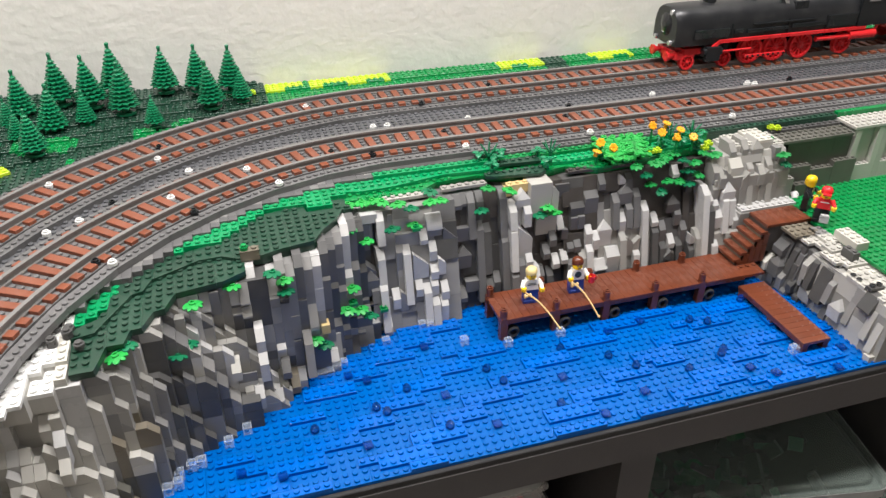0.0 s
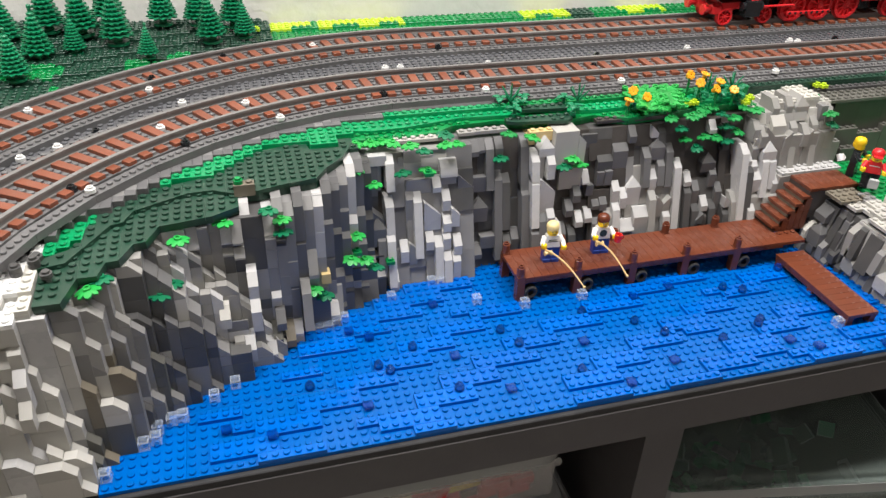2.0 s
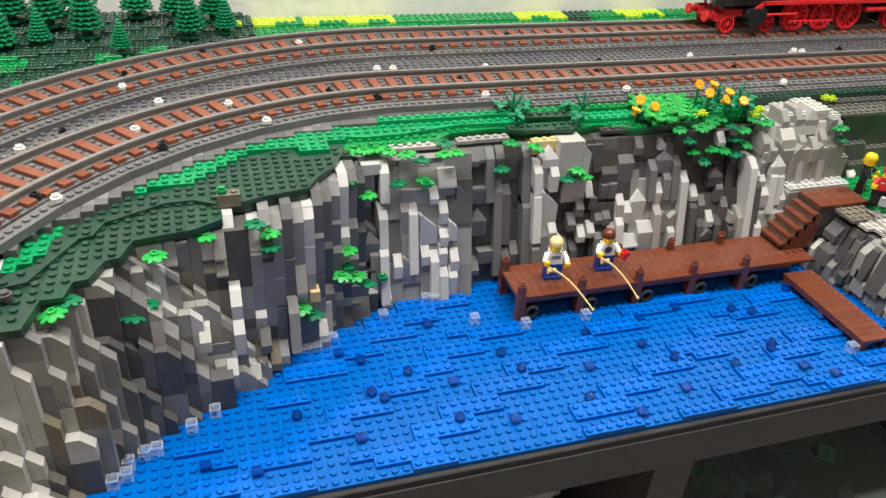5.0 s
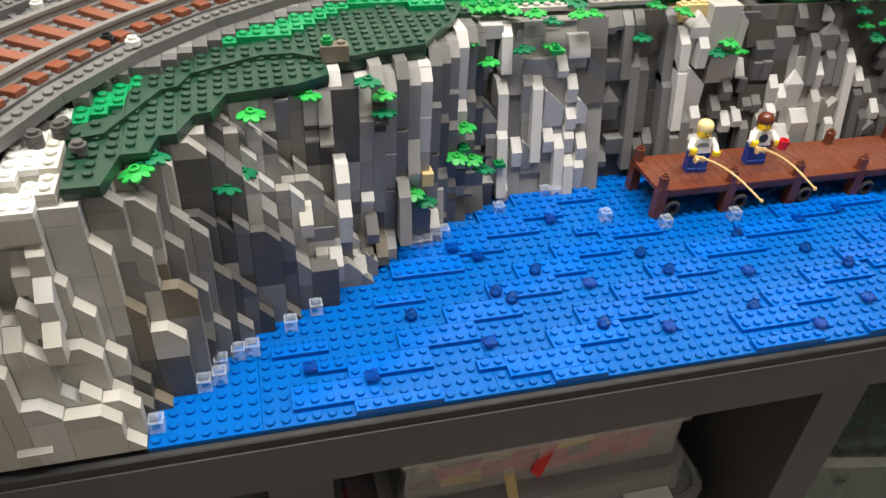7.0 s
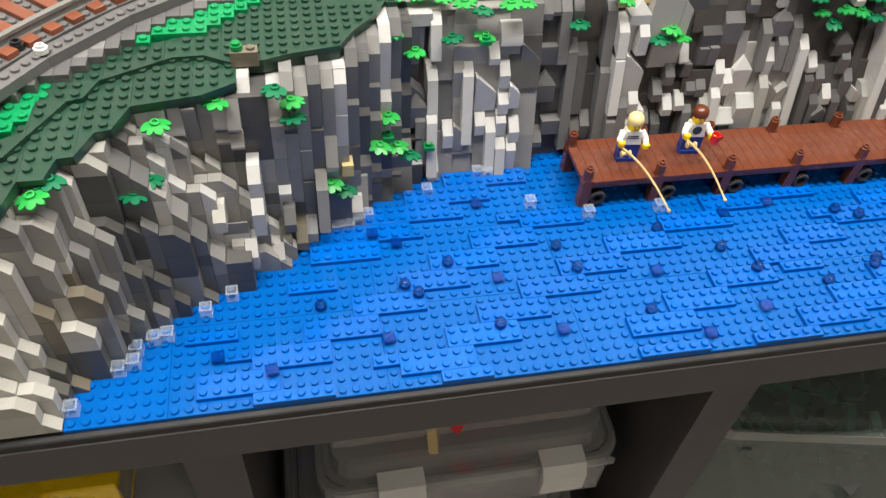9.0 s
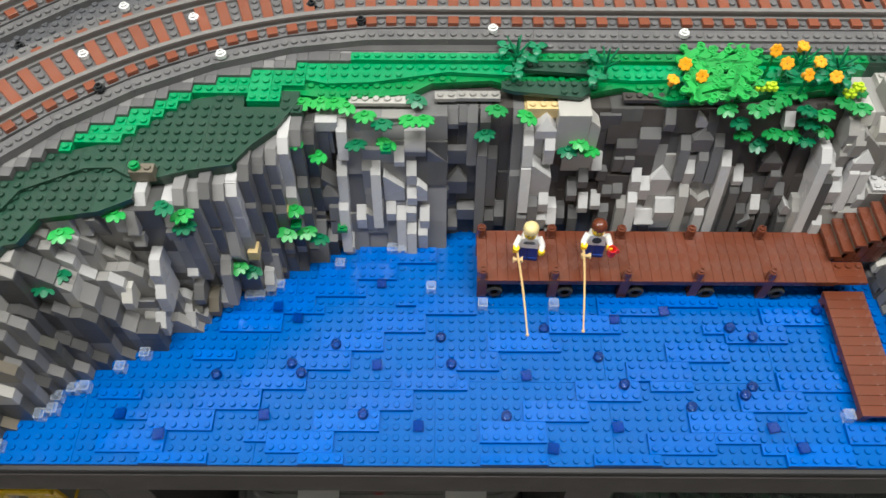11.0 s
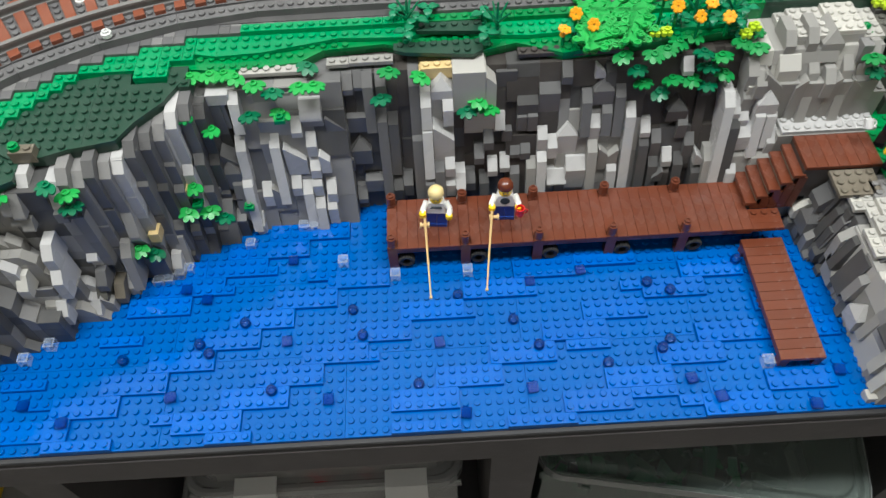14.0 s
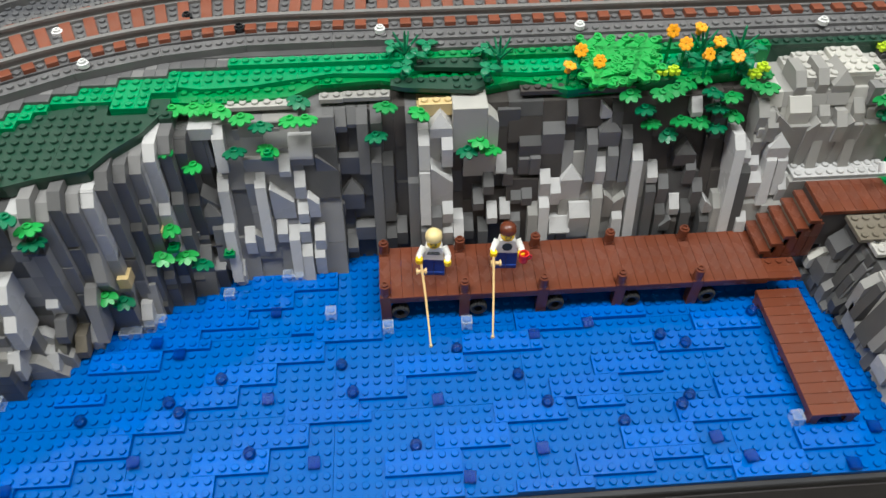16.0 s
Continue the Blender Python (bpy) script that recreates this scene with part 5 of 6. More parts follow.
# ---- ground on the far side of the dock ----
def lawn_side():
    lawn = thing("lawn", "flat bright green studded baseplate", "grass", kind="structure")
    for x0 in (46, 62, 78):
        for y0 in (-17, -1):
            w, d = 16, 16 if y0 < 0 else 14
            if y0 == -1:
                d = 14
            part("base_plate", plate_mesh(w, d, P, GREEN), lawn, (x0 * U, y0 * U, LAWN - P))
    cells = {}
    for i in range(42, 47):
        for j in range(-17, 1):
            if i + 0.5 > 42.2 + 0.5 * math.sin(j * 1.3) and not (j < -15 and i < 44):
                cells[i, j] = (WARM if (i * 3 + j) % 5 else CREAM, 0.0608 if j < -8 else 0.0640)
    top = thing("stone_ledge", "white and pale grey studded plates on the bank", "ledge", kind="structure")
    lay(top, cells, [(2, 2), (4, 1), (2, 1), (3, 2), (1, 2)], P, seed=12)
    part("block", plate_mesh(2, 4, B, CREAM), top, (45.6 * U, -6.0 * U, LAWN))
    part("block", plate_mesh(4, 3, P, OLDWARM), top, (41 * U, -0.6 * U, 0.0640))
    for k, (x, y) in enumerate(((44, -1), (44, -3), (43, -5))):
        part("block", plate_mesh(2, 2, P, WARM if k else MID), top, (x * U, y * U, 0.0640))
    part("block", plate_mesh(2, 1, P, DARK), top, (42 * U, -13 * U, 0.0608))
    part("block", plate_mesh(1, 2, B, DARK), top, (44 * U, -7.4 * U, 0.0642))
    ledge = {(i, j): (LIGHT, LAWN + P) for i in range(38, 47) for j in (7, 8)}
    lay(top, ledge, [(6, 1), (4, 1), (6, 2)], P, seed=13)
    g = Geo(); g.box(37.7 * U, 6.9 * U, -0.001, 47 * U, 9.4 * U, LAWN - 0.0001, PALE)
    part("ledge_wall", g, top)
    ring = Geo(); ring.tube([(0.0029, 0), (0.0029, 0.0003), (0.0027, 0.0004), (0.0027, 0.0008), (0.0014, 0.0008), (0.0013, 0.0004)], BLACK, None, 14)
    ring = ring.mesh("pin_hole")
    for x, y, z in ((42.5, -9.5, 0.0608), (42.5, -10.5, 0.0608), (42.5, -12.5, 0.0608 + P), (43.5, -12.5, 0.0608 + P), (42.5, -0.5, 0.0640)):
        part("open_stud", ring, top, (x * U, y * U, z + 0.0016), label="black open stud")
    # retaining walls behind the lawn
    wall = thing("stone_wall", "dark grey panelled retaining wall with studded top", "wall", kind="structure")
    for k in range(3):
        x0 = 47.5 + 4 * k
        g = Geo()
        g.box(0, 0, 0, 4 * U - 0.0002, 3 * U, 0.059, OLIVE, ch=0.0003)
        g.box(0.0002, -1.0 * U, 0, 4 * U - 0.0004, -0.0001, 0.0312 - 0.0064 * (k % 2), OLIVE, ch=0.0003)
        for i in range(4):
            g.stud((0.5 + i) * U, -0.5 * U, 0.0312 - 0.0064 * (k % 2), OLIVE)
        part("panel", g, wall, (x0 * U, 11.7 * U, LAWN))
    part("ledge", plate_mesh(3, 2, 0.0250, PALE), top, (44.4 * U, 8.95 * U, LAWN + 0.0002))
    part("ledge", plate_mesh(3, 1, 0.0150, OLIVE), top, (48 * U, 9.0 * U, LAWN + 0.0002))
    lay(wall, {(i, j): (DARK if j > 13 else OLIVE, 0.1344 if j > 13 else 0.1312) for i in range(46, 58) for j in range(11, 16)}, [(6, 2), (4, 2), (8, 2)], P, seed=15)
    pale = thing("stone_wall", "pale grey panelled retaining wall with studded top", "wall", kind="structure")
    for k in range(3):
        x0 = 58.5 + 5 * k
        g = Geo()
        g.box(0, 0, 0, 5 * U - 0.0002, 3 * U, 0.066, WARM)
        for xx in (0, 4 * U):
            g.box(xx, -0.9 * U, 0, xx + U - 0.0002, 0, 0.066, WARM)
        g.box(U, -0.9 * U, 0, 4 * U, 0, 0.02, WARM)
        for i in range(3):
            g.stud((1.5 + i) * U, -0.45 * U, 0.02, WARM)
        part("panel", g, pale, (x0 * U, 12 * U, LAWN))
    lay(pale, {(i, j): (WARM, 0.1376) for i in range(58, 73) for j in range(11, 15)}, [(6, 2), (4, 2), (8, 2)], P, seed=16)
    g = Geo(); g.box(58.2 * U, 15.1 * U, 0.06, 100 * U, 16.9 * U, 0.143, GREEN)
    part("green_backing", g, pale)
    # pale cap stones on the outcrop
    cap = thing("outcrop_cap", "pale grey studded plates topping the rock outcrop", "ledge")
    cells = {(i, j): (CREAM if 40 < i < 44 else WARM, 0.1376 if 40 < i < 44 else 0.1344 if 37 < i < 41 else 0.1312) for i in range(37, 46) for j in range(11, 16) if not (j > 14 and i > 43)}
    lay(cap, cells, [(2, 2), (4, 2), (3, 2)], P, seed=17)
    g = Geo()
    for (i, j), (m, z) in cells.items():
        g.box(i * U, j * U, 0.067, (i + 1) * U, (j + 1) * U, z - P - 0.0001, WARM)
    part("filling", g, cap)


lawn_side()


# ---- pine trees ----
def pine_meshes(h, seed):
    r, g = random.Random(seed), Geo()
    tiers = 11
    for k in range(tiers):
        f = k / (tiers - 1)
        z0 = h * (0.20 + 0.73 * f)
        rad = h * (0.275 * (1 - f) ** 0.92 + 0.035)
        n, turn = (12 if k < 8 else 8), r.random()
        v, fc = [(0, 0, z0 + h * 0.05)], []
        for lift, keep in ((-0.006, 1.0), (-0.034, 0.95)):
            for i in range(2 * n):
                a = 2 * math.pi * (i / (2 * n)) + turn
                q = rad * keep * (1.0 + r.uniform(-0.04, 0.04) if i % 2 == 0 else 0.80)
                v.append((q * math.cos(a), q * math.sin(a), z0 + h * lift - (h * 0.012 if i % 2 == 0 else 0)))
        v.append((0, 0, z0 - h * 0.02))
        for i in range(2 * n):
            j = (i + 1) % (2 * n)
            fc += [(0, 1 + i, 1 + j), (1 + i, 1 + 2 * n + i, 1 + 2 * n + j, 1 + j), (1 + 4 * n, 1 + 2 * n + j, 1 + 2 * n + i)]
        g.add(v, fc, PINEG)
    g.tube([(h * 0.035, h * 0.93), (h * 0.04, h * 0.98), (h * 0.025, h)], PINEG, None, 8)
    t = Geo()
    t.tube([(h * 0.19, 0), (h * 0.19, h * 0.05), (h * 0.08, h * 0.055), (h * 0.06, h * 0.24)], PINEG, None, 12)
    return t.mesh("trunk"), g.mesh("crown")


def trees():
    meshes = {}
    for x, y, z, h, s in ((-55.3, 36.5, 0.150, 0.036, 1), (-50.6, 45.5, 0.162, 0.060, 2), (-51.2, 38.5, 0.150, 0.056, 3), (-46.3, 44, 0.160, 0.060, 4), (-43.0, 46, 0.168, 0.062, 5),
                          (-42.0, 41.8, 0.154, 0.060, 6), (-47.0, 39.5, 0.152, 0.040, 7), (-36.4, 47.5, 0.160, 0.056, 8), (-31.6, 46.5, 0.160, 0.056, 9), (-30.0, 41.5, 0.152, 0.056, 10),
                          (-27.0, 45.5, 0.158, 0.058, 11), (-25.6, 42.8, 0.152, 0.042, 12), (-38.1, 37.0, 0.150, 0.032, 13), (-58.5, 34, 0.150, 0.042, 14), (-57, 41, 0.152, 0.036, 15),
                          (-52.6, 31.6, 0.150, 0.050, 16), (-55.4, 43.2, 0.156, 0.056, 17)):
        t = thing("pine_tree", "green moulded toy pine tree with tiered branches", "tree", (x * U, y * U, z), ((3 * s) % 5 - 2, (5 * s) % 7 - 3, 40 * s), group="pine trees by the wall")
        key = (round(h / 0.008), s % 3)
        if key not in meshes:
            meshes[key] = pine_meshes(h, s)
        part("trunk", meshes[key][0], t)
        part("crown", meshes[key][1], t)


trees()


# ---- leaves and flowers ----
def leaf_mesh(m, seed):
    """A five-lobed leaf with drooping tips and a hollow stud on its stalk end."""
    key = ("leaf", m.name, seed)
    if key in CACHE:
        return CACHE[key]
    g, half = Geo(), [(0.24, 0.44), (0.56, 0.48), (0.90, 0.30), (1.14, 0.00), (1.20, -0.28), (1.02, -0.42), (0.72, -0.38), (0.90, -0.66), (0.84, -0.92), (0.60, -0.90), (0.38, -0.70), (0.28, -1.02), (0.0, -1.20)]
    out = half + [(-x, y) for x, y in half[-2::-1]]
    rim = []
    for (xa, ya), (xb, yb) in zip(out, out[1:] + out[:1]):
        for q in (0.0, 0.5):
            x, y = xa + (xb - xa) * q, ya + (yb - ya) * q
            k = 1.0 if q == 0 else 1.03
            d = math.hypot(x, y + 0.3)
            rim.append((x * k * 0.88 * U, y * k * 0.88 * U, (0.07 - 0.09 * d * d) * U))
    n, t = len(rim), 0.0012
    v = [(0, -0.3 * U, 0.0011)] + rim + [(x, y, z - t) for x, y, z in rim] + [(0, -0.3 * U, -t)]
    f = []
    for i in range(n):
        j = (i + 1) % n
        f += [(0, 1 + j, 1 + i), (1 + i, 1 + j, 1 + n + j, 1 + n + i), (1 + 2 * n, 1 + n + i, 1 + n + j)]
    g.add(v, f, m)
    g.tube([(0.0027, -0.001), (0.0027, 0.0020), (0.0025, 0.0022), (0.0015, 0.0022), (0.0015, 0.0010)], m, None, 12)
    CACHE[key] = g.mesh("leaf")
    return CACHE[key]


def ivy():
    r = random.Random(5)
    n = [0]

    def f(m, x, y, z):
        n[0] += 1
        lab = "bright green" if m is LEAFG else "dark green"
        m = LEAFD if m is GREEN and n[0] % 3 else LEAFM if m is GREEN or x > 20 else LEAFG
        o = thing("ivy_leaf", f"{lab} lobed plastic leaf clipped to the rock", "leaf", (x * U, y * U, z * U), (r.uniform(-4, 14), r.uniform(-10, 10), r.uniform(-45, 45)), group="ivy on the cliff", me=leaf_mesh(m, 0))

    f(LEAFG, -16.2, 10.5, 16.6)
    f(LEAFG, -14.5, 10.6, 16.6)
    f(LEAFG, -13.2, 10.6, 16.6)
    f(LEAFG, -12.1, 10.1, 16.6)
    f(LEAFG, -10.4, 9.0, 16.6)
    f(LEAFG, -6.4, 8.6, 16.5)
    f(LEAFG, -5.2, 8.6, 16.5)
    f(LEAFG, -8.5, 8.2, 13.8)
    f(LEAFG, -14.7, 7.1, 13.3)
    f(LEAFG, -17.3, 4.4, 8.8)
    f(LEAFG, -18.2, 3.1, 6.7)
    f(LEAFG, -16.6, 3.9, 5.9)
    f(GREEN, -8.9, 8.6, 16.0)
    f(GREEN, -5.8, 11.0, 16.6)
    f(GREEN, -16.7, 7.1, 15.1)
    f(GREEN, -11.4, 8.1, 13.8)
    f(GREEN, -15.4, 3.9, 4.8)
    f(GREEN, 1.4, 9.9, 16.5)
    f(GREEN, 0.4, 9.5, 13.7)
    f(LEAFG, 4.3, 9.6, 15.9)
    f(LEAFG, 9.4, 9.2, 13.0)
    f(GREEN, 8.3, 9.0, 12.1)
    f(LEAFG, 10.4, 9.0, 12.1)
    f(LEAFG, 22.1, 10.1, 16.6)
    f(LEAFG, 24.9, 10.0, 16.6)
    f(GREEN, 23.6, 9.8, 15.2)
    f(LEAFG, 24.3, 9.6, 13.8)
    f(GREEN, 26.0, 9.4, 12.6)
    f(LEAFG, 27.1, 9.8, 13.8)
    f(GREEN, 28.8, 9.8, 13.6)
    f(GREEN, 30.4, 9.7, 13.0)
    f(GREEN, 30.3, 10.2, 14.7)
    f(LEAFG, 31.9, 10.0, 14.0)
    f(GREEN, 29.5, 10.3, 16.3)
    f(LEAFG, 31.3, 10.4, 15.7)
    f(GREEN, 26.2, 10.6, 16.6)
    f(LEAFG, 27.5, 11.5, 16.6)
    f(LEAFG, 29.0, 12.2, 16.6)
    f(GREEN, 33.0, 11.1, 16.6)
    f(LEAFG, 34.3, 10.4, 16.5)
    f(GREEN, 33.1, 12.6, 16.6)
    f(GREEN, 34.6, 12.5, 16.6)
    f(LEAFG, -22.7, 0.0, 5.6)
    f(GREEN, -21.5, 0.2, 4.6)
    f(GREEN, 44.6, 9.2, 15.6)
    f(GREEN, 45.2, 9.0, 14.2)
    f(GREEN, -26.3, -0.9, 16.0)
    f(LEAFG, -25.3, -0.8, 14.8)
    f(GREEN, -25.3, -1.2, 13.7)
    f(LEAFG, -34.6, -3.1, 15.2)
    f(LEAFG, -30.6, -1.1, 15.4)
    f(GREEN, -35.6, -5.0, 11.9)
    f(GREEN, -36.6, -6.0, 11.5)
    f(LEAFG, -41.3, -10.0, 15.6)
    f(GREEN, -40.4, -8.8, 15.8)


ivy()


def rock_clips():
    g = Geo()
    g.box(-0.0039, -0.0039, 0, 0.0039, 0.0039, P, GREEN, ch=0.0002)
    g.tube([(0.0027, P), (0.0027, P + 0.0020), (0.0015, P + 0.0020), (0.0015, P + 0.0006)], GREEN, None, 12)
    me = g.mesh("stud_plate")
    for x, y, row in ((-22.8, 2.0, 5.0), (-22.9, 0.7, 2.0), (-17.4, 3.9, 5.6), (-8.6, 7.6, 11.2), (-13.4, 5.6, 3.2)):
        thing("stud_plate", "dark green stud plate clipped into the rock", "toy piece", (x * U, y * U, row * B), group="stud plates in the rock", me=me)


rock_clips()


def flower_mesh():
    g = Geo()
    for k in range(7):
        a = 2 * math.pi * k / 7
        g.tube([(0.0015, 0), (0.0018, 0.0010), (0.0012, 0.0017)], ORANGE, pose(0.0033 * math.cos(a), 0.0033 * math.sin(a), 0), 8)
    g.tube([(0.0018, -0.0050), (0.0022, -0.0046), (0.0022, 0), (0.0031, 0.0003), (0.0031, 0.0014), (0.0009, 0.0014), (0.0008, 0.0004)], ORANGE, None, 12)
    return g.mesh("blossom")


def flowers():
    me = flower_mesh()
    for k, (x, y, z, h) in enumerate(((27.0, 12.6, 19.6, 3.0), (28.8, 14.5, 19.9, 3.3), (25.9, 13.4, 20.4, 3.6), (28.9, 11.8, 19.0, 2.4), (30.1, 13, 19.4, 2.6), (31.6, 12.0, 18.6, 2.0), (19.6, 12.0, 18.6, 2.0), (17.0, 11.6, 18.5, 1.8), (18.2, 13, 19.1, 2.4))):
        t = thing("flower", "orange seven-petalled plastic flower on a green stem", "flower", (x * U, y * U, (z - h) * U), group="flowers on the bank")
        g = Geo(); g.tube([(0.0012, 0), (0.0012, h * U)], GREEN, None, 8)
        part("stem", g, t)
        part("blossom", me, t, (0, 0, h * U), ((52, 8, 58, 48, 14, 40)[k % 6], (0, 12, -8)[k % 3], -25 + 17 * (k % 4)))


flowers()


def sprout_leaf(m):
    """A pointed oval leaf that droops at its tip, along +y."""
    key = ("sprout_leaf", m.name)
    if key not in CACHE:
        g, v, f = Geo(), [], []
        for q, w in ((0.0, 0.0009), (0.18, 0.0022), (0.42, 0.0033), (0.68, 0.0028), (0.88, 0.0013), (1.0, 0.0002)):
            y, z = 0.0095 * q, 0.0026 * math.sin(2.2 * q) - 0.0030 * q * q
            v += [(-w, y, z - 0.0003), (0, y, z + 0.0003), (w, y, z - 0.0003), (w, y, z - 0.0012), (-w, y, z - 0.0012)]
        for k in range(5):
            a = 5 * k
            f += [(a + q, a + (q + 1) % 5, a + 5 + (q + 1) % 5, a + 5 + q) for q in range(5)]
        f += [(4, 3, 2, 1, 0), (25, 26, 27, 28, 29)]
        g.add(v, [q[::-1] for q in f], m, None, True)
        CACHE[key] = g.mesh("leaf")
    return CACHE[key]


def sprout(x, y, z, h, turn, m):
    """A short stem with three drooping leaves round a hollow top."""
    t = thing("sprout", "green plastic plant with three drooping glossy leaves", "plant", (x * U, y * U, z), (0, 0, turn), group="plants on the bank")
    g = Geo(); g.tube([(0.0030, 0), (0.0030, 0.003), (0.0016, 0.0034), (0.0016, h), (0.0024, h + 0.0004), (0.0024, h + 0.002), (0.0014, h + 0.002), (0.0014, h + 0.0008)], m, None, 10)
    part("stem", g, t)
    for k in range(3):
        part("leaf", sprout_leaf(m), t, (0, 0, h + 0.0006), (0, 0, 120 * k))


def reed(x, y, z, h, turn, m):
    """A tuft of thin straight stalks that spread from one foot."""
    t = thing("reed_tuft", "green plastic tuft of thin straight reed stalks", "plant", (x * U, y * U, z), (0, 0, turn), group="plants on the bank")
    g = Geo(); g.tube([(0.0030, 0), (0.0030, 0.003), (0.0015, 0.0036), (0.0013, h * 0.45)], m, None, 10)
    part("foot", g, t)
    for k, (lean, low) in enumerate(((0, 0.40), (34, 0.36), (40, 0.30), (36, 0.38), (42, 0.28), (38, 0.34))):
        g = Geo(); g.tube([(0.0010, 0), (0.0009, h * 0.45), (0.0005, h * 0.62)], m, None, 7)
        part("stalk", g, t, (0, 0, h * low), (lean, 0, 72 * k))


def spray(x, y, z, turn, tip):
    """A flat moulded branch: a stem with forked side shoots that end in hollow studs."""
    t = thing("bush", "bright green plastic branch with round hollow ends", "bush", (x * U, y * U, z), (tip, 0, turn), group="plants on the bank")
    g = Geo()
    ring = [(0.0029, 0.0), (0.0029, 0.0024), (0.0017, 0.0024), (0.0016, 0.0012)]

    def shoot(x0, y0, x1, y1, w0, w1, stud=True):
        a = math.hypot(x1 - x0, y1 - y0)
        q = Matrix.Translation((x0 * U, y0 * U, 0)) @ Matrix.Rotation(math.atan2(y1 - y0, x1 - x0), 4, "Z")
        g.plan([(0, -w0), (a * U, -w1), (a * U, w1), (0, w0)], 0, 0.0017, LEAFG, q)
        if stud:
            g.tube(ring, LEAFG, pose(x1 * U, y1 * U, 0), 12)

    shoot(-3.8, 0, 3.4, 0, 0.0024, 0.0016)
    for k, bx in enumerate((-3.2, -1.9, -0.6, 0.8, 2.0)):
        for s in (-1, 1):
            f = 1.1 - 0.06 * k
            ex, ey = bx + 1.1 * f + 0.15 * s, s * 1.25 * f
            shoot(bx + 0.3 * s, 0, ex + 0.3 * s, ey, 0.0036, 0.0018)
            if k % 2 == 0:
                shoot(bx + 0.5 * f, s * 0.55 * f, bx + 0.1 * f, s * 1.15 * f, 0.0024, 0.0016)
    part("branch", g, t)


for x, y, z, turn, tip in ((21.7, 14.5, 0.1440, -5, 10), (21.8, 11.7, 0.1410, 6, 16), (20.2, 13.0, 0.1432, 68, 6), (23.4, 13.3, 0.1436, -112, 5)):
    spray(x, y, z, turn, tip)
for k, (x, y, h) in enumerate(((2.3, 15.9, 0.0095), (3.1, 13.0, 0.0085), (4.1, 14.5, 0.0095), (5.2, 15.9, 0.0095), (10.1, 14.8, 0.0095), (10.2, 12.2, 0.0085), (18.4, 12.3, 0.005),
                                (27.6, 13.2, 0.008), (30.4, 12.8, 0.008), (31.5, 14.2, 0.010), (33.6, 13.4, 0.010), (32.6, 12.4, 0.007))):
    sprout(x, y, 0.1366, h, 35 + 47 * k, PINEG)
for k, (x, y) in enumerate(((3.3, 14.9), (11.3, 13.5), (32.4, 13.6), (29.2, 13.9))):
    reed(x, y, 0.1366, 0.026, 20 + 31 * k, PINEG)


def lime_studs():
    g = Geo()
    for k in range(4):
        g.tube([(0.0019, 0), (0.0019, 0.0030)], LIME, pose((0.0021 if k % 2 else -0.0021), (0.0021 if k < 2 else -0.0021), 0), 10)
    g.tube([(0.0024, 0), (0.0024, 0.0048), (0.0015, 0.0048), (0.0014, 0.0036)], LIME, None, 12)
    me = g.mesh("flower_stud")
    for x, y, z in ((25.2, 12.0, 0.1376), (26.3, 12.0, 0.1376), (33.4, 11.6, 0.1344), (34.2, 12.0, 0.1376), (46.3, 14.6, 0.1360), (47.0, 14.2, 0.1360), (-24, 45.5, 0.152)):
        thing("flower_stud", "small lime-yellow plastic stud flower on the grass", "flower", (x * U, y * U, z), group="lime stud flowers", me=me)
    for k in range(4):
        g = Geo(); g.tube([(0.0036, 0), (0.0030, 0.004), (0.0012, 0.0055)], GREEN, None, 9)
        thing("seedling", "small green plastic sprout in the rock", "plant", ((44.5 + 0.4 * (k % 2)) * U, (12.2 - 0.5 * k) * U, 0.131 - 0.005 * k), (20, 0, 0), group="sprouts in the outcrop", me=g)


lime_studs()
thing("lime_plate", "lime green studded plate at the forest edge", "plate", (-58.4 * U, 25.2 * U, 0.1462), (0, 0, 32), me=plate_mesh(4, 2, P, LIME))


# ---- loose studs on the ballast ----
def ballast_studs():
    g = Geo(); g.tube([(0.0038, 0), (0.0038, 0.0030), (0.0025, 0.0031), (0.0025, 0.0048), (0.0016, 0.0048), (0.0016, 0.0032)], WHITE, None, 14)
    white = g.mesh("round_plate")
    g = Geo(); g.tube([(0.0038, 0), (0.0038, 0.0030), (0.0025, 0.0031), (0.0025, 0.0048), (0.0016, 0.0048), (0.0016, 0.0032)], BLACK, None, 14)
    black = g.mesh("round_plate")
    for me, lab, pts in (
        (white, "white", ((-49.0, 10.8), (-45.6, 11.4), (-36.0, 14.2), (-49.9, 21.8), (-37.6, 25.7), (-33.9, 20.9), (-27.0, 19.4), (-23.6, 14.4), (-8.8, 29.5), (-6.8, 29.4), (-17.0, 38.5), (5.0, 28.6), (1.2, 18.1), (19.0, 17.6), (35.6, 29.6), (41.1, 16.9), (51.7, 28.2), (52.6, 27.6), (52.2, 29.0), (-41.6, 1.4))),
        (black, "black", ((-51.5, 1.0), (-42.6, 16.0), (-37.5, 29.5), (-28.9, 36.0), (-33.5, 10.0), (-43.2, 2.0), (-16.1, 21.4), (-11.2, 19.1), (-0.2, 34.8), (-0.2, 23.4), (11.9, 39.2), (20.3, 27.4), (18.0, 23.6), (41.9, 28.3), (37.6, 22.6), (59.3, 27.8)))):
        for x, y in pts:
            thing("round_plate", f"{lab} round toy plate lying on the ballast", "toy piece", (x * U, y * U, BALLAST_Z + (0.0018 - P if arc_dist(x, y, CX1, YT1, R1) > 5.6 and arc_dist(x, y, CX2, YT2, R2) < -5.6 else P + 0.0002)), group="loose round plates", me=me)


ballast_studs()


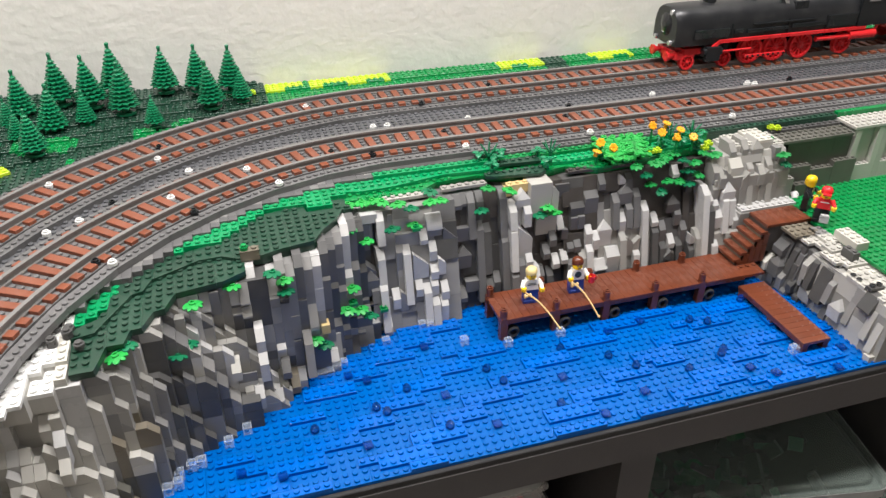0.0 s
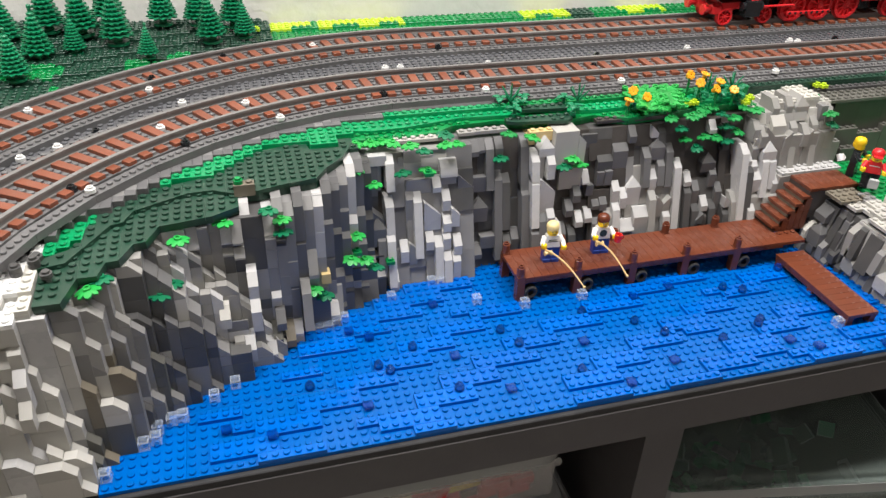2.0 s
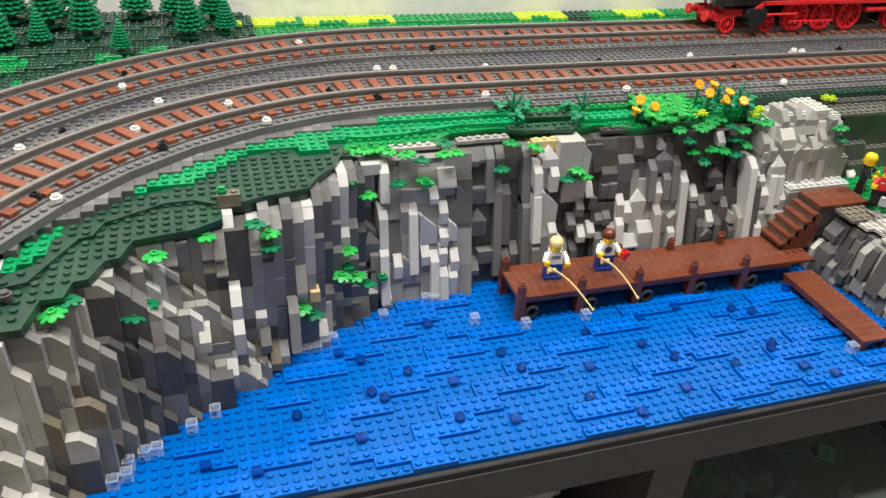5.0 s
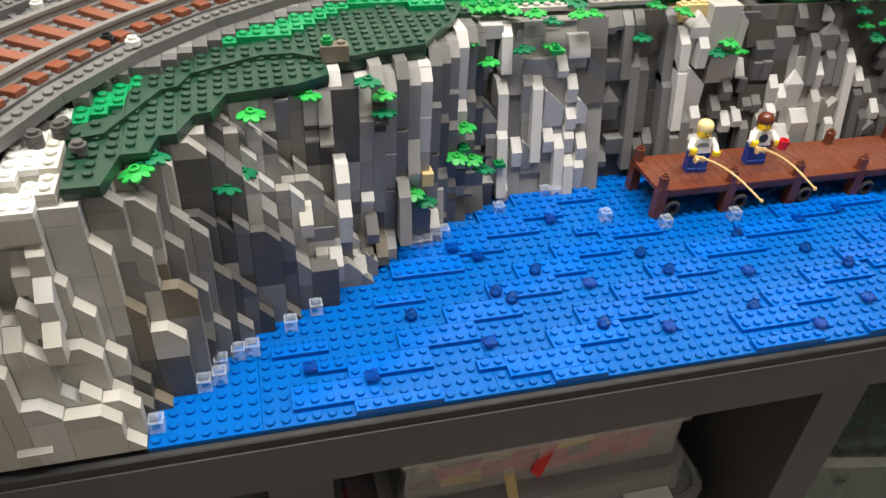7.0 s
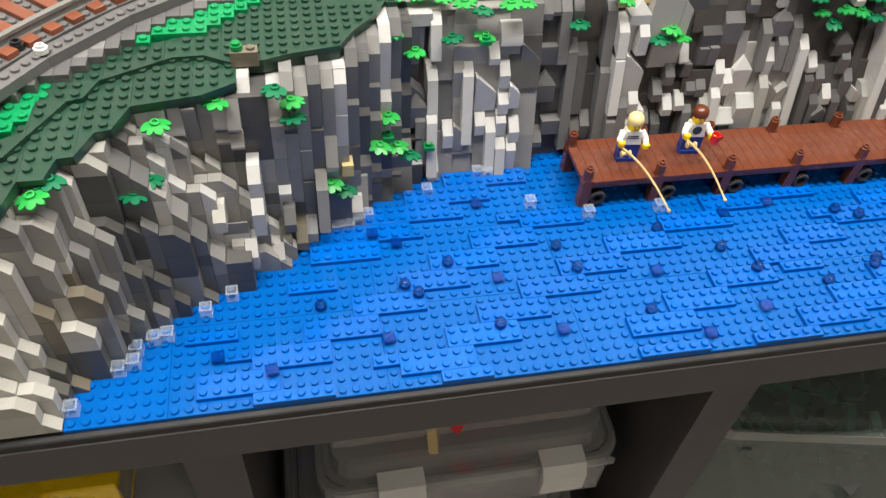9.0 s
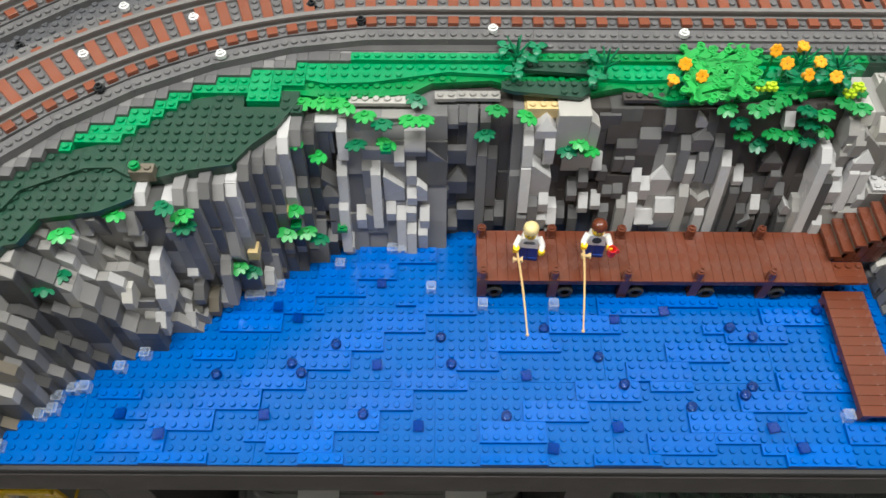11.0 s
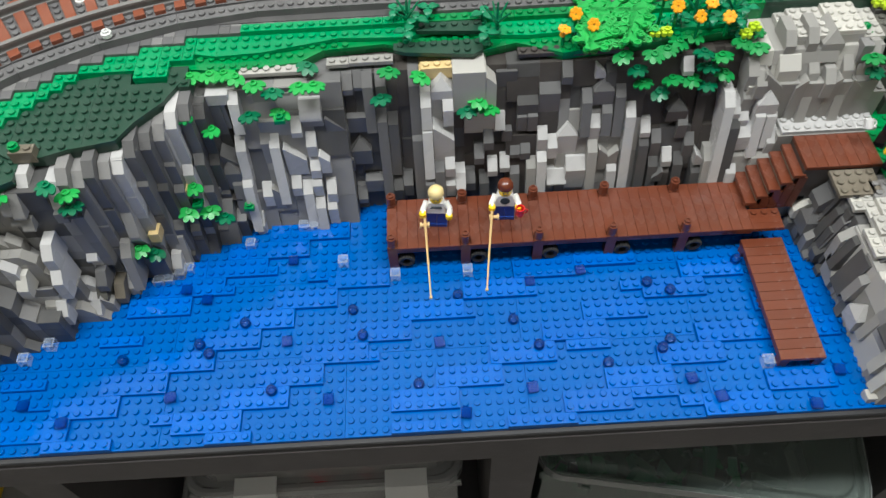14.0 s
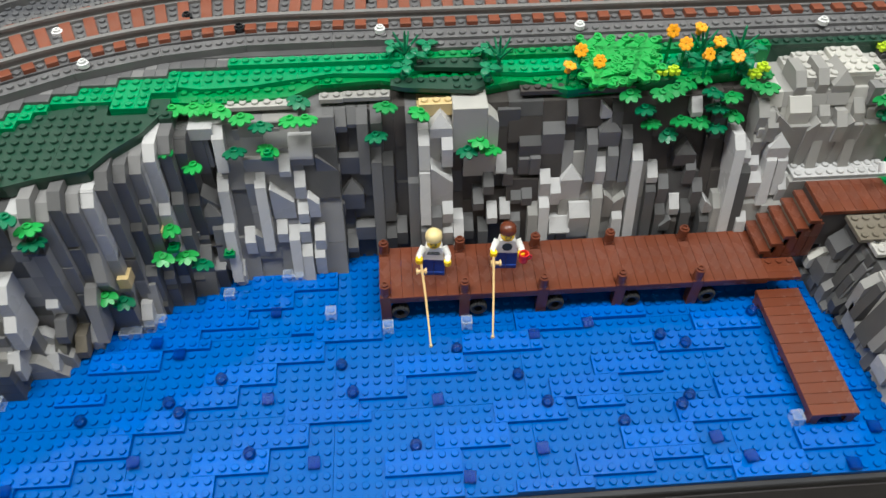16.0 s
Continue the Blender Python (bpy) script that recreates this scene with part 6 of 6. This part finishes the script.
def headland_rounds():
    g = Geo(); g.tube([(0.0038, 0), (0.0039, 0.0004), (0.0039, 0.0030), (0.0025, 0.0031), (0.0025, 0.0048), (0.0, 0.0048)], DARK, None, 16)
    me = g.mesh("round_plate")
    for x, y, n in ((-47.2, -7.0, 1), (-46.4, -6.3, 1), (-46.4, -8.5, 2), (-45.2, -6.5, 1), (-45.2, -7.6, 2), (-44.1, -9.3, 1)):
        for k in range(n):
            thing("round_plate", "dark grey round toy plate on the headland", "toy piece", (x * U, y * U, 0.1346 + k * P), group="round plates on the headland", me=me)


headland_rounds()


# ---- small figures and what they hold ----
def limb(g, a, b, r0, r1, m, n=10):
    a, b = Vector(a), Vector(b)
    q = (b - a).to_track_quat("Z", "Y").to_matrix().to_4x4()
    g.tube([(r0, 0), (r1, (b - a).length)], m, Matrix.Translation(a) @ q, n)


def figure(label, x, y, z, turn, legs, body, arms, hair, cap=False, reach=(0.2, 0.2), mark=None):
    """A blocky toy figure facing -y before it is turned, as one plain shape."""
    g = Geo()
    for sx in (-1, 1):
        x0 = 0.0002 if sx > 0 else -0.0077
        g.prism([(-0.0040, 0), (0.0036, 0), (0.0036, 0.0105), (0.0, 0.0122), (-0.0030, 0.0105), (-0.0034, 0.0030), (-0.0040, 0.0026)], x0, x0 + 0.0075, legs)
    g.box(-0.0077, -0.0032, 0.0108, 0.0077, 0.0032, 0.0136, legs)
    v = [(-0.0077, -0.0036, 0.0137), (0.0077, -0.0036, 0.0137), (0.0077, 0.0036, 0.0137), (-0.0077, 0.0036, 0.0137),
         (-0.0054, -0.0034, 0.0258), (0.0054, -0.0034, 0.0258), (0.0054, 0.0034, 0.0258), (-0.0054, 0.0034, 0.0258)]
    g.add(v, [(3, 2, 1, 0), (4, 5, 6, 7), (0, 1, 5, 4), (1, 2, 6, 5), (2, 3, 7, 6), (3, 0, 4, 7)], body)
    for sx, out in ((-1, reach[0]), (1, reach[1])):
        sh, el = (sx * 0.0070, 0, 0.0238), (sx * 0.0100, -0.0030 - 0.003 * out, 0.0190)
        hd = (sx * 0.0098, -0.0075 - 0.003 * out, 0.0158 + 0.006 * out)
        limb(g, sh, el, 0.0026, 0.0024, arms)
        limb(g, el, hd, 0.0024, 0.0020, arms)
        g.tube([(0.0026, -0.0018), (0.0028, 0), (0.0026, 0.0018)], YELLOW, Matrix.Translation(hd), 10)
    g.tube([(0.0030, 0.0256), (0.0048, 0.0266), (0.0051, 0.0278), (0.0051, 0.0335), (0.0046, 0.0348), (0.0024, 0.0352), (0.0024, 0.0368)], YELLOW, None, 16)
    if hair:
        rings = [(0.0056, 0.0310), (0.0061, 0.0330), (0.0058, 0.0358), (0.0044, 0.0378), (0.0020, 0.0386)]
        g.tube(rings, hair, pose(0, 0.0007, 0), 16)
        g.tube([(0.0050, 0.0280), (0.0056, 0.0315)], hair, pose(0, 0.0016, 0), 14)
        if cap:
            g.box(-0.0040, -0.0098, 0.0322, 0.0040, -0.0040, 0.0332, hair)
    for sx in (-1, 1):
        g.box(sx * 0.0016 - 0.0005, -0.00535, 0.0305, sx * 0.0016 + 0.0005, -0.0048, 0.0315, PRINT)
    g.box(-0.0014, -0.00535, 0.0283, 0.0014, -0.0049, 0.0287, PRINT)
    if mark == "bars":
        g.box(-0.0040, -0.00385, 0.0212, 0.0040, -0.0033, 0.0219, PRINT)
        g.box(-0.0046, -0.00390, 0.0196, 0.0046, -0.0033, 0.0203, PRINT)
    elif mark == "disc":
        g.tube([(0.0036, 0), (0.0036, 0.0006)], PRINT, pose(0, -0.0034, 0.0200, 90, 0, 0), 16)
    elif mark == "stripe":
        g.box(-0.0046, -0.00385, 0.0212, 0.0046, -0.0033, 0.0220, WHITE)
    elif mark == "chest":
        g.box(-0.0030, -0.00385, 0.0200, 0.0030, -0.0033, 0.0230, TAN)
    g.v = [(vx, vy, vz * 1.17 if vz <= 0.01361 else vz + 0.0023) for vx, vy, vz in g.v]
    thing("toy_figure", label, "figure", (x * U, y * U, z + 0.0002), (0, 0, turn), group="toy figures", me=g)


def fishing_rod(x, y, z, tip):
    t = thing("fishing_rod", "tan plastic fishing rod held over the water", "fishing rod", (x * U, y * U, z * U), group="fishing rods")
    a, b = Vector((0, 0.6 * U, -0.5 * U)), Vector([(q - p) * U for p, q in zip((x, y, z), tip)])
    g, n = Geo(), 12
    pts = [a.lerp(b, i / n) + Vector((0, 0, 0.006 * math.sin(math.pi * i / n))) for i in range(n + 1)]
    for p, q, k in zip(pts, pts[1:], range(n)):
        limb(g, p, q, 0.00104 - 0.00004 * k, 0.00100 - 0.00004 * k, RODM, 8)
    g.tube([(0.0009, -0.001), (0.0013, 0), (0.0009, 0.001)], RODM, Matrix.Translation(b), 8)
    part("rod", g, t)
    g = Geo(); g.tube([(0.0024, -0.0036), (0.0024, -0.0024), (0.0014, -0.0022), (0.0014, 0.0022), (0.0024, 0.0024), (0.0024, 0.0036)], RODM, pose(0, -0.008, -0.001, 0, 90, 0), 12)
    part("reel", g, t)


def cup(label, m, x, y, z, r, h, tilt=(0, 0, 0)):
    g = Geo()
    g.tube([(r * 0.9, 0), (r, h), (r * 0.84, h), (r * 0.78, h * 0.15)], m, None, 14)
    c = thing("cup", label, "cup", (x * U, y * U, z * U), tilt, me=g)
    g = Geo()
    n, v, fc = 8, [], []
    for i in range(n + 1):
        a = math.pi * i / n
        for k in range(6):
            b = 2 * math.pi * k / 6
            d = 0.0022 + 0.0006 * math.cos(b)
            v.append((r * 0.92 + d * math.sin(a), 0.0006 * math.sin(b), h * 0.5 - d * math.cos(a)))
    for i in range(n):
        for k in range(6):
            q = (k + 1) % 6
            fc.append((6 * i + k, 6 * i + q, 6 * i + 6 + q, 6 * i + 6 + k))
    g.add(v, fc, m)
    part("handle", g, c)


figure("blond toy figure in white shirt and blue trousers fishing", 4.95, 2.9, DECK, -6, BLUE, SHIRT, SHIRT, BLOND, mark="bars", reach=(0.6, 0))
figure("brown-haired toy figure in white shirt holding a red cup", 11.45, 3.3, DECK, -4, BLUE, SHIRT, SHIRT, HAIR, mark="disc", reach=(0.6, 0.5))
figure("toy figure in black jacket with yellow cap on the lawn", 47.0, 5.3, LAWN + 0.0016, 35, BLACK, BLACK, BLACK, YELLOW, mark="chest", reach=(0.6, 0.2))
figure("toy figure in red jacket and red cap on the lawn", 46.6, 1.9, LAWN + 0.0016, -40, BLACK, RED, RED, RED, cap=True, mark="stripe", reach=(0.5, 0.4))
fishing_rod(3.75, 1.9, 5.7, (4.03, -7.83, 6.9))
fishing_rod(10.25, 2.3, 5.8, (8.81, -7.75, 7.5))
cup("red plastic cup in the figure's grip", RED, 12.7, 1.6, 5.5, 0.0036, 0.0075)
cup("white plastic cup held by the dark figure", WHITE, 44.5, 5.0, 10.9, 0.0036, 0.0070, (-35, 0, 0))
g = Geo(); g.box(-0.0045, -0.0016, 0, 0.0045, 0.0016, 0.0075, BOXSOLID, ch=0.0004); g.stud(-0.002, 0, 0.0075, BOXSOLID); g.stud(0.002, 0, 0.0075, BOXSOLID)
thing("toolbox", "small grey plastic case carried by the red figure", "case", (45.75 * U, 0.35 * U, 9.3 * U), (0, 0, -40), me=g)


# ---- locomotive ----
def wheel(parent, x, y, z, r, spokes, m=RED, name="wheel"):
    g = Geo()
    t = pose(0, 0, 0, 90, 0, 0)
    g.tube([(r * 0.80, 0.0002), (r * 1.06, 0), (r * 1.06, 0.0012), (r, 0.0016), (r, 0.0060), (r * 0.8, 0.0060)], m, t, 28, (False, False))
    g.tube([(r * 0.8, 0.0060), (r * 0.8, 0.0002)], m, t, 28, (False, False))
    g.tube([(r * 0.18, 0.0002), (r * 0.18, 0.0066), (r * 0.1, 0.0070)], m, t, 14)
    g.tube([(r * 0.82, 0.0012), (r * 0.82, 0.0020)], m, t, 28)
    w = part(name, g, parent, (x, y, z))
    g = Geo(); g.box(-r * 0.05, -0.0052, 0, r * 0.05, -0.0020, r * 0.84, m)
    spoke = g.mesh("spoke")
    for k in range(spokes):
        part("spoke", spoke, w, (0, 0, 0), (0, 360 * k / spokes, 0))


def lying(g, x0, x1, y, z, rings, m, n=28):
    """A round body along x; rings of (radius, share of the length)."""
    g.tube([(r, f * (x1 - x0)) for r, f in rings], m, Matrix.Translation((x0, y, z)) @ Matrix.Rotation(math.pi / 2, 4, "Y"), n)


def locomotive():
    y0, zr = YT2 * U, BALLAST_Z + P + 0.0078
    t = thing("steam_locomotive", "black and red toy steam locomotive on the rear track", "locomotive", (4.2 * U, -0.003, -0.0030))
    g = Geo()
    lying(g, 37.6 * U, 38.1 * U, y0, 0.2110, [(0.004, 0), (0.0130, 0.45), (0.0150, 1)], BLACK)
    part("smokebox_door", g, t)
    for s in (-1, 1):
        g = Geo(); lying(g, 0, 0.006, 0, 0, [(0.0032, 0), (0.0036, 0.3), (0.0036, 1)], CHROME, 16)
        part("headlamp", g, t, (37.6 * U, y0 + s * 0.017, 0.1910), label="silver lamp")
        g = Geo(); lying(g, 0, 0.040, 0, 0, [(0.0062, 0), (0.0062, 0.07), (0.0034, 0.08), (0.0034, 0.30), (0.0060, 0.32), (0.0060, 1)], RED, 16)
        part("buffer", g, t, (37.4 * U, y0 + s * 0.017, 0.1735))
    # smooth casing over the boiler
    g = Geo()
    low = 0.1878
    arch = [(0.0286, low), (0.0290, 0.2040), (0.0284, 0.2140), (0.0262, 0.2225), (0.0220, 0.2292), (0.0150, 0.2336), (0.0080, 0.2352), (0.0, 0.2358)]
    arch = arch + [(-a, z) for a, z in arch[-2::-1]]
    n, v = len(arch), []
    for x, k in ((38.0, 0.90), (38.25, 0.95), (38.9, 0.99), (40.0, 1.0), (73.2, 1.0)):
        v += [(x * U, y0 + a * k, low + (z - low) * (0.5 + 0.5 * k)) for a, z in arch]
    g.add(v, [(n * q + i, n * q + i + 1, n * q + n + i + 1, n * q + n + i) for q in range(4) for i in range(n - 1)] + [tuple(range(n))[::-1], tuple(range(4 * n, 5 * n))], CASING, None, True)
    part("boiler_casing", g, t)
    for x0, x1, z0, z1 in ((41.2, 47.6, 0.1960, 0.2080), (48.6, 50.2, 0.2000, 0.2050), (51.0, 58.8, 0.1990, 0.2036), (59.6, 66.4, 0.2000, 0.2052), (52.0, 64.0, 0.2085, 0.2105), (66.8, 72.6, 0.1960, 0.2120)):
        g = Geo(); g.box(x0 * U, y0 - 0.0312, z0, x1 * U, y0 - 0.0284, z1, BLACK, ch=0.0006)
        part("side_box", g, t)
    for x in (48.1, 58.9, 66.5):
        g = Geo(); g.box(x * U, y0 - 0.0303, 0.1935, x * U + 0.0010, y0 - 0.0284, 0.2120, BLACK)
        part("seam", g, t)
    g = Geo(); lying(g, 0, 0.005, 0, 0, [(0.0032, 0), (0.0036, 0.3), (0.0036, 1)], CHROME, 16)
    part("headlamp", g, t, (37.75 * U, y0 - 0.012, 0.2285), label="silver lamp")
    g = Geo(); g.box(39 * U, y0 - 0.024, 0.169, 40.2 * U, y0 + 0.024, 0.178, RED, ch=0.0008)
    g.prism([(-0.024, 0), (0.024, 0), (0.021, 0.007), (-0.021, 0.007)], 0, 4 * U, RED, Matrix.Translation((40.4 * U, y0, 0.1745)))
    part("buffer_beam", g, t)
    g = Geo(); g.box(46 * U, y0 - 0.031, 0.1885, 75 * U, y0 + 0.031, 0.1930, RED, ch=0.0005)
    v = Matrix.Translation((43.6 * U, 0, 0)) 
    for s in (-1, 1):
        g.add([(0, y0 + s * 0.031, 0.178), (0.004, y0 + s * 0.031, 0.176), (0.022, y0 + s * 0.031, 0.1885), (0.020, y0 + s * 0.031, 0.193), (0, y0 + s * 0.028, 0.178), (0.004, y0 + s * 0.028, 0.176), (0.022, y0 + s * 0.028, 0.1885), (0.020, y0 + s * 0.028, 0.193)],
              [(0, 1, 2, 3), (7, 6, 5, 4), (0, 4, 5, 1), (1, 5, 6, 2), (2, 6, 7, 3), (3, 7, 4, 0)], RED, v)
    part("running_board", g, t)
    g = Geo(); g.box(44 * U, y0 - 0.012, zr + 0.008, 76 * U, y0 + 0.012, 0.1884, BLACK)
    part("frame", g, t)
    g = Geo(); g.box(43.8 * U, y0 - 0.033, 0.1660, 46.4 * U, y0 - 0.0125, 0.1850, BLACK, ch=0.001)
    lying(g, 43.4 * U, 46.8 * U, y0 - 0.027, 0.1775, [(0.0055, 0), (0.0060, 1)], BLACK, 18)
    part("cylinder", g, t)
    g = Geo(); lying(g, 46.4 * U, 52.5 * U, y0 - 0.029, 0.1770, [(0.0014, 0), (0.0014, 1)], RED, 10)
    g.box(51.6 * U, y0 - 0.0305, 0.1655, 59.4 * U, y0 - 0.0280, 0.1690, RED, ch=0.0005)
    for k in range(8):
        g.tube([(0.0016, 0), (0.0016, 0.0008)], BLACK, pose((52.0 + k) * U, y0 - 0.0305, 0.1672, 90, 0, 0), 10)
    part("side_rod", g, t)
    for x in (53.0, 57.9, 63.0):
        wheel(t, x * U, y0 - 0.0185, zr + 0.0178, 0.0178, 12, name="driving_wheel")
        wheel(t, x * U, y0 + 0.0245, zr + 0.0178, 0.0178, 12, name="driving_wheel")
    for x in (41.1, 48.1, 71.6):
        r = 0.0100 if x < 60 else 0.0140
        wheel(t, x * U, y0 - 0.0185, zr + r, r, 8)
        wheel(t, x * U, y0 + 0.0245, zr + r, r, 8)
    g = Geo(); lying(g, 72.0 * U, 77.4 * U, y0 - 0.027, 0.181, [(0.0062, 0), (0.0062, 1)], RED, 18)
    lying(g, 65.4 * U, 72.0 * U, y0 - 0.027, 0.180, [(0.0034, 0), (0.0034, 1)], RED, 14)
    part("trailing_frame", g, t)
    g = Geo()
    g.box(73 * U, y0 - 0.031, 0.1931, 81 * U, y0 + 0.031, 0.252, BLACK, ch=0.001)
    part("cab", g, t)
    for x in (74.2, 77.4):
        g = Geo(); g.box(0, 0, 0, 2.2 * U, 0.001, 0.014, CHROME)
        part("cab_window", g, t, (x * U, y0 - 0.0321, 0.226))
    for x, r, h in ((45.5, 0.0085, 0.020), (53.5, 0.010, 0.009), (61.0, 0.010, 0.011)):
        g = Geo(); g.tube([(r, 0), (r, h * 0.7), (r * 0.86, h)], BLACK, None, 20)
        part("dome" if h < 0.015 else "chimney", g, t, (x * U, y0, 0.2330))
    g = Geo()
    g.box(0, -0.003, 0, 0.016, 0.003, 0.005, CHROME, pose(57.6 * U, y0 - 0.018, 0.238, 0, 50, 0), 0.0006)
    g.box(60 * U, y0 - 0.026, 0.222, 62.5 * U, y0 - 0.018, 0.233, BLACK, ch=0.001)
    part("pipework", g, t, label="black pipes and a silver valve")
    d = thing("tender", "black and red toy coal tender behind the locomotive", "tender", (4.2 * U, 0, 0))
    g = Geo(); g.box(82.5 * U, y0 - 0.031, 0.190, 110 * U, y0 + 0.031, 0.240, BLACK, ch=0.001)
    part("body", g, d)
    g = Geo(); g.box(82 * U, y0 - 0.028, 0.178, 110 * U, y0 + 0.028, 0.1899, RED, ch=0.0006)
    part("frame", g, d)
    for x in (86, 92, 98, 104):
        wheel(d, x * U, y0 - 0.0185, zr + 0.0125, 0.0125, 8)
        wheel(d, x * U, y0 + 0.0245, zr + 0.0125, 0.0125, 8)


locomotive()

# ---- boxes in the cabinet ----
MIXED = [MID, PALE, DARK, SLATE, SLATE, BLUE, LIGHT, RED]
FULL = [RED, RED, RED, RED, RED, RED, TAN, OLIVE, OLIVE, YELLOW, MID, BROWN]
storage_box("shallow clear plastic box full of red and tan bricks", -0.197, -0.073, -0.1835, 0.222, 0.27, 0.052, FULL, BOXPL=BOXTHIN, packed=True, lift=0.014)
storage_box("wide clear plastic box with white latches", -0.206, -0.098, -0.2790, 0.250, 0.30, 0.062, MIXED, latch=2)
storage_box("wide clear plastic box with dark grey latches", -0.238, -0.104, -0.3838, 0.256, 0.31, 0.074, MIXED, latch=2, clip=DARK)
GREENS = [DKGRN, DKGRN, GREEN, PINEG, BLACK, DARK]
storage_box("large clear plastic box of dark green bricks standing askew", 0.122, -0.110, -0.3838, 0.27, 0.20, 0.210, GREENS, BOXPL=BOXSMOKE, turn=-10.7, lift=0.014)
storage_box("large clear plastic box of green plates", 0.475, -0.130, -0.3838, 0.22, 0.34, 0.210, GREENS, BOXPL=BOXSMOKE, lift=0.014)


def organiser():
    o = thing("drawer_organiser", "yellow and clear plastic small-parts organiser trays stacked askew", "organiser", (-0.52, -0.130, -0.3838))
    for k in range(5):
        x, z, w = 0.006 * (k % 2), 0.0632 * k, 0.182 if k == 4 else 0.222
        m = YELLOW if k == 4 else BOXPL
        g = Geo(); g.box(0, 0, 0, w, 0.24, 0.005, m, ch=0.001)
        g.box(0, 0, 0.0052, w, 0.0025, 0.050, m, ch=0.0006)
        g.box(0, 0.0026, 0.0052, 0.0025, 0.24, 0.050, BOXPL); g.box(w - 0.0025, 0.0026, 0.0052, w, 0.24, 0.050, BOXPL)
        for q in (0.16, 0.80):
            g.box(w * q, -0.004, 0.002, w * q + 0.008, -0.0002, 0.048, BOXRIM, ch=0.001)
        part("tray", g, o, (x, -0.004 * (k % 2), z))
        g = Geo(); g.box(-0.004, -0.006, 0.0502, w + 0.004, 0.24, 0.057, m, ch=0.0015)
        part("lid", g, o, (x, -0.004 * (k % 2), z))
        if k != 3:
            g = Geo(); g.box(w * 0.22, -0.012, 0.040, w * 0.78, -0.0062, 0.060, YELLOW, ch=0.002)
            part("latch", g, o, (x, -0.004 * (k % 2), z), label="bright yellow latch")
        g = Geo()
        r = random.Random(k)
        for q in range(40):
            g.box(0, 0, 0, 2 * U, U, B, r.choice((MID, BLACK, DARK, YELLOW, BROWN)), pose(r.uniform(0.01, 0.18), r.uniform(0.02, 0.2), r.uniform(0.007, 0.018), r.uniform(-30, 30), 0, r.uniform(0, 360)))
        tagged(part("loose_bricks", g, o, (x, -0.004 * (k % 2), z), label="jumble of small grey bricks"), kind="stuff")


organiser()
